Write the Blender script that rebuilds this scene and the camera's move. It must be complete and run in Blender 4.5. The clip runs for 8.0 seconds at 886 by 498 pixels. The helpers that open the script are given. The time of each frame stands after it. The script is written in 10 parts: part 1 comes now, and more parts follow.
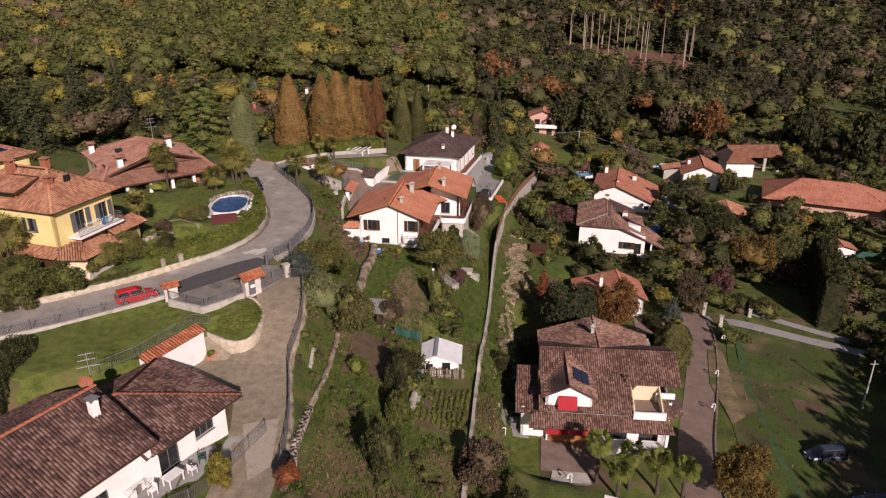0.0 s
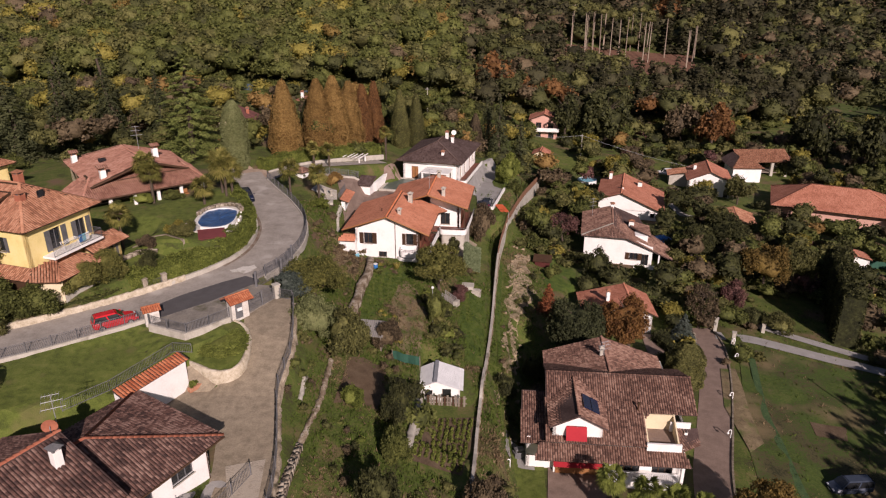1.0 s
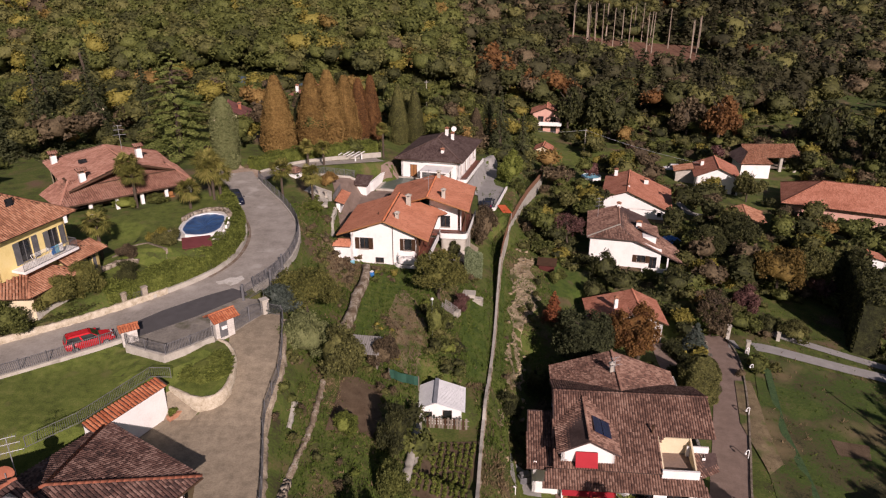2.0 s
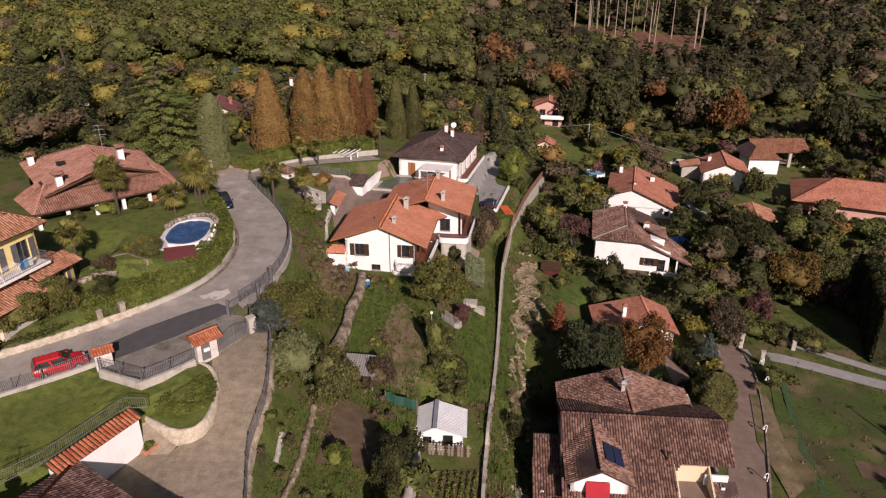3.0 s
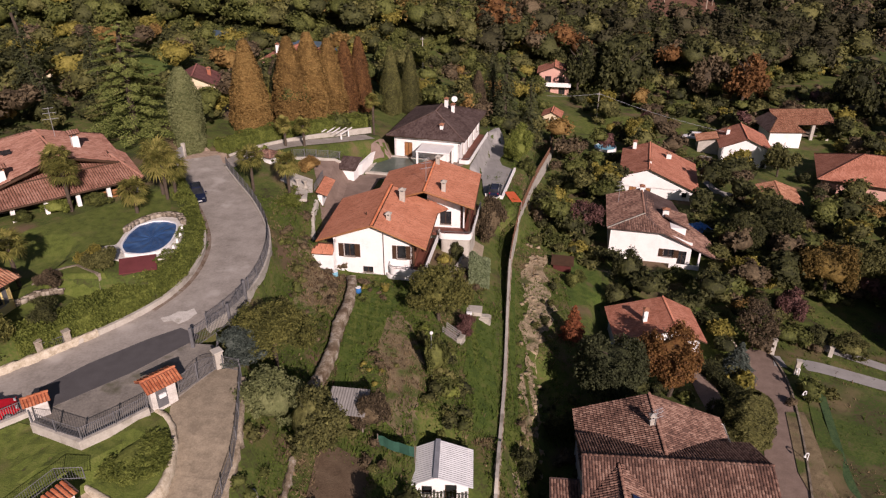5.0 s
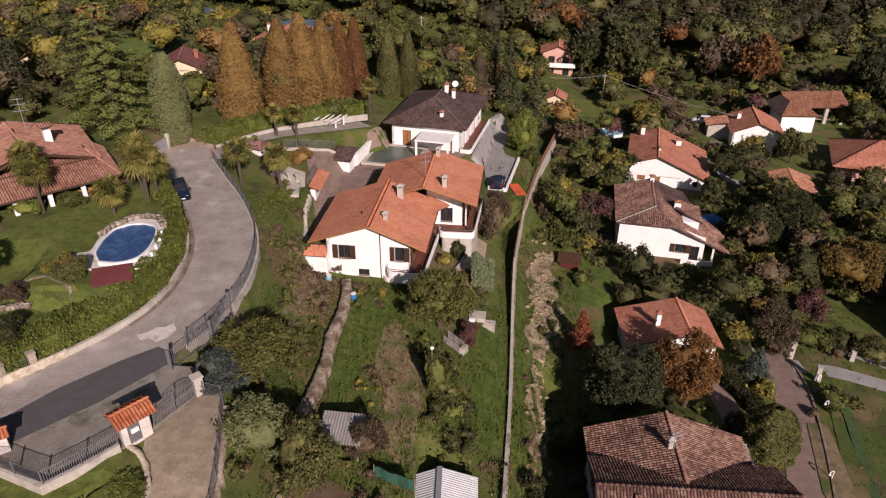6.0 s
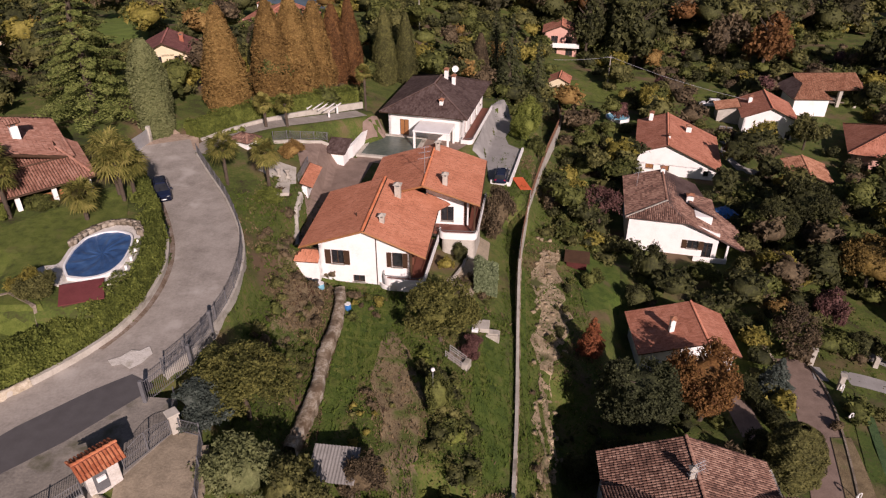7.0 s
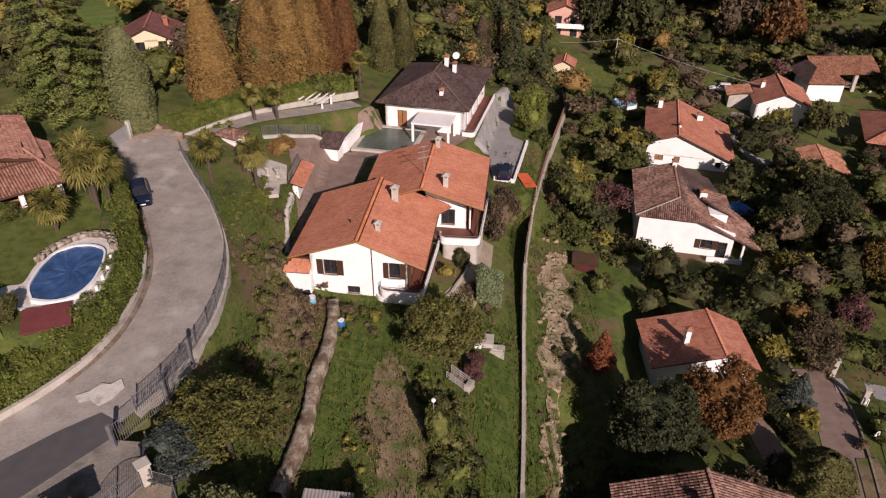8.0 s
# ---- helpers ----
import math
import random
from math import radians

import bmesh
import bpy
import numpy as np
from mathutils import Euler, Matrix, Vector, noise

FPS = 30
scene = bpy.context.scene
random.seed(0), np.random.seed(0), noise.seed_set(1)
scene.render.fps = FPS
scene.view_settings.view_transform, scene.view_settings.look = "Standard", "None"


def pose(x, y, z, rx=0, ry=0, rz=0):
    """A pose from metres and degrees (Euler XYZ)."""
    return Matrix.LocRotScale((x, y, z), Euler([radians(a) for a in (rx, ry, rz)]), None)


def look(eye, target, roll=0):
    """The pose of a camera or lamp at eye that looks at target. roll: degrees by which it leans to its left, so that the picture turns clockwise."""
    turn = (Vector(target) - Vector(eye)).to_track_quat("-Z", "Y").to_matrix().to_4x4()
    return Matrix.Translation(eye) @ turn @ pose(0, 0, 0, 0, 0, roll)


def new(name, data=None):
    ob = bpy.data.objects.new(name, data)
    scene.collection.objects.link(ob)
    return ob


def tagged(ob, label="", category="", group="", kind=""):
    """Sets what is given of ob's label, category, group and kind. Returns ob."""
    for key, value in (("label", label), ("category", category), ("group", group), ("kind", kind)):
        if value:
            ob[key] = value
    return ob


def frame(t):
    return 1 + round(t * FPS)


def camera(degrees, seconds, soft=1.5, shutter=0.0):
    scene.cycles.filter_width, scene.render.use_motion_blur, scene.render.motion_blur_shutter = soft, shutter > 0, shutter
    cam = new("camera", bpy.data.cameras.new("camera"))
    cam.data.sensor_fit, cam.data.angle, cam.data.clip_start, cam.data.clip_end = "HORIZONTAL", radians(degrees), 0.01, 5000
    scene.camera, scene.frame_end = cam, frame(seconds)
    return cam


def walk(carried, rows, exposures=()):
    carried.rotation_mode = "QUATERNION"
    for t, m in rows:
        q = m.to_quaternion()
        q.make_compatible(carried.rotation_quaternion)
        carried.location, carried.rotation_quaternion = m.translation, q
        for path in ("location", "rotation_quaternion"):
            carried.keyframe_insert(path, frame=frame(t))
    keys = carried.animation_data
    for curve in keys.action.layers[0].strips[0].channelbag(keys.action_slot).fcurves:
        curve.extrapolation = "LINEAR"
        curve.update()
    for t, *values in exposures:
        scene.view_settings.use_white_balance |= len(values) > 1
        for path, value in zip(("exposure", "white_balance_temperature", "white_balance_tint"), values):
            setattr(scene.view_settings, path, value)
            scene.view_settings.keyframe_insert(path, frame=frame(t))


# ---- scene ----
cam = camera(65.3, 8.0, 1.2)
PATH = [
    (0, (-0.037, -0.361, 39.932), (-0.036, 1.49, 39.173), 0.1),
    (0.5, (-0.096, 2.201, 39.982), (-0.094, 4.051, 39.222), 0.1),
    (1, (-0.166, 4.64, 40.023), (-0.162, 6.49, 39.263), 0.1),
    (1.5, (-0.221, 7.276, 40.058), (-0.216, 9.121, 39.287), 0.1),
    (3, (-0.369, 15.077, 40.241), (-0.359, 16.903, 39.425), 0.1),
    (3.5, (-0.46, 17.854, 40.289), (-0.449, 19.672, 39.456), 0.2),
    (4, (-0.539, 20.635, 40.29), (-0.525, 22.44, 39.429), 0.2),
    (4.5, (-0.613, 23.255, 40.32), (-0.597, 25.046, 39.428), 0.2),
    (6, (-0.915, 31.6, 40.323), (-0.893, 33.341, 39.34), 0.3),
    (6.5, (-1.034, 34.304, 40.302), (-1.009, 36.029, 39.291), 0.3),
    (7, (-1.134, 37.224, 40.282), (-1.106, 38.931, 39.239), 0.3),
    (7.5, (-1.209, 39.914, 40.35), (-1.179, 41.602, 39.278), 0.4),
    (8, (-1.263, 42.822, 40.36), (-1.231, 44.491, 39.258), 0.4),
]
walk(cam, [(t, look(eye, target, roll)) for t, eye, target, roll in PATH], [(0.0, 0.05, 6540, 28), (8.0, 0.10, 6540, 30)])

# ---------------------------------------------------------------- terrain
# Height of the hillside on a coarse grid: it falls from the road on one side to the valley floor on the other.
TX = np.array([-120, -60, -34, -20, -10, -3, 3, 9, 20, 42, 80, 160.0])
TY = np.array([0, 45, 65, 85, 105, 130, 165, 210.0])
TZ = np.array([
    [12, 10.0, 8.0, 5.5, 3.0, 0.5, -2.5, -6.0, -8.5, -11.0, -14, -16],
    [12, 9.5, 8.4, 6.2, 3.8, 1.5, -1.5, -5.5, -8.0, -10.8, -14, -16],
    [12, 10.0, 8.9, 8.0, 4.2, 1.6, -1.6, -4.8, -7.3, -10.5, -14, -16],
    [12, 10.5, 9.6, 7.8, 3.5, 1.9, -0.6, -4.2, -7.6, -10.4, -13.5, -15],
    [12, 11.0, 10.5, 7.6, 3.5, 2.3, 0.8, -3.0, -6.6, -9.7, -13, -14],
    [12, 11.5, 10.0, 8.2, 5.0, 3.4, 2.6, 0.6, -6.0, -9.0, -13, -13],
    [9, 9.0, 8.5, 7.0, 5.0, 3.0, 1.0, -2.0, -6.5, -9.3, -12, -12],
    [4, 4.0, 4.0, 4.0, 3.0, 1.0, -1.0, -3.0, -5.0, -8.0, -9, -9]])

ROAD = [(-75, 40, 8.9), (-58, 48.5, 8.8), (-41.3, 56.5, 8.8), (-32.5, 62.6, 8.8), (-26.5, 68.2, 8.8), (-22.6, 73.0, 8.8),
        (-20.6, 77.5, 8.8), (-20.05, 83, 8.8), (-21.0, 89, 8.8), (-23.9, 96, 8.8), (-27.4, 102.3, 8.8), (-30.2, 107.5, 8.8), (-32.2, 112, 8.9)]
DRIVE = [(-17.5, 67.2, 8.76), (-17.0, 64.8, 8.65), (-16.4, 61.4, 8.1), (-16.2, 59, 7.35), (-16.45, 56.5, 6.7), (-16.5, 54.2, 6.15), (-15.6, 50, 5.75), (-14.6, 44, 5.3), (-14.6, 36, 4.6)]
SIDE_LANE = [(-27.6, 109.4, 8.85), (-25.9, 114.0, 8.75), (-22.0, 119.0, 8.3), (-16.2, 123.8, 7.4), (-11.0, 128.6, 6.4)]
LANE = [(38.5, 96.5, -10.6), (38.0, 90, -10.3), (35.3, 81, -9.9), (31.5, 71, -9.4), (27.6, 61, -8.8), (25.5, 52, -8.2), (24.5, 38, -7.8)]


def smooth_line(pts, step=1.0):
    """Points every step metres along a smooth curve through pts."""
    p = np.array(pts, float)
    p = np.vstack([2 * p[0] - p[1], p, 2 * p[-1] - p[-2]])
    out = []
    for i in range(1, len(p) - 2):
        n = max(2, int(np.linalg.norm(p[i + 1] - p[i]) / step))
        for k in range(n):
            t = k / n
            a, b, c, d = p[i - 1:i + 3]
            out.append(0.5 * (2 * b + (c - a) * t + (2 * a - 5 * b + 4 * c - d) * t ** 2 + (3 * b - a - 3 * c + d) * t ** 3))
    out.append(p[-2])
    return np.array(out)


def ease(t):
    t = np.clip(t, 0, 1)
    return t * t * (3 - 2 * t)


def base_height(x, y):
    xc, yc = np.clip(x, TX[0], TX[-1]), np.clip(y, TY[0], TY[-1])
    i = np.clip(np.searchsorted(TX, xc) - 1, 0, len(TX) - 2)
    j = np.clip(np.searchsorted(TY, yc) - 1, 0, len(TY) - 2)
    u, v = (xc - TX[i]) / (TX[i + 1] - TX[i]), (yc - TY[j]) / (TY[j + 1] - TY[j])
    z = (TZ[j, i] * (1 - u) + TZ[j, i + 1] * u) * (1 - v) + (TZ[j + 1, i] * (1 - u) + TZ[j + 1, i + 1] * u) * v
    # the wooded hill behind the village
    far = np.maximum(y - 205 - 0.12 * np.maximum(x, 0), 0)
    z = z + 0.09 * far + 0.00042 * far ** 2 * (1 - 0.25 * np.tanh((x - 80) / 120.0)) * (far < 900) + (0.00042 * 810000 * (far >= 900))
    z = z + np.minimum(far / 60.0, 1) * 3.0 * (np.sin(x * 0.021 + y * 0.006) + np.sin(x * 0.009 - y * 0.017 + 1.3))
    return z


# level building plots: centre, half sizes, turn in degrees, height, width of the bank round it
PLOTS = [
    (-24.5, 40.5, 10.5, 9.5, 30, 6.0, 2.5), (-44, 72, 12, 10, 28, 10.4, 4.0), (-45, 97, 15, 10, -12, 11.5, 4.0),
    (-28.5, 85.0, 4.6, 8, 0, 11.3, 1.6), (-10.2, 109, 4.0, 13, -8, 3.4, 2.0), (-4.6, 124, 7.5, 5, -13, 3.2, 1.5), (1.0, 136, 7, 10, -15, 3.2, 2.0),
    (9.6, 126, 3.0, 13, -12, 1.6, 1.5), (17, 62, 9.5, 8.5, -4, -7.0, 2.0), (26, 93, 6, 7, -12, -9.0, 3.0),
    (33, 119, 9, 7, -8, -8.2, 4.0), (40, 149, 8, 9, -14, -8.8, 4.0), (1.2, 67.3, 3.0, 3.2, 0, -1.3, 1.2), (-22.6, 63.0, 4.8, 3.2, 45, 8.6, 1.8), (-8.4, 91.5, 4.8, 0.8, -7.5, 2.4, 1.8), (-35.4, 67.4, 6.5, 1.2, 72, 10.1, 1.2), (1.6, 60.3, 3.0, 4.4, 2, -1.9, 1.5), (13.4, 77.0, 3.0, 8.5, -3, -7.1, 2.4), (-21.0, 53.6, 2.6, 1.6, 0, 5.95, 1.2)]


def ground(x, y):
    """Height of the ground, plots and roads cut into it."""
    x, y = np.asarray(x, float), np.asarray(y, float)
    z = base_height(x, y)
    z = z + 0.09 * np.sin(x * 0.9 + 1.7 * np.sin(y * 0.37)) * np.sin(y * 0.71 + 1.1 * np.sin(x * 0.29))
    for cx, cy, hx, hy, turn, h, bank in PLOTS:
        c, s = math.cos(radians(turn)), math.sin(radians(turn))
        u, v = (x - cx) * c + (y - cy) * s, -(x - cx) * s + (y - cy) * c
        d = np.hypot(np.maximum(np.abs(u) - hx, 0), np.maximum(np.abs(v) - hy, 0))
        z = z + (h - z) * ease(1 - d / bank)
    for line, half, bank in ((SIDE_LANE, 1.8, 1.6), (LANE, 2.2, 2.0), (DRIVE, 2.4, 1.6), (ROAD, 3.1, 1.0)):
        pts = smooth_line(line, 2.0)
        near = np.full(x.shape, 1e9)
        h = np.zeros(x.shape)
        for a, b in zip(pts[:-1], pts[1:]):
            d = b - a
            t = np.clip(((x - a[0]) * d[0] + (y - a[1]) * d[1]) / (d[0] ** 2 + d[1] ** 2), 0, 1)
            dist = np.hypot(x - a[0] - t * d[0], y - a[1] - t * d[1])
            closer = dist < near
            near, h = np.where(closer, dist, near), np.where(closer, a[2] + t * d[2], h)
        z = z + (h - z) * ease(1 - (near - half) / bank)
    return z

# ---------------------------------------------------------------- light
world = bpy.data.worlds.new("world")
scene.world = world
world.use_nodes = True
SUN_AZ, SUN_EL = 160.5, 27.8          # where the sun stands: degrees clockwise from +y, and above the horizon
sky = world.node_tree.nodes.new("ShaderNodeTexSky")
sky.sky_type, sky.sun_disc = "NISHITA", False
sky.sun_elevation, sky.sun_rotation = radians(SUN_EL), radians(SUN_AZ)
back = world.node_tree.nodes["Background"]
back.inputs["Strength"].default_value = 0.043
world.node_tree.links.new(sky.outputs[0], back.inputs["Color"])
sun = new("sun", bpy.data.lights.new("sun", "SUN"))
sun.data.energy, sun.data.angle, sun.data.color = 5.0, radians(0.6), (1.0, 0.91, 0.80)
_toward = Vector((math.sin(radians(SUN_AZ)) * math.cos(radians(SUN_EL)), math.cos(radians(SUN_AZ)) * math.cos(radians(SUN_EL)), math.sin(radians(SUN_EL))))
sun.matrix_world = look(_toward * 300, (0, 0, 0))


# ---------------------------------------------------------------- materials
def surface(name, colours, scale=1.0, rough=0.9, bump=0.2, fine=12.0, island=0.0, objects=0.0, metal=0.0, spec=0.3, through_light=0.0, wear=None):
    """A node material: colours mixed by noise at two scales, relief, and a change from piece to piece."""
    m = bpy.data.materials.new(name)
    m.use_nodes = True
    nt, nodes, links = m.node_tree, m.node_tree.nodes, m.node_tree.links
    bsdf = nodes["Principled BSDF"]
    geo = nodes.new("ShaderNodeNewGeometry")
    n1 = nodes.new("ShaderNodeTexNoise")
    n1.inputs["Scale"].default_value, n1.inputs["Detail"].default_value, n1.inputs["Roughness"].default_value = scale, 6, 0.65
    n2 = nodes.new("ShaderNodeTexNoise")
    n2.inputs["Scale"].default_value, n2.inputs["Detail"].default_value = scale * fine, 3
    links.new(geo.outputs["Position"], n1.inputs["Vector"])
    links.new(geo.outputs["Position"], n2.inputs["Vector"])
    mix = nodes.new("ShaderNodeMath")
    mix.operation = "MULTIPLY_ADD"
    links.new(n2.outputs[0], mix.inputs[0])
    mix.inputs[1].default_value = 0.45
    sub = nodes.new("ShaderNodeMath")
    sub.operation = "SUBTRACT"
    links.new(n1.outputs[0], sub.inputs[0])
    sub.inputs[1].default_value = 0.225
    links.new(sub.outputs[0], mix.inputs[2])
    value = mix.outputs[0]
    for amount, socket in ((island, geo.outputs["Random Per Island"]), (objects, None)):
        if amount:
            if socket is None:
                socket = nodes.new("ShaderNodeObjectInfo").outputs["Random"]
            add = nodes.new("ShaderNodeMath")
            add.operation = "MULTIPLY_ADD"
            links.new(socket, add.inputs[0])
            add.inputs[1].default_value = amount
            shift = nodes.new("ShaderNodeMath")
            shift.operation = "SUBTRACT"
            links.new(value, shift.inputs[0])
            shift.inputs[1].default_value = amount / 2
            links.new(shift.outputs[0], add.inputs[2])
            value = add.outputs[0]
    ramp = nodes.new("ShaderNodeValToRGB")
    els = ramp.color_ramp.elements
    while len(els) < len(colours):
        els.new(0.5)
    for k, c in enumerate(colours):
        els[k].position = 0.28 + 0.44 * k / max(1, len(colours) - 1)
        els[k].color = (*c, 1)
    links.new(value, ramp.inputs[0])
    colour = ramp.outputs[0]
    if wear:
        n3 = nodes.new("ShaderNodeTexNoise")
        n3.inputs["Scale"].default_value, n3.inputs["Detail"].default_value = wear[1], 5
        links.new(geo.outputs["Position"], n3.inputs["Vector"])
        edge = nodes.new("ShaderNodeMapRange")
        edge.inputs[1].default_value, edge.inputs[2].default_value = wear[2], wear[2] + 0.12
        links.new(n3.outputs[0], edge.inputs[0])
        blend = nodes.new("ShaderNodeMix")
        blend.data_type = "RGBA"
        links.new(edge.outputs[0], blend.inputs[0])
        links.new(colour, blend.inputs[6])
        blend.inputs[7].default_value = (*wear[0], 1)
        colour = blend.outputs[2]
    links.new(colour, bsdf.inputs["Base Color"])
    bsdf.inputs["Roughness"].default_value, bsdf.inputs["Metallic"].default_value = rough, metal
    bsdf.inputs["Specular IOR Level"].default_value = spec
    if bump:
        b = nodes.new("ShaderNodeBump")
        b.inputs["Strength"].default_value, b.inputs["Distance"].default_value = bump, 0.05
        links.new(n2.outputs[0], b.inputs["Height"])
        links.new(b.outputs[0], bsdf.inputs["Normal"])
    if through_light:
        tr = nodes.new("ShaderNodeBsdfTranslucent")
        links.new(colour, tr.inputs["Color"])
        ms = nodes.new("ShaderNodeMixShader")
        ms.inputs[0].default_value = through_light
        links.new(bsdf.outputs[0], ms.inputs[1])
        links.new(tr.outputs[0], ms.inputs[2])
        links.new(ms.outputs[0], nodes["Material Output"].inputs["Surface"])
    return m


def plain(name, colour, rough=0.5, metal=0.0, spec=0.4):
    return surface(name, [tuple(c * 0.88 for c in colour), tuple(min(1, c * 1.1) for c in colour)], 3.0, rough, 0.05, 9.0, metal=metal, spec=spec)


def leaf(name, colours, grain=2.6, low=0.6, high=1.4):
    """Foliage: tone changes from spray to spray and tree to tree, with relief and a fine leafy grain that paints shaded
    gaps between leaves into the colour.
    """
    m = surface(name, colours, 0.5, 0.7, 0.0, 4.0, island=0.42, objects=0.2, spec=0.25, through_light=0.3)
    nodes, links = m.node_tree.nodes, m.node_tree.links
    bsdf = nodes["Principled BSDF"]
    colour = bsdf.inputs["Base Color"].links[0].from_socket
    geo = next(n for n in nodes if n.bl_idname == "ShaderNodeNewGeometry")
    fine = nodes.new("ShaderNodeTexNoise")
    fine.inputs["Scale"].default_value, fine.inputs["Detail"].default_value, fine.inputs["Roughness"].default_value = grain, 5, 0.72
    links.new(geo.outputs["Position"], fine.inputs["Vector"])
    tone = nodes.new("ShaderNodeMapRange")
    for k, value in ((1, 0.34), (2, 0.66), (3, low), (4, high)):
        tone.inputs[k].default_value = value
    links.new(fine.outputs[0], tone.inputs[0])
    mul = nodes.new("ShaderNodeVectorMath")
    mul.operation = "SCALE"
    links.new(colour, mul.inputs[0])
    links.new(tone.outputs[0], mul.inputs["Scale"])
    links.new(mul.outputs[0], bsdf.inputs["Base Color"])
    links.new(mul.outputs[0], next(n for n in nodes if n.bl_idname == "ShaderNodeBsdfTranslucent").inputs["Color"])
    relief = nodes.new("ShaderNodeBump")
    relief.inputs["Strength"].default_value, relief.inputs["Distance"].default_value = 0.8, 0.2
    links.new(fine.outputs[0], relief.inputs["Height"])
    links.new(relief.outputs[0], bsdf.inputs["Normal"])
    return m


GRASS = surface("rough_grass", [(0.045, 0.036, 0.018), (0.056, 0.066, 0.016), (0.07, 0.1, 0.017), (0.108, 0.108, 0.03), (0.145, 0.108, 0.056)], 0.4, 0.95, 1.0, 12.0, wear=((0.135, 0.09, 0.052), 0.16, 0.54))
LAWN = surface("lawn", [(0.05, 0.064, 0.013), (0.092, 0.12, 0.02), (0.14, 0.155, 0.038)], 1.3, 0.95, 1.0, 9.0, wear=((0.125, 0.12, 0.04), 0.35, 0.6))
FRESH = surface("fresh_grass", [(0.025, 0.043, 0.007), (0.047, 0.079, 0.011), (0.074, 0.108, 0.017), (0.104, 0.104, 0.031)], 0.7, 0.95, 1.0, 14.0, wear=((0.105, 0.088, 0.04), 0.3, 0.6))
DRYGRASS = surface("dry_meadow", [(0.03, 0.033, 0.012), (0.072, 0.062, 0.027), (0.044, 0.075, 0.012), (0.07, 0.095, 0.019), (0.1, 0.09, 0.038)], 0.16, 0.95, 0.9, 24.0, wear=((0.15, 0.115, 0.058), 0.1, 0.55))
DRYPATCH = surface("dry_weed_patch", [(0.10, 0.074, 0.042), (0.19, 0.145, 0.08), (0.27, 0.21, 0.122)], 0.9, 0.95, 1.0, 10.0, wear=((0.075, 0.098, 0.022), 0.45, 0.5))
OLDSHEET = surface("grey_corrugated_sheet", [(0.2, 0.19, 0.175), (0.3, 0.285, 0.265)], 1.2, 0.7, 0.2, 9.0)
LITTER = surface("leaf_litter", [(0.10, 0.065, 0.04), (0.2, 0.15, 0.11), (0.27, 0.235, 0.2)], 0.9, 0.95, 0.6, 8.0)
SOIL = surface("soil", [(0.07, 0.045, 0.026), (0.11, 0.075, 0.045), (0.14, 0.10, 0.062)], 0.8, 0.98, 0.9, 12.0)
ASPHALT = surface("worn_asphalt", [(0.23, 0.205, 0.175), (0.315, 0.284, 0.246), (0.385, 0.35, 0.306)], 0.5, 0.9, 0.4, 12.0, wear=((0.44, 0.405, 0.36), 0.35, 0.57))
TAR = surface("new_asphalt", [(0.075, 0.07, 0.07), (0.10, 0.095, 0.095)], 1.2, 0.9, 0.2, 25.0)
PAVING = surface("porphyry_paving", [(0.185, 0.152, 0.108), (0.26, 0.214, 0.152), (0.33, 0.275, 0.196)], 1.3, 0.9, 0.6, 6.0, island=0.3)
REDPAVE = surface("red_paving", [(0.17, 0.122, 0.097), (0.225, 0.162, 0.128), (0.27, 0.2, 0.16)], 0.8, 0.9, 0.4, 10.0)
GRAVEL = surface("grey_paving", [(0.24, 0.23, 0.215), (0.32, 0.31, 0.29)], 0.9, 0.9, 0.3, 14.0)
LICHEN = surface("lichened_stone", [(0.11, 0.08, 0.052), (0.26, 0.205, 0.14), (0.5, 0.46, 0.385)], 1.2, 0.95, 0.7, 5.0, wear=((0.13, 0.09, 0.055), 0.8, 0.53))
DECK = surface("pale_stone_deck", [(0.42, 0.39, 0.33), (0.6, 0.57, 0.51), (0.68, 0.65, 0.6)], 1.2, 0.9, 0.4, 8.0, wear=((0.3, 0.27, 0.2), 0.8, 0.6))
RUBBLE = surface("cream_rubble", [(0.27, 0.22, 0.15), (0.44, 0.38, 0.28), (0.57, 0.51, 0.4)], 1.8, 0.95, 1.0, 5.0, island=0.5)
CLADDING = surface("red_brown_cladding", [(0.12, 0.045, 0.026), (0.19, 0.075, 0.042)], 1.5, 0.7, 0.2, 12.0)
MORTAR = surface("old_mortar", [(0.13, 0.10, 0.065), (0.27, 0.22, 0.155), (0.42, 0.36, 0.275)], 1.1, 0.95, 1.0, 5.0, wear=((0.07, 0.06, 0.035), 0.9, 0.57))
STONE = surface("field_stone", [(0.13, 0.105, 0.075), (0.24, 0.2, 0.15), (0.36, 0.315, 0.25)], 1.6, 0.95, 1.0, 5.0, island=0.5)
ROCK = surface("bank_rock", [(0.15, 0.112, 0.066), (0.29, 0.225, 0.142), (0.42, 0.335, 0.225)], 0.9, 0.95, 1.0, 6.0, wear=((0.07, 0.075, 0.025), 0.4, 0.56))
CONCRETE = surface("concrete", [(0.33, 0.30, 0.25), (0.43, 0.40, 0.34), (0.50, 0.47, 0.41)], 0.9, 0.9, 0.25, 9.0, wear=((0.22, 0.2, 0.16), 0.7, 0.6))
WHITE = surface("white_plaster", [(0.72, 0.70, 0.66), (0.80, 0.785, 0.75), (0.83, 0.82, 0.79)], 0.7, 0.85, 0.1, 10.0)
DULL = surface("weathered_plaster", [(0.42, 0.39, 0.34), (0.56, 0.53, 0.48), (0.65, 0.62, 0.57)], 1.1, 0.9, 0.2, 8.0, wear=((0.36, 0.33, 0.27), 0.8, 0.58))
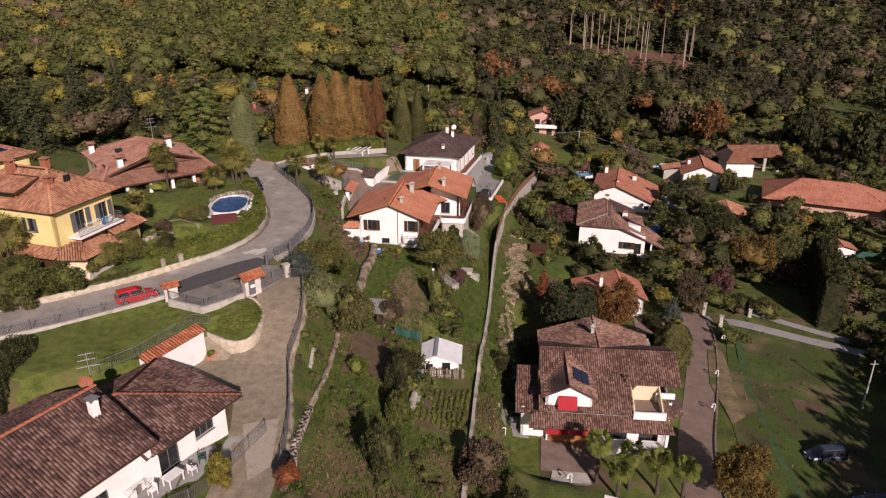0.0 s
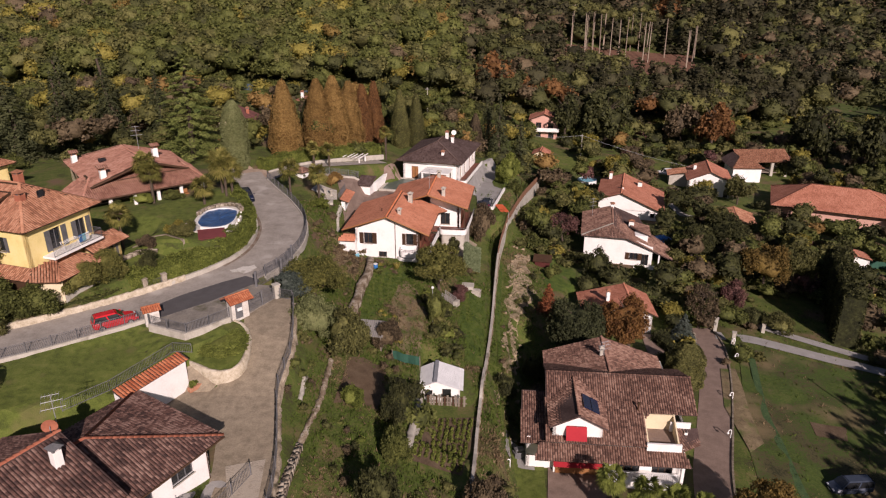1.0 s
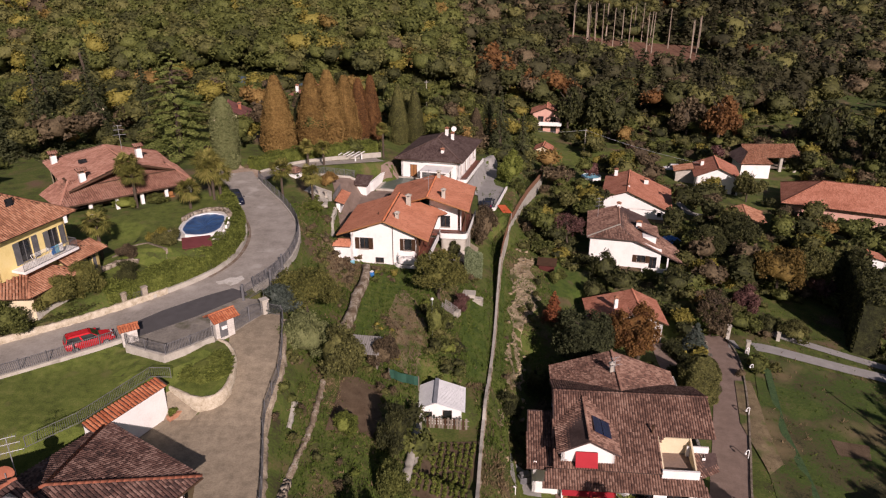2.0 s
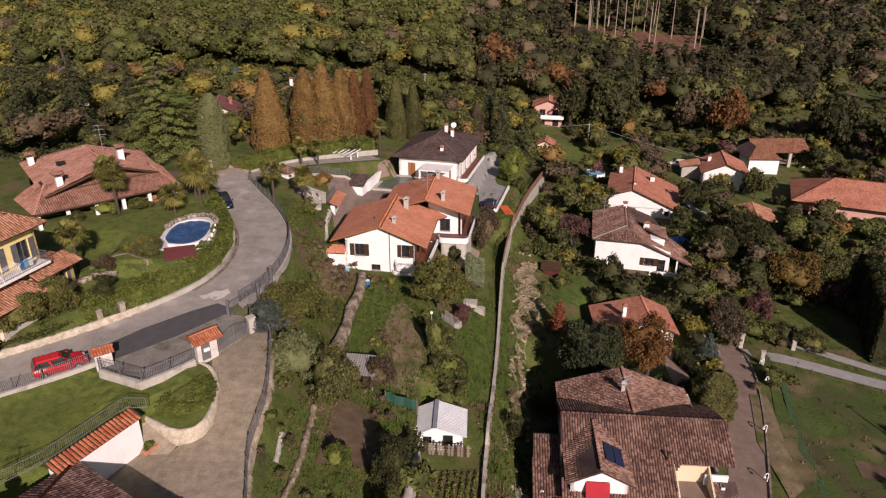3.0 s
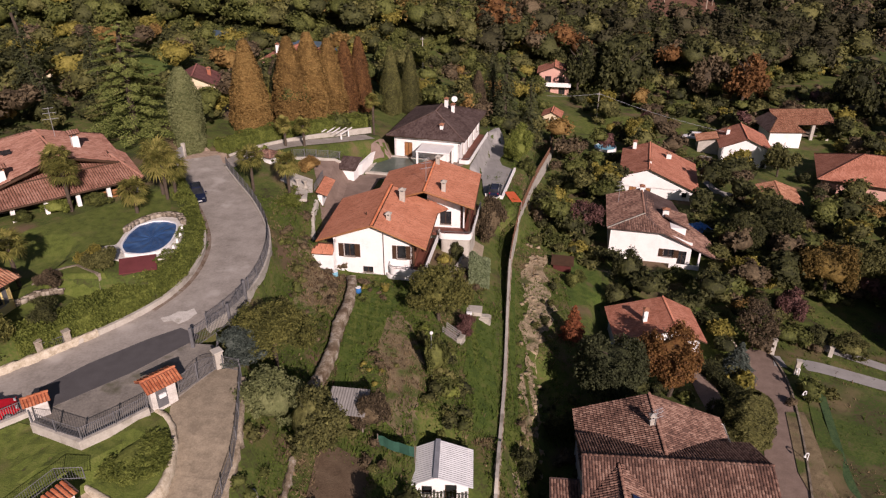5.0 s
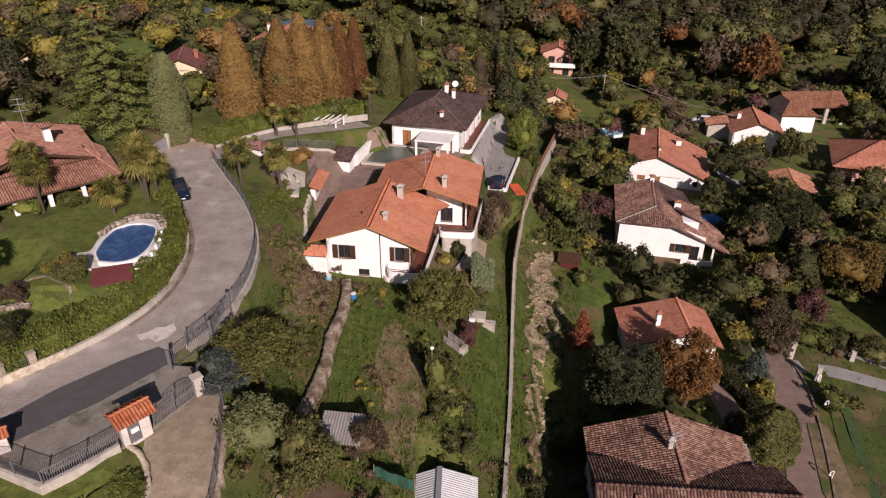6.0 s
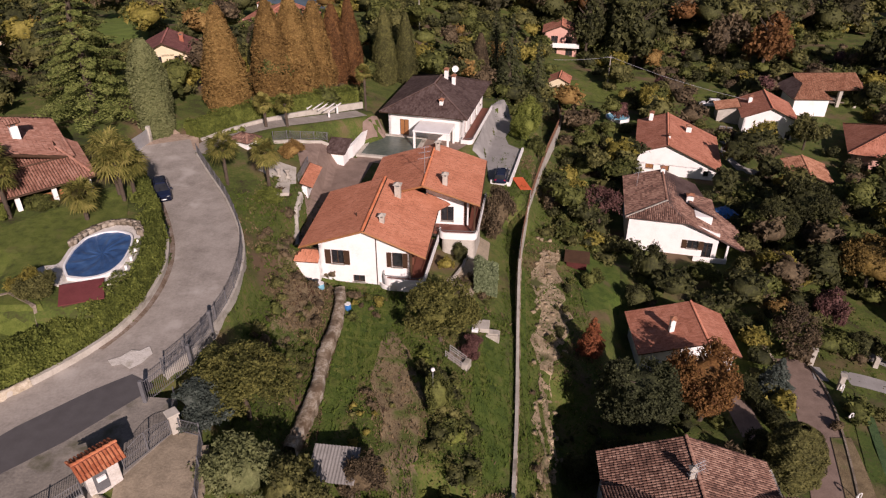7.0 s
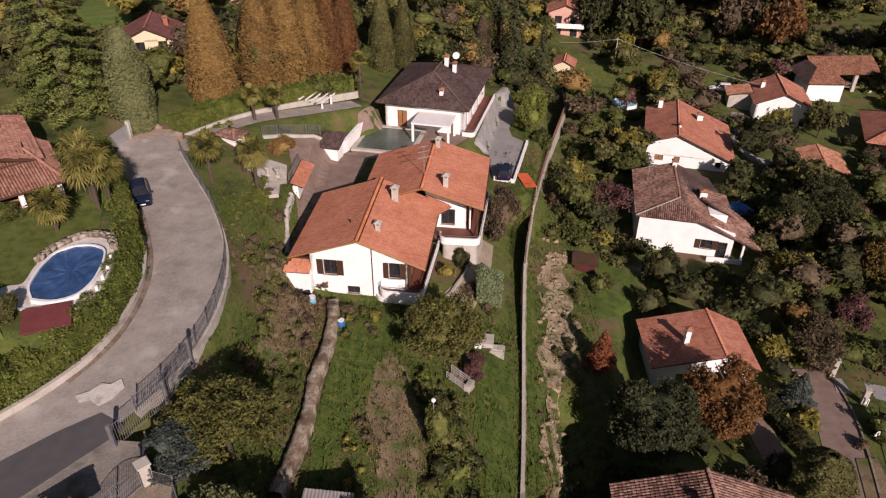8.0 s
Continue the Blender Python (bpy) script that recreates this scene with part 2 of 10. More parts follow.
YELLOW = surface("yellow_plaster", [(0.70, 0.55, 0.22), (0.78, 0.63, 0.27), (0.80, 0.66, 0.32)], 0.7, 0.85, 0.1, 10.0)
CREAM = surface("cream_plaster", [(0.62, 0.52, 0.34), (0.70, 0.6, 0.42)], 0.7, 0.85, 0.1, 10.0)
PINK = surface("pink_plaster", [(0.55, 0.30, 0.24), (0.62, 0.38, 0.30)], 0.7, 0.85, 0.1, 10.0)
TILE_ORANGE = surface("orange_roof_tile", [(0.44, 0.165, 0.09), (0.56, 0.222, 0.126), (0.64, 0.275, 0.165)], 0.35, 0.85, 0.15, 14.0, island=0.2)
TILE_VILLA = surface("pink_terracotta_tile", [(0.225, 0.105, 0.072), (0.315, 0.155, 0.108), (0.39, 0.215, 0.158)], 0.4, 0.9, 0.2, 9.0, island=0.35)
TILE_TERRA = surface("weathered_terracotta_tile", [(0.24, 0.105, 0.06), (0.36, 0.165, 0.095), (0.45, 0.235, 0.145)], 0.45, 0.9, 0.2, 9.0, island=0.45)
TILE_RED = surface("red_roof_tile", [(0.32, 0.12, 0.071), (0.43, 0.172, 0.106), (0.50, 0.222, 0.144)], 0.4, 0.88, 0.15, 11.0, island=0.3)
TILE_BROWN = surface("mottled_brown_tile", [(0.05, 0.028, 0.024), (0.12, 0.062, 0.048), (0.235, 0.145, 0.115)], 0.5, 0.88, 0.15, 9.0, island=0.4)
TILE_TAN = surface("tan_brown_tile", [(0.1, 0.054, 0.04), (0.195, 0.105, 0.075), (0.31, 0.19, 0.14)], 0.5, 0.88, 0.15, 9.0, island=0.42)
TILE_DARK = surface("dark_brown_tile", [(0.05, 0.03, 0.026), (0.085, 0.055, 0.048), (0.12, 0.085, 0.075)], 0.5, 0.88, 0.15, 11.0, island=0.35)
TILE_COPING = surface("coping_tile", [(0.30, 0.085, 0.035), (0.42, 0.135, 0.06), (0.5, 0.19, 0.09)], 0.6, 0.85, 0.15, 11.0, island=0.35)
TILE_MAROON = surface("maroon_roof_tile", [(0.12, 0.045, 0.04), (0.175, 0.07, 0.06), (0.23, 0.1, 0.085)], 0.5, 0.88, 0.15, 11.0, island=0.3)
TILE_RIDGE = surface("ridge_tile", [(0.22, 0.07, 0.04), (0.36, 0.13, 0.075)], 0.7, 0.88, 0.1, 9.0, island=0.4)
WOOD = surface("dark_wood", [(0.045, 0.024, 0.013), (0.085, 0.045, 0.024)], 1.5, 0.7, 0.2, 12.0)
TIMBER = surface("larch_timber", [(0.24, 0.10, 0.035), (0.34, 0.16, 0.06)], 1.5, 0.65, 0.2, 12.0)
OLDWOOD = surface("grey_wood", [(0.16, 0.13, 0.10), (0.26, 0.22, 0.18)], 1.5, 0.85, 0.3, 12.0)
IRON = surface("painted_iron", [(0.09, 0.09, 0.092), (0.15, 0.15, 0.155)], 2.0, 0.6, 0.05, 8.0, spec=0.4)
STEEL = surface("galvanised_steel", [(0.40, 0.41, 0.42), (0.55, 0.56, 0.57)], 1.5, 0.45, 0.05, 9.0, metal=0.6)
SHEET = surface("corrugated_sheet", [(0.52, 0.53, 0.53), (0.66, 0.67, 0.67)], 1.2, 0.5, 0.1, 9.0, metal=0.1)
RED = surface("red_canvas", [(0.34, 0.018, 0.026), (0.42, 0.025, 0.034)], 1.0, 0.8, 0.1, 12.0)
COVER = surface("blue_pool_cover", [(0.02, 0.055, 0.14), (0.035, 0.09, 0.21), (0.06, 0.13, 0.26)], 0.8, 0.35, 0.9, 2.5, spec=0.5)
GREENCOVER = surface("green_pool_cover", [(0.055, 0.075, 0.062), (0.085, 0.11, 0.09), (0.12, 0.14, 0.115)], 0.5, 0.4, 0.3, 4.0, spec=0.5)
NET = surface("green_net", [(0.02, 0.075, 0.05), (0.035, 0.11, 0.075)], 0.9, 0.8, 0.4, 8.0)
BLUE = plain("blue_plastic", (0.03, 0.16, 0.42), 0.4)
CYAN = plain("light_blue_liner", (0.18, 0.42, 0.52), 0.35)
SOLAR = surface("solar_glass", [(0.008, 0.014, 0.05), (0.014, 0.025, 0.08)], 2.0, 0.12, 0.0, 4.0, spec=0.7)
GLASS = surface("window_glass", [(0.012, 0.013, 0.015), (0.03, 0.032, 0.035)], 0.8, 0.08, 0.0, 3.0, spec=0.7)
CARRED = plain("red_car_paint", (0.55, 0.012, 0.02), 0.25, 0.0, 0.6)
CARBLUE = plain("dark_blue_car_paint", (0.012, 0.018, 0.045), 0.22, 0.1, 0.6)
CARGREY = plain("grey_car_paint", (0.055, 0.07, 0.10), 0.25, 0.2, 0.6)
CARWHITE = plain("white_car_paint", (0.75, 0.75, 0.74), 0.3, 0.0, 0.5)
RUBBER = plain("rubber", (0.02, 0.02, 0.02), 0.8)
CHROME = plain("light_metal", (0.5, 0.5, 0.5), 0.35, 0.7)
PLASTIC = plain("white_plastic", (0.78, 0.78, 0.76), 0.4)
LAMP = plain("headlight_glass", (0.6, 0.62, 0.62), 0.15, 0.3)
PALEBARK = surface("pale_bark", [(0.20, 0.15, 0.11), (0.32, 0.26, 0.2)], 1.5, 0.95, 0.5, 6.0, 0.78, 1.24)
BARK = surface("bark", [(0.05, 0.036, 0.025), (0.11, 0.085, 0.062)], 2.5, 0.95, 0.8, 8.0)
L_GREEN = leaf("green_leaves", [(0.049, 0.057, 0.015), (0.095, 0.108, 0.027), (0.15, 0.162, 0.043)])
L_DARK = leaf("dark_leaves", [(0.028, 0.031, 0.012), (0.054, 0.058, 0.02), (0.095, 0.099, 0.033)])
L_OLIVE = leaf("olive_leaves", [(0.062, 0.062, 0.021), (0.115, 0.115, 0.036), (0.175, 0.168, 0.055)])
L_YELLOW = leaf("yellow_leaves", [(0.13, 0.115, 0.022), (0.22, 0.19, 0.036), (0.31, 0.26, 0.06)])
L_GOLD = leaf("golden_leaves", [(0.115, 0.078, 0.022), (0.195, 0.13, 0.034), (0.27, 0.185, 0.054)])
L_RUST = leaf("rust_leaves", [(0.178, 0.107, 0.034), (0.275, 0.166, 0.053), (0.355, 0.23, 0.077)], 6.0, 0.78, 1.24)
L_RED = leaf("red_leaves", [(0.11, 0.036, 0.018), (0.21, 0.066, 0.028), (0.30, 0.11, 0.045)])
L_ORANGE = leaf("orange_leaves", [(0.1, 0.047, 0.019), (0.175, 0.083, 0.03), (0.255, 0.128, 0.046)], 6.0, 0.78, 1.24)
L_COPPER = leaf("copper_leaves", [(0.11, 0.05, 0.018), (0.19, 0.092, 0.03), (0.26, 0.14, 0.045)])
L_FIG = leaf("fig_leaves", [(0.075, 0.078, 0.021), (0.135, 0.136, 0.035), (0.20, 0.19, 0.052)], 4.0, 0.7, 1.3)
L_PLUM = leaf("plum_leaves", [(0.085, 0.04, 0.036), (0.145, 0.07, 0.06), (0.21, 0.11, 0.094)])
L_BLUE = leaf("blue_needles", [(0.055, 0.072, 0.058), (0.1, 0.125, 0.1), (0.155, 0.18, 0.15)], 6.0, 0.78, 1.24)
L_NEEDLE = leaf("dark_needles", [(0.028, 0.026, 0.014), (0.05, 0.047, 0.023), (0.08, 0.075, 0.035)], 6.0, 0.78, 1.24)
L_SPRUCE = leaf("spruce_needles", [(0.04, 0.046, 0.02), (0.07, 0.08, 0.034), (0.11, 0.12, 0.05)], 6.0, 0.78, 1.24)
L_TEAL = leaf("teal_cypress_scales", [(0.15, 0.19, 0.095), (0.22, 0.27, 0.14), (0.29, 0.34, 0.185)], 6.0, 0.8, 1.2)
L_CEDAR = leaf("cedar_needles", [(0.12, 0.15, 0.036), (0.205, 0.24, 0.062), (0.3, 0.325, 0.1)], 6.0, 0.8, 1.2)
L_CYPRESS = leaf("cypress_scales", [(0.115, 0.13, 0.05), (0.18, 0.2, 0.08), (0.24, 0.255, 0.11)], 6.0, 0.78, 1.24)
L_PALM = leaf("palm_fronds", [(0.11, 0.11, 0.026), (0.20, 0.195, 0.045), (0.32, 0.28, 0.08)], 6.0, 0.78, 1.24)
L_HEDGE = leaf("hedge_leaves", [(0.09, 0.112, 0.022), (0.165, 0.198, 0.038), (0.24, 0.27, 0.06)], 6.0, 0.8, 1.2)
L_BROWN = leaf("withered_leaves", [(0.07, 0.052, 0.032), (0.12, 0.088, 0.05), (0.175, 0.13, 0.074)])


# ---------------------------------------------------------------- mesh tools
def link_mesh(name, mesh, material, parent=None, label=""):
    ob = new(name, mesh)
    mesh.materials.append(material)
    if parent:
        ob.parent = parent
    if label:
        tagged(ob, label)
    return ob


def part(name, bm, material, parent=None, label=""):
    """Links a bmesh as one mesh object under a thing or a part."""
    mesh = bpy.data.meshes.new(name)
    bm.to_mesh(mesh)
    bm.free()
    return link_mesh(name, mesh, material, parent, label)


def mesh_of(name, verts, faces, flat=False):
    """A mesh from arrays: verts n x 3, faces m x 3 or m x 4."""
    mesh = bpy.data.meshes.new(name)
    verts, faces = np.asarray(verts, np.float32), np.asarray(faces, np.int32)
    k = faces.shape[1]
    mesh.vertices.add(len(verts))
    mesh.vertices.foreach_set("co", verts.ravel())
    mesh.loops.add(faces.size)
    mesh.loops.foreach_set("vertex_index", faces.ravel())
    mesh.polygons.add(len(faces))
    mesh.polygons.foreach_set("loop_start", np.arange(0, faces.size, k, dtype=np.int32))
    mesh.polygons.foreach_set("use_smooth", np.full(len(faces), not flat))
    mesh.update(calc_edges=True)
    return mesh


def empty(name, m, label, category, group=""):
    ob = new(name)
    ob.matrix_world = m
    return tagged(ob, label, category, group)


def box(bm, x0, x1, y0, y1, z0, z1):
    v = [bm.verts.new((x, y, z)) for z in (z0, z1) for x, y in ((x0, y0), (x1, y0), (x1, y1), (x0, y1))]
    for f in ((3, 2, 1, 0), (4, 5, 6, 7), (0, 1, 5, 4), (1, 2, 6, 5), (2, 3, 7, 6), (3, 0, 4, 7)):
        bm.faces.new([v[k] for k in f])
    return v


def boxes(*rows):
    bm = bmesh.new()
    for r in rows:
        box(bm, *r)
    return bm


def soften(bm, w=0.02):
    bmesh.ops.bevel(bm, geom=bm.edges[:], offset=w, segments=1, affect="EDGES")
    return bm


def bar(bm, a, b, r=0.02, n=6, r2=None):
    """A round bar from a to b."""
    a, b = Vector(a), Vector(b)
    q = (b - a).to_track_quat("Z", "Y")
    rings = []
    for p, rad in ((a, r), (b, r if r2 is None else r2)):
        rings.append([bm.verts.new(p + q @ Vector((rad * math.cos(2 * math.pi * k / n), rad * math.sin(2 * math.pi * k / n), 0))) for k in range(n)])
    for k in range(n):
        bm.faces.new((rings[0][k], rings[0][(k + 1) % n], rings[1][(k + 1) % n], rings[1][k]))
    bm.faces.new(rings[0][::-1])
    bm.faces.new(rings[1])


def prism(bm, poly, z0, z1):
    """An upright block on a plan outline (counterclockwise)."""
    lo = [bm.verts.new((x, y, z0)) for x, y in poly]
    hi = [bm.verts.new((x, y, z1)) for x, y in poly]
    n = len(poly)
    for k in range(n):
        bm.faces.new((lo[k], lo[(k + 1) % n], hi[(k + 1) % n], hi[k]))
    bm.faces.new(lo[::-1])
    bm.faces.new(hi)


def slab(bm, pts, thick):
    """A plate of that thickness under a flat outline in space."""
    pts = [Vector(p) for p in pts]
    n = (pts[1] - pts[0]).cross(pts[2] - pts[0]).normalized()
    if n.z < 0:
        n = -n
        pts = pts[::-1]
    hi = [bm.verts.new(p) for p in pts]
    lo = [bm.verts.new(p - n * thick) for p in pts]
    k = len(pts)
    bm.faces.new(hi)
    bm.faces.new(lo[::-1])
    for i in range(k):
        bm.faces.new((lo[i], lo[(i + 1) % k], hi[(i + 1) % k], hi[i]))


def inside(poly, u, v):
    """Which of the points u, v lie inside a plan outline."""
    hit = np.zeros(np.shape(u), bool)
    n = len(poly)
    for i in range(n):
        (x0, y0), (x1, y1) = poly[i], poly[(i + 1) % n]
        if y0 != y1:
            hit ^= ((y0 > v) != (y1 > v)) & (u < (x1 - x0) * (v - y0) / (y1 - y0) + x0)
    return hit


def drape(name, poly, material, label="", category="", lift=0.11, step=0.9, kind="structure", parent=None):
    """A sheet with that plan outline that lies on the ground."""
    bm = bmesh.new()
    bm.faces.new([bm.verts.new((x, y, 0)) for x, y in poly])
    for axis in (0, 1):
        lo, hi = min(p[axis] for p in poly), max(p[axis] for p in poly)
        for c in np.arange(lo + step, hi, step):
            co, no = [0, 0, 0], [0, 0, 0]
            co[axis], no[axis] = c, 1
            bmesh.ops.bisect_plane(bm, geom=bm.verts[:] + bm.edges[:] + bm.faces[:], plane_co=co, plane_no=no)
    bm.verts.ensure_lookup_table()
    xy = np.array([v.co[:2] for v in bm.verts])
    z = ground(xy[:, 0], xy[:, 1]) + lift
    for v, h in zip(bm.verts, z):
        v.co.z = h
    bmesh.ops.recalc_face_normals(bm, faces=bm.faces[:])
    if sum(f.normal.z for f in bm.faces) < 0:
        bmesh.ops.reverse_faces(bm, faces=bm.faces[:])
    return tagged(part(name, bm, material, parent), label, category, "", kind)


def ribbon(name, line, half, material, label, category, lift=0.05, shift=0.0, across=5):
    """A road surface along a line, on the ground."""
    pts = smooth_line(line, 1.0)
    d = np.gradient(pts[:, :2], axis=0)
    d /= np.linalg.norm(d, axis=1)[:, None]
    nrm = np.stack([-d[:, 1], d[:, 0]], 1)
    offs = np.linspace(-half, half, across) + shift
    verts = [(*(p[:2] + n * o), p[2] + lift) for p, n in zip(pts, nrm) for o in offs]
    faces = [(i * across + j + 1, i * across + j, (i + 1) * across + j, (i + 1) * across + j + 1) for i in range(len(pts) - 1) for j in range(across - 1)]
    ob = link_mesh(name, mesh_of(name, verts, faces), material)
    return tagged(ob, label, category, "", "structure")


def offset_line(line, off, step=1.0):
    """The line moved sideways (to its left: plus)."""
    pts = smooth_line(line, step)
    d = np.gradient(pts[:, :2], axis=0)
    d /= np.linalg.norm(d, axis=1)[:, None]
    pts[:, 0] -= d[:, 1] * off
    pts[:, 1] += d[:, 0] * off
    return pts


def worn_wall(name, pts, thick, low, high, material, label, category, seed=1, rough=0.05):
    """An old wall with crooked faces and a worn, uneven top."""
    rng = np.random.default_rng(seed)
    pts = np.array(pts, float)
    seg = np.r_[0, np.cumsum(np.linalg.norm(np.diff(pts[:, :2], axis=0), axis=1))]
    s = np.arange(0, seg[-1], 0.35)
    p = np.column_stack([np.interp(s, seg, pts[:, k]) for k in range(3)])
    d = np.gradient(p[:, :2], axis=0)
    d /= np.linalg.norm(d, axis=1)[:, None]
    shape = [(-0.55, -low), (-0.5, high * 0.5), (-0.46, high - 0.05), (-0.2, high + 0.02), (0.15, high + 0.03), (0.44, high - 0.06), (0.5, high * 0.5), (0.55, -low)]
    v, f = [], []
    for q, t in zip(p, d):
        w = thick * rng.uniform(0.9, 1.12)
        for a, h in shape:
            j = rng.normal(0, rough, 2)
            v.append((q[0] - t[1] * (a * w + j[0]), q[1] + t[0] * (a * w + j[0]), q[2] + h + j[1] * 0.8))
    k = len(shape)
    for i in range(len(p) - 1):
        for j in range(k - 1):
            f.append((i * k + j, i * k + j + 1, i * k + k + j + 1, i * k + k + j))
    ob = link_mesh(name, mesh_of(name, v, f), material)
    return tagged(ob, label, category, "", "structure")


def wall_along(name, pts, thick, low, high, material, label, category, cap=None):
    """A wall along points x, y, z: from low under to high over each point."""
    pts = np.array(pts, float)
    d = np.gradient(pts[:, :2], axis=0)
    d /= np.linalg.norm(d, axis=1)[:, None]
    nrm = np.stack([-d[:, 1], d[:, 0]], 1) * thick / 2
    bm = bmesh.new()
    rows = []
    for p, n in zip(pts, nrm):
        rows.append([bm.verts.new((p[0] + s * n[0], p[1] + s * n[1], p[2] + h)) for s, h in ((1, -low), (1, high), (-1, high), (-1, -low))])
    for a, b in zip(rows[:-1], rows[1:]):
        for k in range(4):
            bm.faces.new((a[k], a[(k + 1) % 4], b[(k + 1) % 4], b[k]))
    bm.faces.new(rows[0][::-1])
    bm.faces.new(rows[-1])
    bmesh.ops.recalc_face_normals(bm, faces=bm.faces[:])
    ob = part(name, bm, material)
    return tagged(ob, label, category, "", "structure")


# ---------------------------------------------------------------- houses
def tiles_on(poly3, wide=0.24, long=0.38, relief=1.0, lift=0.015):
    """Barrel tiles, row over row, on a flat roof slope whose first edge is the eave."""
    p = [Vector(q) for q in poly3]
    e = (p[1] - p[0]).normalized()
    n = e.cross(p[-1] - p[0]).normalized() if (p[-1] - p[0]).length > 1e-3 else e.cross(p[2] - p[0]).normalized()
    if n.z < 0:
        n = -n
        e = -e
    s = n.cross(e).normalized()
    uv = [((q - p[0]).dot(e), (q - p[0]).dot(s)) for q in p]
    u0, u1 = min(q[0] for q in uv), max(q[0] for q in uv)
    v0, v1 = min(q[1] for q in uv), max(q[1] for q in uv)
    us, vs = np.arange(u0 + wide / 2, u1, wide), np.arange(v0 + long * 0.4, v1, long)
    U, V = np.meshgrid(us, vs)
    U, V = U.ravel(), V.ravel()
    ok = inside(uv, U, V) & inside(uv, U, V + long * 0.35)
    U, V = U[ok], V[ok]
    rng = np.random.default_rng(int(abs(p[0].x * 31 + p[0].y * 17 + u1 * 7)) + 5)
    k = len(U)
    cu = np.array([-0.5, -0.22, 0.22, 0.5]) * wide * (0.98 if relief < 0.8 else 0.84)
    ch = np.array([0.0, 0.055, 0.055, 0.0]) * relief
    jit = rng.normal(0, 0.008, k)
    verts = np.zeros((k, 8, 3))
    for end, (dv, up) in enumerate(((-0.5 * long - (0.03 if relief > 0.2 else 0.0), 0.045 * relief), (0.5 * long + (0.02 if relief > 0.2 else 0.0), 0.0))):
        for c in range(4):
            a = U + cu[c] * (1.0 if end == 0 else 1 - 0.14 * max(0.0, relief - 0.4)) + jit
            b = V + dv + jit * 0.6
            h = lift + up + ch[c] + rng.normal(0, 0.004 * relief, k)
            verts[:, end * 4 + c, :] = np.array(p[0]) + a[:, None] * np.array(e) + b[:, None] * np.array(s) + h[:, None] * np.array(n)
    f = np.array([(0, 1, 5, 4), (1, 2, 6, 5), (2, 3, 7, 6), (3, 2, 1, 0)])
    return verts.reshape(-1, 3), (np.arange(k)[:, None, None] * 8 + f[None]).reshape(-1, 4)


def roof_slope(parent, poly, tile, board=WOOD, thick=0.16, wide=0.24, long=0.38, relief=None):
    bm = bmesh.new()
    slab(bm, poly, thick)
    r = part("roof", bm, TILE_DARK if board == WOOD and tile in (TILE_BROWN, TILE_TAN) else board, parent)
    if tile in (TILE_BROWN, TILE_TAN):
        wide, long = 0.24, 0.31
    v, f = tiles_on(poly, wide, long, (0.05 if tile == TILE_ORANGE else 0.14 if tile in (TILE_RED, TILE_DARK, TILE_MAROON) else 0.9) if relief is None else relief)
    if len(f):
        t = link_mesh("roof_tiles", mesh_of("roof_tiles", v, f, True), tile, r)
        tagged(t, kind="stuff")
    return r


_ridge_tiles = {}


def ridge_line(parent, a, b, material=None, step=0.42, r=0.13):
    """A row of half-round caps along a ridge or hip, each a piece of its own on one mesh."""
    material = material or TILE_RIDGE
    a, b = Vector(a), Vector(b)
    d = b - a
    n = max(1, int(d.length / step))
    side = d.cross(Vector((0, 0, 1))).normalized()
    up = side.cross(d).normalized()
    key = (material.name, r)
    if key not in _ridge_tiles:
        verts = [(x, -rr * math.cos(radians(g)), rr * 0.8 * math.sin(radians(g)) + lift) for x, rr, lift in ((0, r * 1.12, 0.07), (1.08, r, 0.03)) for g in (0, 55, 125, 180)]
        mesh = mesh_of("ridge_tile", verts, [(4, 5, 1, 0), (5, 6, 2, 1), (6, 7, 3, 2), (0, 1, 2, 3)])
        mesh.materials.append(material)
        _ridge_tiles[key] = mesh
    e = d / n
    turn = Matrix(((e.x, -side.x, up.x, 0), (e.y, -side.y, up.y, 0), (e.z, -side.z, up.z, 0), (0, 0, 0, 1)))
    for i in range(n):
        t = new("ridge_tile", _ridge_tiles[key])
        t.parent = parent
        t.matrix_local = Matrix.Translation(a + d * (i / n)) @ turn


def gable_roof(parent, x0, x1, y0, y1, ridge, zr, zl, zr2, tile, caps=None, **kw):
    """A gable roof with its ridge along y at x = ridge: heights of ridge, eave at x0, eave at x1."""
    roof_slope(parent, [(x0, y1, zl), (x0, y0, zl), (ridge, y0, zr), (ridge, y1, zr)], tile, **kw)
    roof_slope(parent, [(x1, y0, zr2), (x1, y1, zr2), (ridge, y1, zr), (ridge, y0, zr)], tile, **kw)
    ridge_line(parent, (ridge, y0, zr), (ridge, y1, zr), caps or (TILE_COPING if tile == TILE_ORANGE else tile))


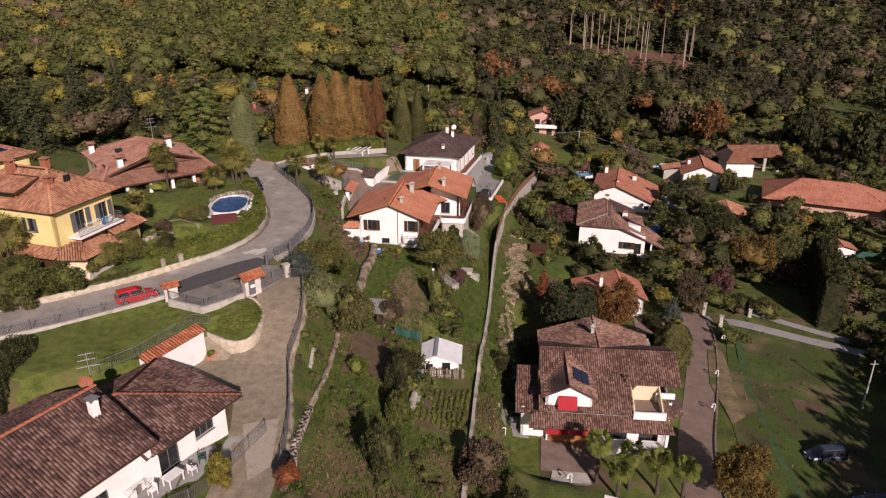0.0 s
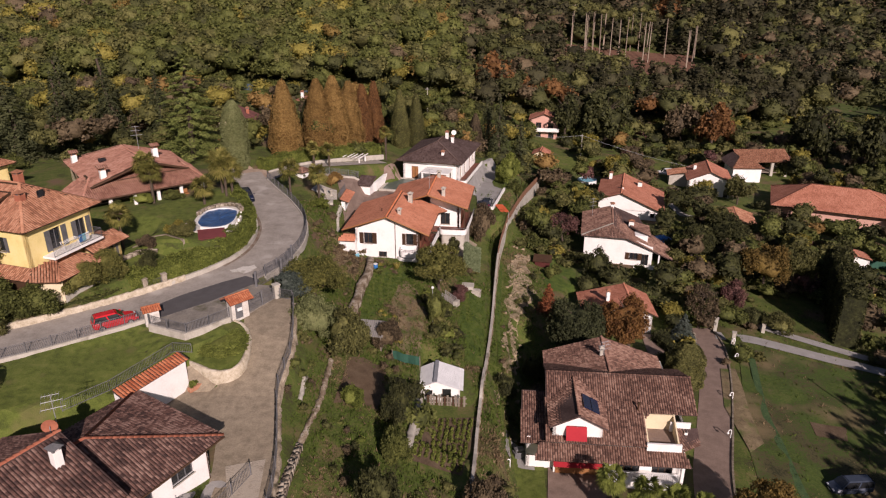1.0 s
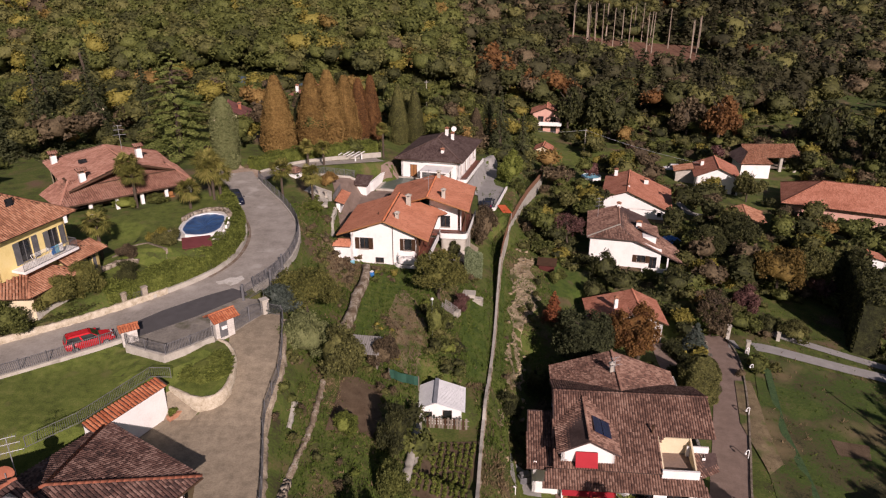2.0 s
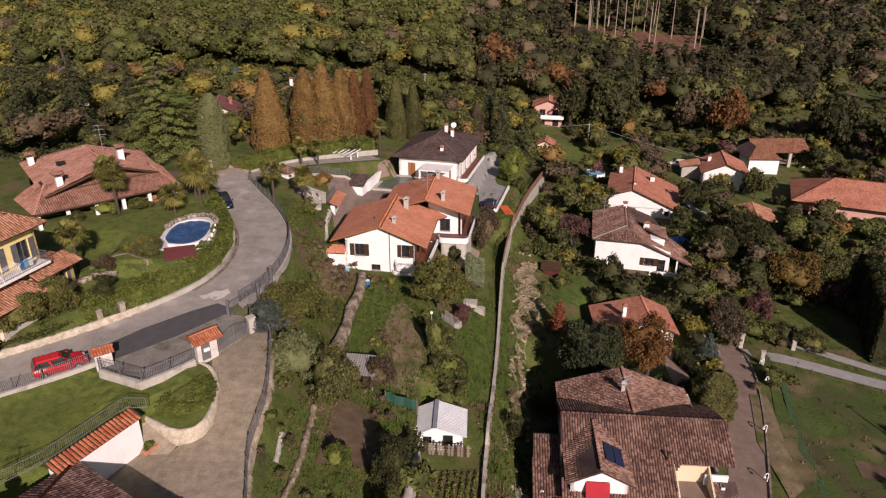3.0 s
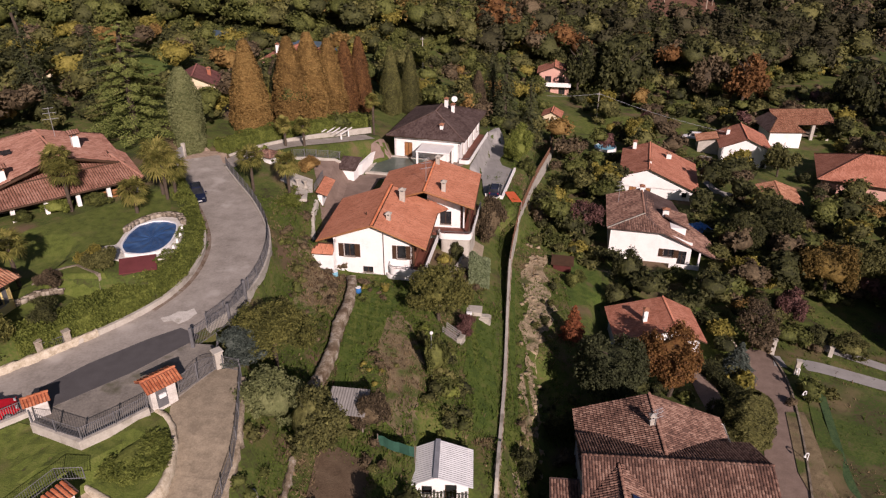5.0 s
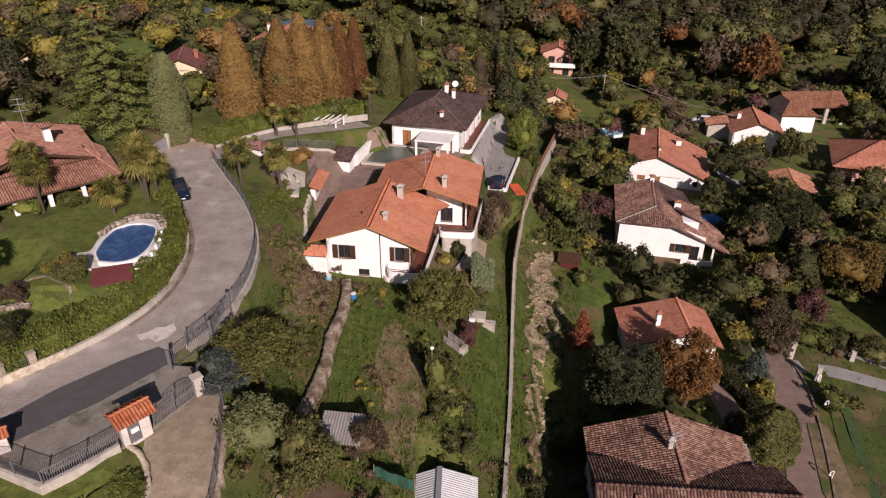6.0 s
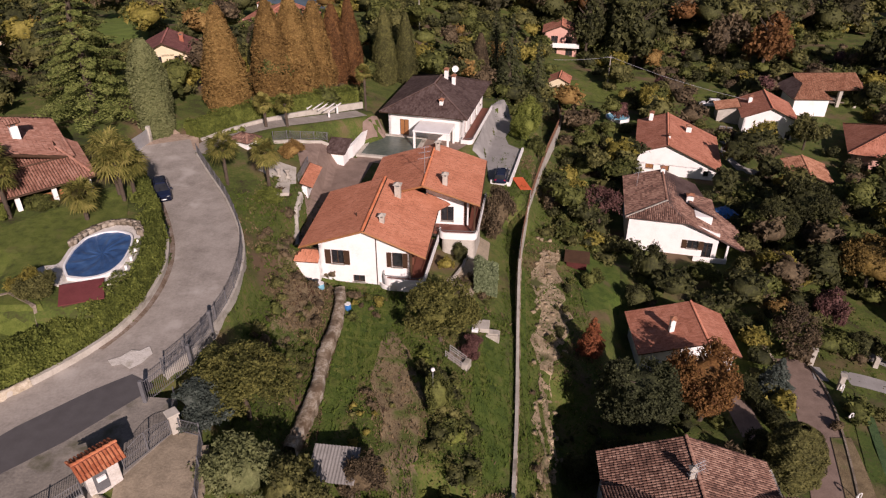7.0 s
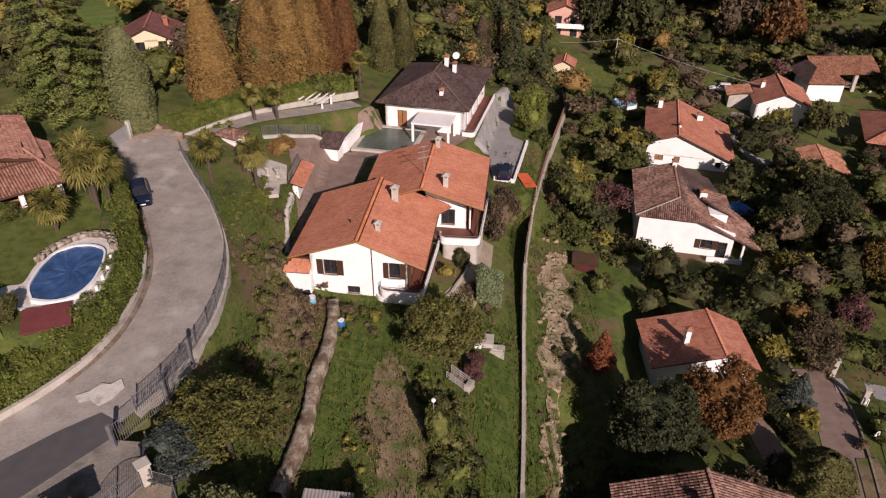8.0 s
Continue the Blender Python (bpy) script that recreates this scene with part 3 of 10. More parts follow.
def hip_roof(parent, x0, x1, y0, y1, z, rise, tile, caps=None, **kw):
    """A hip roof over a rectangle."""
    w, d = x1 - x0, y1 - y0
    if w >= d:
        a, b = (x0 + d / 2, (y0 + y1) / 2, z + rise), (x1 - d / 2, (y0 + y1) / 2, z + rise)
        faces = ([(x0, y0, z), (x1, y0, z), b, a], [(x1, y0, z), (x1, y1, z), b], [(x1, y1, z), (x0, y1, z), a, b], [(x0, y1, z), (x0, y0, z), a])
    else:
        a, b = ((x0 + x1) / 2, y0 + w / 2, z + rise), ((x0 + x1) / 2, y1 - w / 2, z + rise)
        faces = ([(x0, y0, z), (x1, y0, z), a], [(x1, y0, z), (x1, y1, z), b, a], [(x1, y1, z), (x0, y1, z), b], [(x0, y1, z), (x0, y0, z), a, b])
    for f in faces:
        roof_slope(parent, f, tile, **kw)
    caps = caps or tile
    ridge_line(parent, a, b, caps)
    for c, top in (((x0, y0, z), a), ((x1, y1, z), b), ((x1, y0, z), b if w >= d else a), ((x0, y1, z), a if w >= d else b)):
        ridge_line(parent, c, top, caps)


def chimney(parent, x, y, z0, z1, w=0.6, d=0.6, material=None, cap=None):
    material, cap = material or WHITE, cap or TILE_TERRA
    c = part("chimney", soften(boxes((x - w / 2, x + w / 2, y - d / 2, y + d / 2, z0, z1 - 0.32)), 0.02), material, parent)
    bm = boxes(*[(x + sx * (w / 2 - 0.06) - 0.06, x + sx * (w / 2 - 0.06) + 0.06, y + sy * (d / 2 - 0.06) - 0.06, y + sy * (d / 2 - 0.06) + 0.06, z1 - 0.33, z1 - 0.08) for sx in (-1, 1) for sy in (-1, 1)])
    a, b = w / 2 + 0.14, d / 2 + 0.14
    lo = [bm.verts.new((x + i, y + j, z1 - 0.08)) for i, j in ((-a, -b), (a, -b), (a, b), (-a, b))]
    top = bm.verts.new((x, y, z1 + 0.18))
    bm.faces.new(lo[::-1])
    for k in range(4):
        bm.faces.new((lo[k], lo[(k + 1) % 4], top))
    part("chimney_cap", bm, cap, c)
    part("flue", boxes((x - w / 2 + 0.13, x + w / 2 - 0.13, y - d / 2 + 0.13, y + d / 2 - 0.13, z1 - 0.34, z1 - 0.12)), IRON, c)
    return c


def facade(parent, a, b, z0, z1, openings=(), material=None, thick=0.3, gable=None, name="wall", frame_mat=None):
    """A wall from a to b (plan, outside on its right-hand side) with openings cut through it.
    openings: (start, sill, width, height, kind), kinds window, shutters, closed, door, garage. gable: (distance from a, height) of its peak."""
    material = material or WHITE
    frame_mat = frame_mat or WOOD
    a, b = Vector((*a, 0)), Vector((*b, 0))
    length = (b - a).length
    e = (b - a) / length
    out = Vector((e.y, -e.x, 0))

    def at(u, v, depth=0.0):
        p = a + e * u - out * depth
        return (p.x, p.y, v)

    us = sorted({0.0, length, *[o[0] for o in openings], *[o[0] + o[2] for o in openings]})
    vs = sorted({z0, z1, *[o[1] for o in openings], *[o[1] + o[3] for o in openings]})
    bm = bmesh.new()

    def quad(*c):
        bm.faces.new([bm.verts.new(p) for p in c])

    for i in range(len(us) - 1):
        for j in range(len(vs) - 1):
            um, vm = (us[i] + us[i + 1]) / 2, (vs[j] + vs[j + 1]) / 2
            if any(o[0] < um < o[0] + o[2] and o[1] < vm < o[1] + o[3] for o in openings):
                continue
            quad(at(us[i], vs[j]), at(us[i + 1], vs[j]), at(us[i + 1], vs[j + 1]), at(us[i], vs[j + 1]))
            quad(at(us[i + 1], vs[j], thick), at(us[i], vs[j], thick), at(us[i], vs[j + 1], thick), at(us[i + 1], vs[j + 1], thick))
    for u, v, w, h, kind in openings:
        for p, q in (((u, v), (u + w, v)), ((u + w, v), (u + w, v + h)), ((u + w, v + h), (u, v + h)), ((u, v + h), (u, v))):
            quad(at(*p), at(*p, thick), at(*q, thick), at(*q))
    for u in (0, length):
        quad(at(u, z0), at(u, z1), at(u, z1, thick), at(u, z0, thick))
    if gable:
        g = [(0, z1), (length, z1), (gable[0], gable[1])]
        if len(gable) > 2:
            g = [(0, z1), (length, z1), (length, gable[2]), (gable[0], gable[1])] if gable[2] > z1 else g
        fr = [bm.verts.new(at(*q)) for q in g]
        bk = [bm.verts.new(at(*q, thick)) for q in g]
        bm.faces.new(fr)
        bm.faces.new(bk[::-1])
    w_ob = part(name, bm, material, parent)
    for u, v, w, h, kind in openings:
        deep = 0.16
        fr = bmesh.new()

        def strip(u0, u1, v0, v1, d0=deep, d1=deep + 0.07):
            c = [fr.verts.new(at(x, y, d)) for d in (d0, d1) for x, y in ((u0, v0), (u1, v0), (u1, v1), (u0, v1))]
            for f in ((0, 1, 2, 3), (7, 6, 5, 4), (1, 0, 4, 5), (2, 1, 5, 6), (3, 2, 6, 7), (0, 3, 7, 4)):
                fr.faces.new([c[k] for k in f])

        t = 0.07
        strip(u, u + w, v, v + t)
        strip(u, u + w, v + h - t, v + h)
        strip(u, u + t, v + t, v + h - t)
        strip(u + w - t, u + w, v + t, v + h - t)
        n = max(1, round(w / 0.75))
        for k in range(1, n):
            strip(u + w * k / n - t / 2, u + w * k / n + t / 2, v + t, v + h - t)
        win = part({"door": "door", "garage": "garage_door"}.get(kind, "window"), fr, frame_mat, parent)
        pane = bmesh.new()
        d = deep + 0.03
        pane.faces.new([pane.verts.new(at(*q, d)) for q in ((u + t, v + t), (u + w - t, v + t), (u + w - t, v + h - t), (u + t, v + h - t))])
        part("panel" if kind in ("closed", "garage") else "pane", pane, TIMBER if kind == "closed" else (CREAM if kind == "garage" else GLASS), win)
        if kind in ("window", "shutters", "closed"):
            sl = bmesh.new()
            c = [sl.verts.new(at(x, y, dd)) for dd in (-0.08, 0.1) for x, y in ((u - 0.06, v - 0.06), (u + w + 0.06, v - 0.06), (u + w + 0.06, v), (u - 0.06, v))]
            for f in ((0, 1, 2, 3), (7, 6, 5, 4), (1, 0, 4, 5), (2, 1, 5, 6), (3, 2, 6, 7), (0, 3, 7, 4)):
                sl.faces.new([c[k] for k in f])
            part("sill", sl, CONCRETE, win)
        if kind == "shutters":
            for s0, s1 in ((u - w / 2, u - 0.02), (u + w + 0.02, u + w * 1.5)):
                sh = bmesh.new()
                for k in range(int(h / 0.12)):
                    y0 = v + k * 0.12
                    c = [sh.verts.new(at(x, y, dd)) for x in (s0, s1) for y, dd in ((y0, -0.03), (y0 + 0.1, -0.06), (y0 + 0.12, -0.02))]
                    sh.faces.new((c[0], c[3], c[4], c[1]))
                    sh.faces.new((c[1], c[4], c[5], c[2]))
                c = [sh.verts.new(at(x, y, -0.012)) for x, y in ((s0, v), (s1, v), (s1, v + h), (s0, v + h))]
                sh.faces.new(c)
                part("shutter", sh, frame_mat, win)
    return w_ob


def railing(parent, pts, high=0.95, gap=0.13, material=None, name="railing", r=0.012):
    """Posts, top and bottom bar and thin uprights along points (x, y, z)."""
    material = material or IRON
    bm = bmesh.new()
    for a, b in zip(pts[:-1], pts[1:]):
        a, b = Vector(a), Vector(b)
        n = max(1, int((b - a).length / gap))
        for lift in (0.1, high):
            bar(bm, a + Vector((0, 0, lift)), b + Vector((0, 0, lift)), 0.025, 4)
        for k in range(n + 1):
            p = a + (b - a) * (k / n)
            bar(bm, p + Vector((0, 0, 0.02)), p + Vector((0, 0, high)), 0.035 if k in (0, n) else r, 4)
    return part(name, bm, material, parent)


# ---------------------------------------------------------------- ground, roads, terraces
def grid_lines(dense, far):
    return np.unique(np.concatenate([dense, far]))


_xs = grid_lines(np.arange(-70, 105, 0.9), np.concatenate([-70 - np.geomspace(1.5, 2600, 34), 105 + np.geomspace(1.5, 2600, 34)]))
_ys = grid_lines(np.arange(28, 190, 0.9), np.concatenate([28 - np.geomspace(1.5, 2500, 30), 190 + np.geomspace(1.5, 2900, 46)]))
_X, _Y = np.meshgrid(_xs, _ys)
_Z = ground(_X, _Y)
_nx = len(_xs)
_i = (np.arange(len(_ys) - 1)[:, None] * _nx + np.arange(_nx - 1)[None]).ravel()
earth = link_mesh("ground", mesh_of("ground", np.stack([_X, _Y, _Z], -1).reshape(-1, 3), np.stack([_i, _i + 1, _i + _nx + 1, _i + _nx], 1)), GRASS)
tagged(earth, "rough grass and earth of the hillside, patchy green and brown", "ground", "", "structure")

ribbon("road", ROAD, 2.98, ASPHALT, "pale worn asphalt lane curving round the hillside", "road", 0.14)
ribbon("driveway", DRIVE, 2.3, PAVING, "brown porphyry driveway sloping down from the gate", "driveway")
ribbon("lane", LANE, 1.9, REDPAVE, "reddish block-paved driveway beside the brown-roofed house", "driveway")


def curved(pts, n=5):
    """The plan path with its corners rounded."""
    out = [pts[0]]
    for a, b, c in zip(pts[:-2], pts[1:-1], pts[2:]):
        a, b, c = Vector(a), Vector(b), Vector(c)
        p, q = b + (a - b) * min(0.5, 0.7 / (a - b).length), b + (c - b) * min(0.5, 0.7 / (c - b).length)
        for k in range(n + 1):
            t = k / n
            out.append(tuple(p * (1 - t) ** 2 + b * 2 * t * (1 - t) + q * t * t))
    return out + [pts[-1]]


def balcony(h, outer, inner, z, high=0.5, under=0.22):
    """A balcony: slab, floor, a plastered parapet along its outer path and a rail on top."""
    path = curved(outer)
    bm = bmesh.new()
    prism(bm, path + inner, z - under, z)
    slab_ob = part("balcony", bm, WHITE, h)
    bm = bmesh.new()
    prism(bm, path + inner, z + 0.004, z + 0.03)
    part("balcony_floor", bm, surface_floor, slab_ob)
    bm = bmesh.new()
    pts = np.array(path)
    d = np.gradient(pts, axis=0)
    d /= np.linalg.norm(d, axis=1)[:, None]
    rows = []
    for p, t in zip(pts, d):
        o = np.array((t[1], -t[0]))
        rows.append([bm.verts.new((*(p + o * s), hh)) for s, hh in ((0.02, z - under - 0.05), (0.06, z + high), (-0.12, z + high), (-0.12, z - under - 0.05))])
    for a, b in zip(rows[:-1], rows[1:]):
        for k in range(4):
            bm.faces.new((a[k], a[(k + 1) % 4], b[(k + 1) % 4], b[k]))
    bm.faces.new(rows[0][::-1])
    bm.faces.new(rows[-1])
    bmesh.ops.recalc_face_normals(bm, faces=bm.faces[:])
    part("parapet", bm, WHITE, slab_ob)
    bm = bmesh.new()
    for a, b in zip(path[:-1], path[1:]):
        bar(bm, (*a, z + high + 0.3), (*b, z + high + 0.3), 0.035, 5)
    for p in path[::3]:
        bar(bm, (*p, z + high), (*p, z + high + 0.3), 0.025, 4)
    part("rail", bm, IRON, slab_ob)
    return slab_ob


def gutter(parent, a, b):
    bm = bmesh.new()
    bar(bm, a, b, 0.07, 6)
    return part("gutter", bm, WOOD, parent)


def downpipe(parent, x, y, z0, z1):
    bm = bmesh.new()
    bar(bm, (x, y, z0), (x, y, z1), 0.045, 6)
    return part("downpipe", bm, WOOD, parent)


def antenna(x, y, z, high=3.0, label="thin metal television aerial on the roof"):
    """A television aerial: mast and cross bars with rods."""
    ob = empty("aerial", pose(x, y, z, 0, 0, 25), label, "aerial", "television aerials")
    bm = bmesh.new()
    bar(bm, (0, 0, -0.4), (0, 0, high), 0.03, 5)
    part("mast", bm, STEEL, ob)
    for k, zz in enumerate((0.55, 0.78, 0.97)):
        bm = bmesh.new()
        w = 0.75 - 0.12 * k
        bar(bm, (-w, 0, high * zz), (w, 0, high * zz), 0.022, 4)
        for j in range(6):
            u = -w + 2 * w * j / 5
            bar(bm, (u, -0.28, high * zz), (u, 0.28, high * zz), 0.012, 4)
        part("antenna_array", bm, STEEL, ob)
    return ob


def dish(x, y, z, turn, material, label):
    """A satellite dish on a bracket."""
    ob = empty("satellite_dish", pose(x, y, z, 0, 0, turn), label, "satellite dish", "satellite dishes")
    bm = bmesh.new()
    n, rings = 14, 4
    rows = []
    for r in range(rings + 1):
        rad = 0.5 * r / rings
        rows.append([bm.verts.new((rad * math.cos(6.283 * k / n), -0.12 + 0.35 * rad * rad * 1.2, 0.6 + rad * math.sin(6.283 * k / n))) for k in range(n)] if r else [bm.verts.new((0, -0.12, 0.6))])
    for k in range(n):
        bm.faces.new((rows[0][0], rows[1][k], rows[1][(k + 1) % n]))
        for r in range(1, rings):
            bm.faces.new((rows[r][k], rows[r + 1][k], rows[r + 1][(k + 1) % n], rows[r][(k + 1) % n]))
    part("reflector", bm, material, ob)
    bm = bmesh.new()
    bar(bm, (0, 0, -0.4), (0, 0, 0.6), 0.03, 5)
    bar(bm, (0, -0.1, 0.25), (0, -0.55, 0.55), 0.018, 4)
    part("bracket", bm, STEEL, ob)
    return ob


surface_floor = surface("dark_red_floor_tile", [(0.13, 0.045, 0.03), (0.19, 0.07, 0.045)], 1.0, 0.6, 0.1, 8.0)


# the house with two orange gable roofs
def main_house():
    h = empty("house", pose(-7.64, 91.75, 0, 0, 0, -7.5), "white house with two stepped orange tile gables and curved balconies", "house")
    gable_roof(h, -6.1, 5.8, 0, 11.6, 0, 8.85, 6.75, 6.45, TILE_ORANGE)
    roof_slope(h, [(5.8, 9.3, 6.45), (6.7, 11.2, 6.08), (6.85, 11.75, 6.02), (6.5, 11.95, 6.16), (4.3, 11.95, 7.07), (4.3, 9.3, 7.07)], TILE_ORANGE)
    gable_roof(h, -2.1, 10.1, 9.5, 20.7, 4.2, 9.05, 7.0, 7.2, TILE_ORANGE)
    for a, b in (((-6.15, 0, 6.66), (-6.15, 11.6, 6.66)), ((5.85, 0, 6.36), (5.85, 9.3, 6.36)), ((10.15, 9.5, 7.1), (10.15, 20.7, 7.1))):
        gutter(h, a, b)
    facade(h, (-4.5, 0.9), (4.2, 0.9), -1.5, 6.55, [(1.15, 4.55, 1.2, 1.6, "shutters"), (7.0, 4.6, 1.0, 1.65, "shutters"), (3.15, 2.65, 1.15, 0.8, "window")], gable=(4.5, 8.5))
    facade(h, (4.2, 0.9), (4.2, 11.5), -1.5, 6.7, [(1.2, 3.5, 1.2, 2.3, "door"), (5.2, 4.5, 1.3, 1.3, "window")], CLADDING)
    facade(h, (-4.5, 11.5), (-4.5, 0.9), -1.5, 6.8, [(3.0, 4.5, 1.2, 1.2, "window"), (6.5, 4.5, 1.2, 1.2, "window")])
    facade(h, (4.2, 12.0), (8.8, 12.0), -1.5, 7.3, [(1.6, 3.75, 1.4, 1.8, "window")], gable=(0.2, 8.7))
    part("loggia_floor", boxes((4.4, 8.9, 10.3, 12.0, 3.1, 3.4)), surface_floor, h)
    facade(h, (8.6, 12.0), (8.6, 20.0), -1.5, 7.3, [(0.6, 3.45, 1.3, 2.3, "door"), (5.5, 4.4, 1.4, 1.3, "window")], CLADDING)
    facade(h, (8.6, 20.0), (-1.2, 20.0), -1.5, 7.0, [(2.0, 4.4, 1.3, 1.3, "window")], gable=(4.4, 8.8))
    facade(h, (-1.2, 20.0), (-1.2, 11.5), -1.5, 7.0, [(3.0, 4.4, 1.3, 1.3, "window")])
    balcony(h, [(1.7, 0.9), (1.9, -0.15), (5.6, -0.2), (6.0, 8.6)], [(4.25, 8.6), (4.25, 0.86)], 3.45)
    balcony(h, [(5.9, 10.4), (6.0, 9.2), (9.9, 9.3), (10.3, 19.0)], [(8.85, 19.0), (8.85, 10.36)], 3.4)
    # loggia posts under the eaves
    for x, y, z0, z1 in ((4.35, 0.75, 3.9, 6.6), (5.2, 4.2, 4.0, 6.6), (9.6, 9.9, 3.9, 7.2), (9.9, 14.5, 4.2, 7.2)):
        part("post", soften(boxes((x - 0.09, x + 0.09, y - 0.09, y + 0.09, z0, z1)), 0.01), WOOD, h)
    bm = bmesh.new()
    prism(bm, curved([(1.2, 0.9), (1.7, 0.2), (5.0, 0.15), (5.4, 6.0)]) + [(4.2, 6.0), (4.2, 0.9)], -1.5, 2.9)
    part("base_wall", bm, WHITE, h)
    for a, b in (((-6.15, -0.02, 6.68), (0, -0.02, 8.8)), ((0, -0.02, 8.8), (5.85, -0.02, 6.38)), ((-2.15, 9.48, 6.95), (4.2, 9.48, 9.0)), ((4.2, 9.48, 9.0), (10.15, 9.48, 7.12))):
        bm = bmesh.new()
        bar(bm, a, b, 0.1, 4)
        part("verge_board", bm, TIMBER, h)
    # brick-brown plinth and curved base under the rear balcony
    bm = bmesh.new()
    prism(bm, curved([(6.2, 10.3), (6.2, 9.5), (9.7, 9.6), (10.0, 14.0)]) + [(8.6, 14.0), (8.6, 10.3)], -1.5, 3.2)
    part("base_wall", bm, CONCRETE, h)
    downpipe(h, 1.05, 0.82, 2.2, 8.0)
    chimney(h, 1.3, 2.9, 7.4, 9.15, 0.45, 0.45, CONCRETE, CONCRETE)
    chimney(h, 1.8, 8.7, 7.8, 9.6, 0.62, 0.5, CONCRETE, CONCRETE)
    chimney(h, 6.3, 11.5, 7.8, 9.7, 0.5, 0.5, CONCRETE, CONCRETE)
    chimney(h, 4.6, 19.2, 8.5, 10.0, 0.5, 0.5, CONCRETE, CONCRETE)
    bm = bmesh.new()
    bar(bm, (-1.3, 3.6, 8.2), (-1.3, 3.6, 8.8), 0.06, 6)
    part("vent_pipe", bm, WOOD, h)
    return h


def porch_hut():
    """The little tile-roofed store at the foot of the white house."""
    h = empty("store", pose(-13.4, 94.0, 3.9, 0, 0, -7.5), "low store with an orange tile roof beside the house", "shed")
    roof_slope(h, [(-1.1, -1.3, 1.15), (1.5, -1.3, 1.15), (1.5, 0.3, 1.75), (-0.3, 0.3, 1.75)], TILE_ORANGE)
    roof_slope(h, [(-1.1, 1.6, 1.15), (-1.1, -1.3, 1.15), (-0.3, 0.3, 1.75)], TILE_ORANGE)
    part("wall", soften(boxes((-0.9, 1.5, -1.1, 1.4, -1.2, 1.1)), 0.02), WHITE, h)
    return h


def rear_house():
    h = empty("house", pose(-8.5, 127.9, 0, 0, 0, -15), "white house with a dark brown hip roof above the pool terrace", "house")
    hip_roof(h, 0, 12.4, 0, 16.5, 6.95, 2.5, TILE_DARK)
    facade(h, (1.0, 1.0), (11.4, 1.0), -2.0, 6.85, [(1.6, 3.5, 1.3, 2.3, "closed"), (5.2, 4.3, 1.0, 1.3, "closed")])
    facade(h, (11.4, 1.0), (11.4, 15.5), -2.0, 6.85, [(2.0, 3.5, 1.1, 2.2, "closed"), (5.4, 3.5, 1.1, 2.2, "closed"), (9.2, 3.5, 1.1, 2.2, "closed"), (12.2, 4.2, 1.1, 1.4, "closed")])
    facade(h, (11.4, 15.5), (1.0, 15.5), -2.0, 6.85)
    facade(h, (1.0, 15.5), (1.0, 1.0), -2.0, 6.85)
    balcony(h, [(11.4, 0.6), (13.0, 0.6), (13.0, 15.0)], [(11.45, 15.0)], 3.3)
    bm = bmesh.new()
    box(bm, 11.4, 12.7, 1.2, 14.6, -2, 2.7)
    part("base_wall", bm, WHITE, h)
    chimney(h, 8.2, 2.4, 7.2, 8.7, 0.5, 0.5)
    chimney(h, 7.0, 10.0, 8.6, 10.6, 0.55, 0.55)
    chimney(h, 8.3, 9.2, 8.3, 10.0, 0.5, 0.5)
    # white canopy over the terrace
    c = part("canopy", soften(boxes((5.6, 10.6, -3.0, 0.95, 5.75, 5.95)), 0.03), WHITE, h)
    for x, y in ((5.8, -2.8), (10.4, -2.8), (10.4, 0.5)):
        part("post", soften(boxes((x - 0.14, x + 0.14, y - 0.14, y + 0.14, 3.1, 5.75)), 0.02), WHITE, c)
    return h


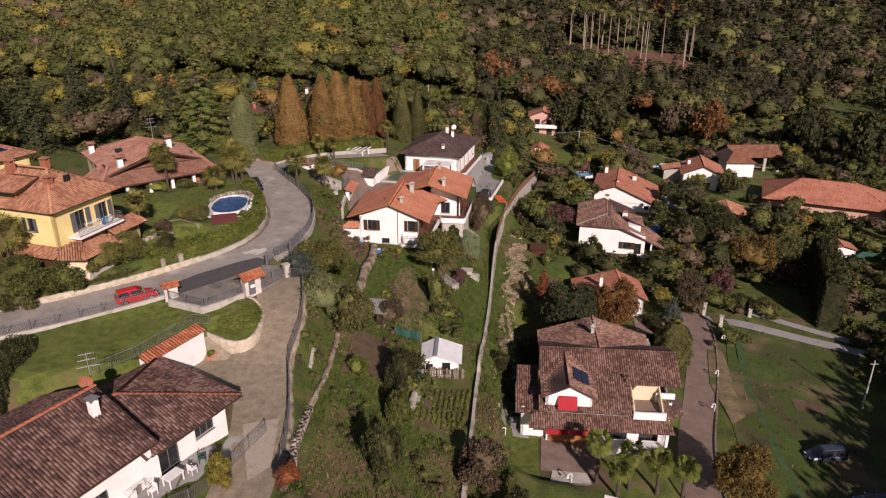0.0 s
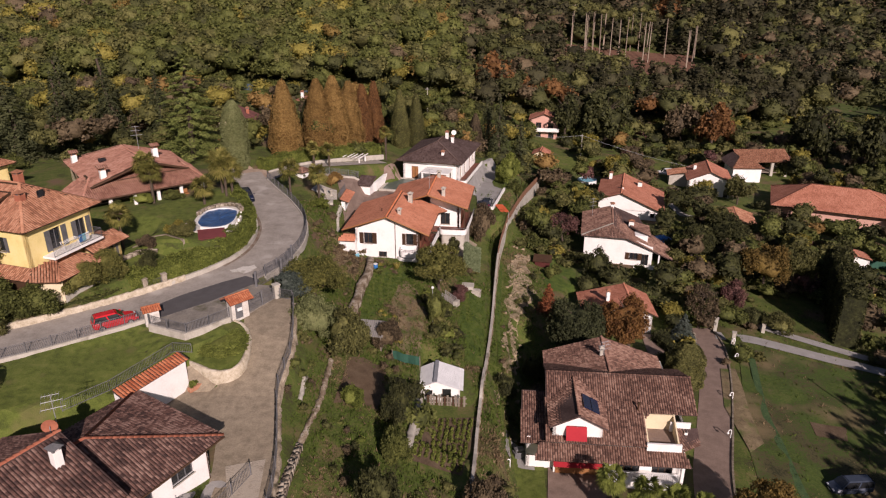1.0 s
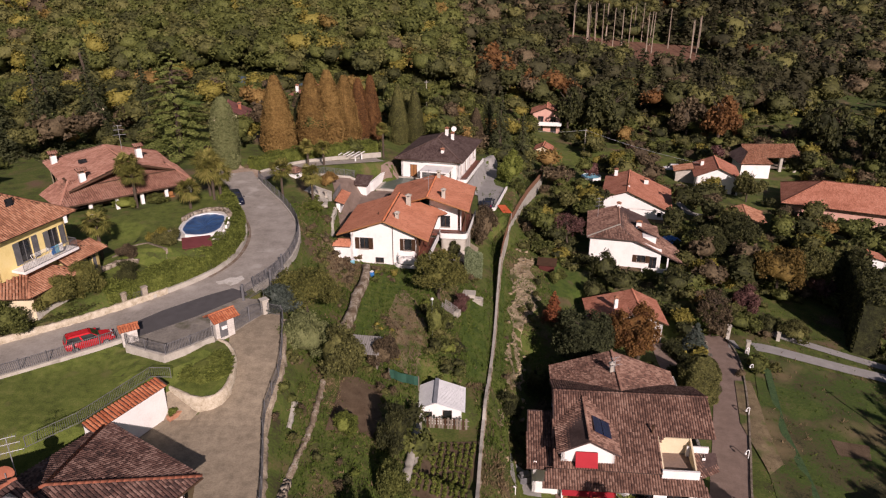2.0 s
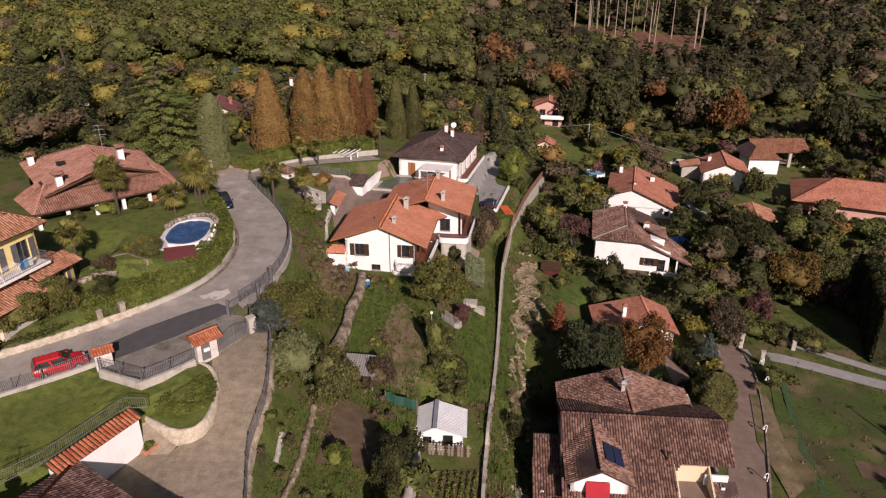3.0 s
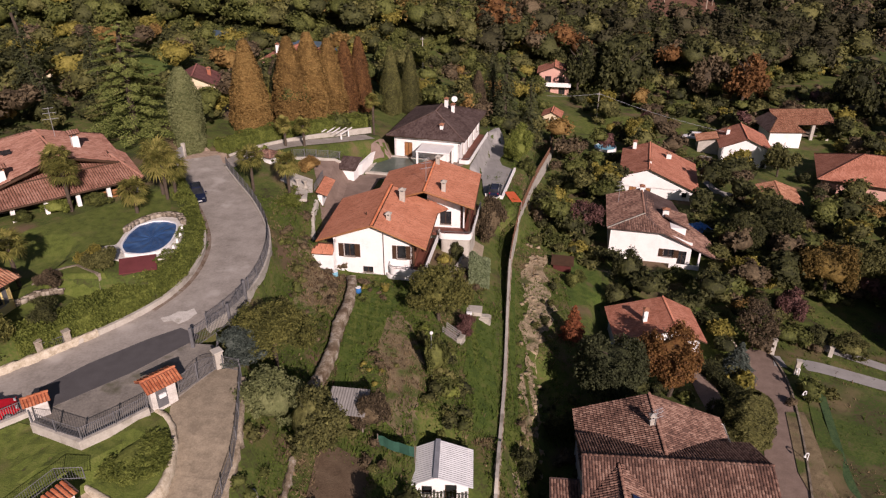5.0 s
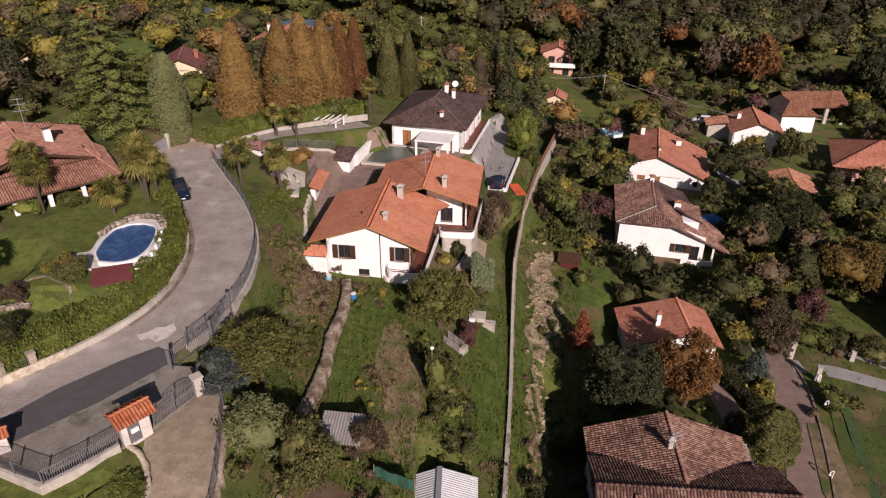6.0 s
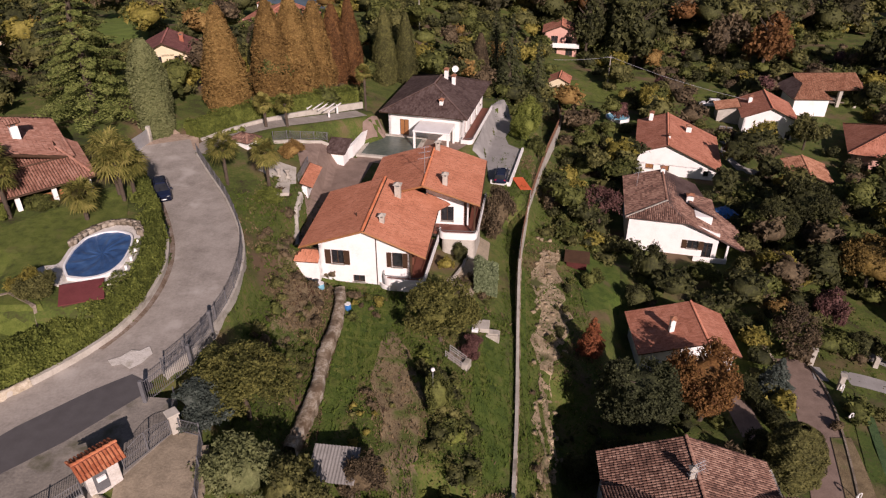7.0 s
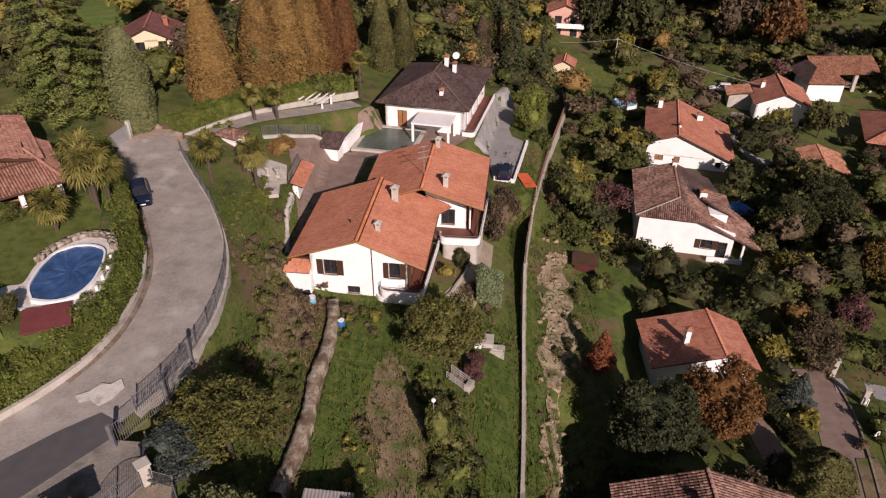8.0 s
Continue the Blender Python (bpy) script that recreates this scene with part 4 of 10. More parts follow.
def villa():
    h = empty("house", pose(-43.92, 84.45, 0, 0, 0, 40), "long villa under wide weathered terracotta roofs with a pillared porch", "house")
    L = 15.9
    # broad gable over the house, its ridge running back
    roof_slope(h, [(2.5, 18.4, 14.2), (1.75, 1.9, 14.4), (9.1, 2.5, 16.35), (9.2, 13.5, 16.3)], TILE_VILLA)
    roof_slope(h, [(15.2, 3.0, 14.2), (16.4, 15.0, 14.0), (9.2, 13.5, 16.3), (9.1, 2.5, 16.35)], TILE_VILLA)
    roof_slope(h, [(16.4, 15.0, 14.0), (2.5, 18.4, 14.2), (9.2, 13.5, 16.3)], TILE_VILLA)
    for a, b in (((9.1, 2.5, 16.4), (9.2, 13.5, 16.35)), ((2.5, 18.4, 14.25), (9.2, 13.5, 16.35)), ((16.4, 15.0, 14.05), (9.2, 13.5, 16.35)), ((0, 0, 13.2), (2.4, 4.6, 14.9)), ((L, 0, 13.2), (14.2, 4.6, 14.9))):
        ridge_line(h, a, b, TILE_VILLA)
    # porch roof along the front and round both ends
    roof_slope(h, [(0, 0, 13.2), (L, 0, 13.2), (14.2, 4.6, 14.9), (2.4, 4.6, 14.9)], TILE_VILLA)
    roof_slope(h, [(-0.5, 7.0, 13.2), (0, 0, 13.2), (2.4, 4.6, 14.9), (2.4, 7.0, 14.9)], TILE_VILLA)
    roof_slope(h, [(L, 0, 13.2), (L + 1.0, 9.0, 13.2), (14.8, 9.0, 14.4), (14.2, 4.6, 14.9)], TILE_VILLA)
    facade(h, (2.6, 4.5), (14.2, 4.5), 14.0, 14.7, (), WOOD, gable=(6.5, 16.1))
    for a, b in (((1.75, 1.85, 14.25), (9.1, 2.45, 16.2)), ((9.1, 2.45, 16.2), (15.2, 2.95, 14.05))):
        bm = bmesh.new()
        bar(bm, a, b, 0.12, 4)
        part("fascia", bm, WOOD, h)
    gutter(h, (2.2, 2.9, 14.42), (14.6, 2.9, 14.42))
    facade(h, (0.9, 3.6), (L - 1.0, 3.6), 10, 14.0, [(2, 11.6, 1.4, 1.4, "window"), (6, 11.4, 2.0, 2.1, "door"), (10, 11.6, 1.4, 1.4, "window")], REDPAVE)
    facade(h, (L - 1.0, 3.6), (L + 0.1, 14.4), 10, 13.9, (), CREAM)
    facade(h, (3.0, 17.6), (0.9, 3.6), 10, 13.9, (), CREAM)
    part("porch_floor", boxes((0.2, L - 0.2, 0.2, 3.6, 10.4, 11.12)), REDPAVE, h)
    for k in range(6):
        x = 0.5 + 2.97 * k
        part("column", soften(boxes((x - 0.2, x + 0.2, 0.5, 0.9, 10.8, 13.15)), 0.02), WHITE, h)
    part("beam", boxes((0.2, L - 0.2, 0.5, 0.84, 12.95, 13.14)), WOOD, h)
    for x, y, z0, z1 in ((3.7, 3.0, 14.8, 16.35), (3.3, 15.3, 14.3, 15.9), (11.75, 7.25, 15.0, 17.1)):
        c = chimney(h, x, y, z0, z1, 0.7, 0.7)
        roof_slope(c, [(x - 0.62, y - 0.62, z1 + 0.05), (x + 0.62, y - 0.62, z1 + 0.05), (x + 0.62, y, z1 + 0.3), (x - 0.62, y, z1 + 0.3)], TILE_VILLA, thick=0.06)
        roof_slope(c, [(x + 0.62, y + 0.62, z1 + 0.05), (x - 0.62, y + 0.62, z1 + 0.05), (x - 0.62, y, z1 + 0.3), (x + 0.62, y, z1 + 0.3)], TILE_VILLA, thick=0.06)
    part("skylight", boxes((4.9, 5.9, 9.2, 9.3, 15.6, 16.05)), GLASS, h)
    gutter(h, (0, -0.05, 13.1), (L, -0.05, 13.1))
    return h


def yellow_house():
    h = empty("house", pose(-38.0, 63.0, 0, 0, 0, 72), "yellow house with terracotta hip roofs, black shutters and a balcony", "house")
    hip_roof(h, 0, 9.5, 0, 14, 17.5, 2.9, TILE_TERRA)
    facade(h, (0.8, 0.9), (8.7, 0.9), 9.0, 17.4, [(2.7, 14.4, 1.3, 2.1, "shutters"), (5.9, 14.5, 1.2, 1.9, "shutters")], YELLOW, frame_mat=IRON)
    facade(h, (8.7, 0.9), (8.7, 13), 9.0, 17.4, (), YELLOW)
    facade(h, (8.7, 13), (0.8, 13), 9.0, 17.4, (), YELLOW)
    facade(h, (0.8, 13), (0.8, 0.9), 9.0, 17.4, [(3.0, 14.9, 0.9, 1.5, "shutters"), (8.5, 14.9, 0.9, 1.5, "shutters")], YELLOW, frame_mat=IRON)
    balc = part("balcony", soften(boxes((2.2, 8.4, -0.6, 0.9, 14.05, 14.28)), 0.02), WHITE, h)
    railing(balc, [(2.3, -0.5, 14.25), (8.3, -0.5, 14.25), (8.3, 0.85, 14.25)], 0.95, 0.16)
    # lower roofs round the foot of the house
    roof_slope(h, [(-0.6, 13.0, 12.9), (-0.6, 0.0, 12.9), (0.8, 0.9, 13.6), (0.8, 13.0, 13.6)], TILE_TERRA)
    roof_slope(h, [(-0.6, 0.0, 12.9), (1.2, -1.6, 12.35), (3.6, 0.9, 13.5), (0.8, 0.9, 13.6)], TILE_TERRA)
    roof_slope(h, [(1.2, -1.6, 12.35), (7.3, -1.6, 12.35), (5.4, 0.9, 13.5), (3.6, 0.9, 13.5)], TILE_TERRA)
    roof_slope(h, [(7.3, -1.6, 12.35), (7.3, 0.9, 12.5), (5.4, 0.9, 13.5)], TILE_TERRA)
    roof_slope(h, [(6.4, -0.9, 13.1), (11.6, -0.9, 13.1), (11.2, 0.9, 14.0), (6.4, 0.9, 14.0)], TILE_TERRA)
    roof_slope(h, [(11.6, -0.9, 13.1), (11.8, 4, 13.1), (8.7, 4, 14.2), (8.7, 0.9, 14.2)], TILE_TERRA)
    ridge_line(h, (1.2, -1.6, 12.35), (3.6, 0.9, 13.5), TILE_TERRA)
    ridge_line(h, (7.3, -1.6, 12.35), (5.4, 0.9, 13.5), TILE_TERRA)
    facade(h, (1.9, -1.15), (6.8, -1.15), 9.0, 12.3, [(1.45, 11.05, 0.85, 1.0, "window"), (2.45, 11.05, 0.85, 1.0, "window"), (3.45, 11.05, 0.85, 1.0, "window")], WOOD, frame_mat=PLASTIC)
    part("plinth", boxes((1.85, 6.85, -1.24, -1.16, 9.0, 10.6)), CONCRETE, h)
    facade(h, (0.1, 12.5), (0.1, 0.2), 9.0, 12.8, [(2.0, 11.2, 1.6, 1.0, "window"), (7.0, 11.2, 1.6, 1.0, "window")], WOOD, frame_mat=PLASTIC)
    facade(h, (0.1, 0.2), (1.9, -1.15), 9.0, 12.4, (), CREAM)
    facade(h, (6.8, -1.15), (6.8, 0.9), 9.0, 12.4, (), WOOD)
    facade(h, (8.7, 0.1), (11.1, 0.1), 9.0, 13.2, [(0.8, 11.0, 0.8, 1.8, "shutters")], YELLOW, frame_mat=IRON)
    facade(h, (11.1, 0.1), (11.1, 3.5), 9.0, 13.1, (), YELLOW)
    chimney(h, 3.2, 3.2, 18.3, 20.2, 0.7, 0.7, TILE_RIDGE)
    chimney(h, 6.5, 6.8, 18.8, 21.0, 0.7, 0.7, TILE_RIDGE)
    chimney(h, 3.8, 8.5, 19.0, 21.3, 0.7, 0.7, TILE_RIDGE)
    # roof windows and a flat dormer
    part("skylight", boxes((4.6, 5.4, 2.6, 2.66, 19.0, 19.9)), GLASS, h)
    d = part("dormer", soften(boxes((0.9, 3.3, 5.0, 8.5, 18.2, 19.1)), 0.02), TIMBER, h)
    roof_slope(d, [(0.4, 9.0, 19.05), (0.4, 4.6, 19.05), (3.6, 4.6, 19.9), (3.6, 9.0, 19.9)], TILE_TERRA)
    part("pane", boxes((0.86, 0.9, 5.3, 8.2, 18.4, 18.95)), GLASS, d)
    # things drying on the balcony are built apart
    return h


def solar_house():
    h = empty("house", pose(-60.5, 84.5, 0, 0, 0, 66), "house corner with a weathered tile roof carrying a solar panel", "house")
    hip_roof(h, 0, 10, 0, 12, 15.8, 2.4, TILE_TERRA)
    facade(h, (0.8, 0.8), (9.2, 0.8), 9, 15.7, (), YELLOW)
    facade(h, (9.2, 0.8), (9.2, 11), 9, 15.7, (), YELLOW)
    facade(h, (0.8, 11), (0.8, 0.8), 9, 15.7, (), YELLOW)
    bm = bmesh.new()
    slab(bm, [(2.8, 1.6, 16.72), (7.0, 1.6, 16.72), (6.2, 3.4, 17.44), (3.6, 3.4, 17.44)], 0.08)
    part("solar_panel", bm, SOLAR, h)
    return h


def brown_house():
    h = empty("house", pose(10.8, 67.2, 0, 0, 0, -5), "white house with brown tiled roofs, red awnings and a roof terrace", "house")

    def zz(y):
        return 0.45 + 0.435 * y

    roof_slope(h, [(-0.2, -7.5, zz(-7.5)), (9.6, -7.5, zz(-7.5)), (9.6, -4.7, zz(-4.7)), (10.3, -4.1, zz(-4.1)), (14.8, -4.1, zz(-4.1)), (14.9, 0, 0.45), (0, 0, 0.45)], TILE_TAN)
    roof_slope(h, [(14.9, 4.5, -1.5), (0, 4.5, -1.5), (0, 0, 0.45), (14.9, 0, 0.45)], TILE_TAN)
    ridge_line(h, (0, 0, 0.45), (14.9, 0, 0.45), TILE_TAN)
    # rear wing
    roof_slope(h, [(0.3, 8.6, -2.2), (0.3, 1.0, -2.2), (6.9, 0.6, 0.05), (6.9, 8.6, 0.05)], TILE_TAN)
    roof_slope(h, [(13.4, 1.0, -2.2), (13.4, 8.6, -2.2), (6.9, 8.6, 0.05), (6.9, 0.6, 0.05)], TILE_TAN)
    ridge_line(h, (6.9, 0.3, 0.1), (6.9, 8.6, 0.1), TILE_TAN)
    # lower side roof, front pent roof and the small piece beside the terrace
    roof_slope(h, [(-2.6, -6.9, -3.55), (0.0, -6.9, -3.55), (0.0, -0.5, -1.7), (-2.4, -0.5, -1.7)], TILE_TAN)
    roof_slope(h, [(-1.2, -8.9, -3.95), (13.6, -8.9, -3.95), (13.0, -7.2, -3.2), (-0.8, -7.2, -3.2)], TILE_TAN)
    roof_slope(h, [(12.6, -7.4, -3.5), (14.9, -6.2, -3.3), (14.9, -4.6, -2.5), (12.6, -4.6, -2.5)], TILE_TAN)
    # dormer with a gable
    roof_slope(h, [(0.1, -3.5, -1.05), (0.1, -7.4, -1.2), (2.9, -7.4, 0.25), (2.9, -0.7, 0.25)], TILE_TAN)
    roof_slope(h, [(5.7, -7.4, -1.2), (5.7, -3.5, -1.05), (2.9, -0.7, 0.25), (2.9, -7.4, 0.25)], TILE_TAN)
    ridge_line(h, (2.9, -7.4, 0.3), (2.9, -0.7, 0.3), TILE_TAN)
    facade(h, (0.5, -6.9), (5.3, -6.9), -3.4, -1.25, [(1.3, -2.9, 1.9, 1.6, "door")], gable=(2.4, 0.0))
    facade(h, (0.5, -3.8), (0.5, -6.9), -3.0, -1.2)
    facade(h, (5.3, -6.9), (5.3, -3.8), -3.0, -1.2)
    bm = bmesh.new()
    slab(bm, [(1.75, -7.75, -2.45), (3.75, -7.75, -2.45), (3.75, -6.92, -1.35), (1.75, -6.92, -1.35)], 0.04)
    part("awning", bm, RED, h, "red canvas awning over the dormer window")
    bm = bmesh.new()
    slab(bm, [(0.6, -9.0, -4.6), (5.4, -9.0, -4.6), (5.4, -8.0, -4.2), (0.6, -8.0, -4.2)], 0.04)
    part("awning", bm, RED, h, "long red canvas awning over the terrace door")
    # solar collectors
    bm = bmesh.new()
    for x0 in (3.45, 4.28):
        zp = 0.64 - (x0 - 2.9) * 0.518
        slab(bm, [(x0, -5.9, zp), (x0 + 0.76, -5.9, zp - 0.4), (x0 + 0.76, -3.7, zp - 0.4), (x0, -3.7, zp)], 0.08)
    part("solar_panel", bm, SOLAR, h, "pair of dark blue solar collectors")
    # roof terrace
    part("terrace_floor", boxes((9.7, 12.5, -7.2, -4.2, -3.25, -3.1)), REDPAVE, h)
    part("terrace_wall", boxes((9.62, 12.6, -4.2, -4.08, -3.2, -1.4)), CREAM, h)
    for x in (9.6, 12.5):
        bm = bmesh.new()
        box(bm, x, x + 0.14, -7.3, -4.1, -3.2, -3.0)
        for v in bm.verts:
            if v.co.z > -3.1:
                v.co.z = zz(v.co.y) + 0.02
        part("terrace_wall", bm, CREAM, h)
    part("parapet", soften(boxes((9.5, 12.8, -7.55, -7.3, -3.3, -2.45)), 0.02), WHITE, h)
    part("parapet", soften(boxes((12.2, 14.2, -4.7, -4.5, -3.0, -1.9)), 0.02), WHITE, h)
    facade(h, (0.8, -6.95), (13.2, -6.95), -8.5, -3.3, [(1.0, -6.9, 3.6, 2.3, "door"), (6.2, -6.9, 2.2, 2.2, "window"), (9.6, -6.9, 2.0, 2.2, "door")])
    facade(h, (13.8, -5.4), (13.8, 8.0), -9.5, -2.5)
    facade(h, (13.2, 8.0), (0.8, 8.0), -9.5, -2.3, (), None, gable=(6.3, -0.2))
    facade(h, (0.8, 8.0), (0.8, -6.9), -8.5, -2.3)
    facade(h, (-1.9, -0.8), (-1.9, -6.3), -8.5, -3.2)
    facade(h, (-1.9, -6.3), (0.8, -6.3), -8.5, -3.6)
    # front veranda: timber panel, white stair walls and rails
    part("timber_panel", boxes((1.0, 5.2, -7.05, -6.98, -6.9, -4.5)), TIMBER, h)
    stairs = part("veranda", soften(boxes((5.8, 13.0, -8.6, -7.0, -7.4, -6.2)), 0.03), WHITE, h)
    railing(stairs, [(5.9, -8.5, -6.2), (12.9, -8.5, -6.2), (12.9, -7.1, -6.2)], 1.0, 0.2, STEEL)
    part("post", soften(boxes((12.7, 13.0, -8.7, -8.4, -7.4, -3.9)), 0.02), WHITE, h)
    for x, y, z0 in ((0.6, -4.6, -1.9), (9.1, -3.9, -1.2)):
        bm = bmesh.new()
        bar(bm, (x, y, z0 - 0.2), (x, y, z0 + 0.75), 0.09, 8)
        bar(bm, (x, y, z0 + 0.7), (x, y, z0 + 0.9), 0.16, 8)
        part("flue_pipe", bm, WOOD, h)
    chimney(h, 6.4, 4.6, -1.0, 1.0, 0.36, 0.36, CONCRETE, CONCRETE)
    return h


def corner_house():
    h = empty("house", pose(-15.9, 45.1, 0, 0, 0, 61), "white house with mottled brown tile roofs and orange ridges", "house")
    ap = (-6.45, 5.3, 11.15)
    roof_slope(h, [(-8.6, 0, 8.85), (0.3, 0, 8.85), ap, (-8.6, 5.3, 11.15)], TILE_BROWN)
    roof_slope(h, [(0.3, 0, 8.85), (1.2, 10.4, 8.75), ap], TILE_BROWN)
    roof_slope(h, [(1.2, 10.4, 8.75), (-8.6, 10.6, 8.75), (-8.6, 5.3, 11.15), ap], TILE_BROWN)
    for c in ((0.3, 0, 8.87), (1.2, 10.4, 8.77), (-8.6, 5.3, 11.15)):
        ridge_line(h, c, ap, TILE_RIDGE)
    # higher wing
    roof_slope(h, [(-17.5, -0.4, 10.05), (-7.8, -0.4, 10.05), (-7.8, 5.4, 12.6), (-17.5, 5.4, 12.6)], TILE_BROWN)
    roof_slope(h, [(-7.8, 12.6, 9.4), (-17.5, 12.6, 9.4), (-17.5, 5.4, 12.6), (-7.8, 5.4, 12.6)], TILE_BROWN)
    ridge_line(h, (-17.5, 5.4, 12.62), (-7.8, 5.4, 12.62), TILE_RIDGE)
    facade(h, (-8.2, 0.0), (-8.2, 11.8), 8.6, 9.8, (), None, gable=(5.4, 12.35))
    facade(h, (-17, 0.9), (-0.6, 0.9), 4.5, 8.78, [(4.0, 6.1, 1.9, 1.9, "window"), (9.9, 6.05, 1.8, 2.2, "door"), (12.0 + 1.2, 6.9, 1.9, 1.3, "window")], frame_mat=IRON)
    facade(h, (-0.6, 0.9), (0.2, 9.6), 4.5, 8.7)
    facade(h, (0.2, 9.6), (-17, 11.6), 4.5, 8.7)
    facade(h, (-17, 11.6), (-17, 0.9), 4.5, 9.4, (), None, gable=(6.2, 12.1))
    gutter(h, (-17.5, -0.46, 9.96), (-8.0, -0.46, 9.96))
    gutter(h, (-7.8, -0.06, 8.76), (0.3, -0.06, 8.76))
    downpipe(h, -0.75, 0.8, 5.5, 9.0)
    chimney(h, -9.3, 3.6, 11.0, 13.2, 0.55, 0.55, WHITE, IRON)
    return h


def cottage(label, x, y, turn, w, d, z_eave, z_ridge, z_low, tile, wall=None, openings=(), over=0.6, hip=False, ridge=0.5, z_eave2=None):
    """A plain house with its ridge running back: x, y is the near corner of its eaves."""
    h = empty("house", pose(x, y, 0, 0, 0, turn), label, "house", "houses in the valley")
    e2 = z_eave if z_eave2 is None else z_eave2
    if hip:
        hip_roof(h, 0, w, 0, d, z_eave, z_ridge - z_eave, tile)
    else:
        gable_roof(h, 0, w, 0, d, w * ridge, z_ridge, z_eave, e2, tile)
    top = min(z_eave, e2) - 0.05
    peak = None if hip else (w * ridge - over, z_ridge - 0.3)
    facade(h, (over, over), (w - over, over), z_low, top, openings, wall, gable=peak)
    if not hip and max(z_eave, e2) - min(z_eave, e2) > 0.3:
        a, b = ((over, top), (over, z_eave - 0.1)) if z_eave > e2 else ((w - over, top), (w - over, e2 - 0.1))
        bm = bmesh.new()
        bm.faces.new([bm.verts.new((q[0], over - 0.002, q[1])) for q in (a, (w * ridge, z_ridge - 0.3), b)])
        part("wall", bm, wall or WHITE, h)
    facade(h, (w - over, over), (w - over, d - over), z_low, e2 - 0.05 + over * 0.2, (), wall)
    facade(h, (w - over, d - over), (over, d - over), z_low, top, (), wall, gable=None if hip else (w - w * ridge - over, z_ridge - 0.3))
    facade(h, (over, d - over), (over, over), z_low, z_eave - 0.05 + over * 0.2, (), wall)
    return h


def catslide_house():
    """The white house whose one roof slope runs far down, with a terrace cut into it."""
    h = empty("house", pose(24.0, 116.2, 0, 0, 0, -12), "white house with a long brown tile roof and cut-in terrace", "house", "houses in the valley")
    r = 6.2
    roof_slope(h, [(0, 13.0, -3.3), (0, 0, -3.2), (r - 0.9, 3.0, -1.75), (r - 0.9, 13.0, -1.75)], TILE_TAN)
    roof_slope(h, [(0, 0, -3.2), (8.0, -0.6, -3.0), (r - 0.9, 3.0, -1.75)], TILE_TAN)
    roof_slope(h, [(15.6, 0.2, -6.7), (15.6, 6.5, -6.7), (12.2, 8.5, -5.0), (10.2, 13.0, -3.6), (r - 0.9, 13.0, -1.75), (r - 0.9, 3.0, -1.75), (7.6, -0.4, -2.95)], TILE_TAN)
    ridge_line(h, (r - 0.9, 3.0, -1.7), (r - 0.9, 13.0, -1.7), TILE_TAN)
    ridge_line(h, (0, 0, -3.15), (r - 0.9, 3.0, -1.7), CONCRETE)
    facade(h, (0.6, 0.7), (12.2, 0.3), -10.0, -4.6, [(7.8, -7.2, 1.4, 1.3, "shutters"), (9.8, -8.2, 1.2, 2.2, "door")])
    bm = bmesh.new()
    bm.faces.new([bm.verts.new((x, y, z)) for x, y, z in ((0.6, 0.69, -4.6), (12.2, 0.29, -4.62), (7.9, 0.45, -3.15), (0.6, 0.69, -3.35))])
    part("wall", bm, WHITE, h)
    facade(h, (12.2, 0.3), (12.2, 9), -10.0, -5.2)
    facade(h, (9.8, 12.3), (0.6, 12.3), -10.0, -3.6)
    facade(h, (0.6, 12.3), (0.6, 0.7), -10.0, -3.4)
    part("dormer", soften(boxes((9.2, 11.4, 2.8, 5.2, -5.4, -3.55)), 0.02), WHITE, h)
    part("pane", boxes((10.0, 11.42, 3.2, 5.0, -4.6, -3.75)), GLASS, h)
    roof_slope(h, [(11.8, 2.6, -3.5), (11.8, 8.0, -3.5), (8.4, 8.0, -2.75), (8.4, 5.0, -2.75)], TILE_TAN)
    chimney(h, 8.6, 6.0, -3.3, -1.9, 0.9, 0.6)
    chimney(h, r - 0.9, 12.2, -2.2, -0.9, 0.6, 0.6)
    balc = part("balcony", soften(boxes((9.2, 13.4, -0.9, 0.3, -8.5, -8.3)), 0.02), WHITE, h)
    part("post", soften(boxes((13.1, 13.35, -0.8, -0.55, -8.3, -5.6)), 0.02), WHITE, balc)
    part("parapet", soften(boxes((9.2, 13.4, -0.95, -0.8, -8.3, -7.5)), 0.02), WHITE, balc)
    return h


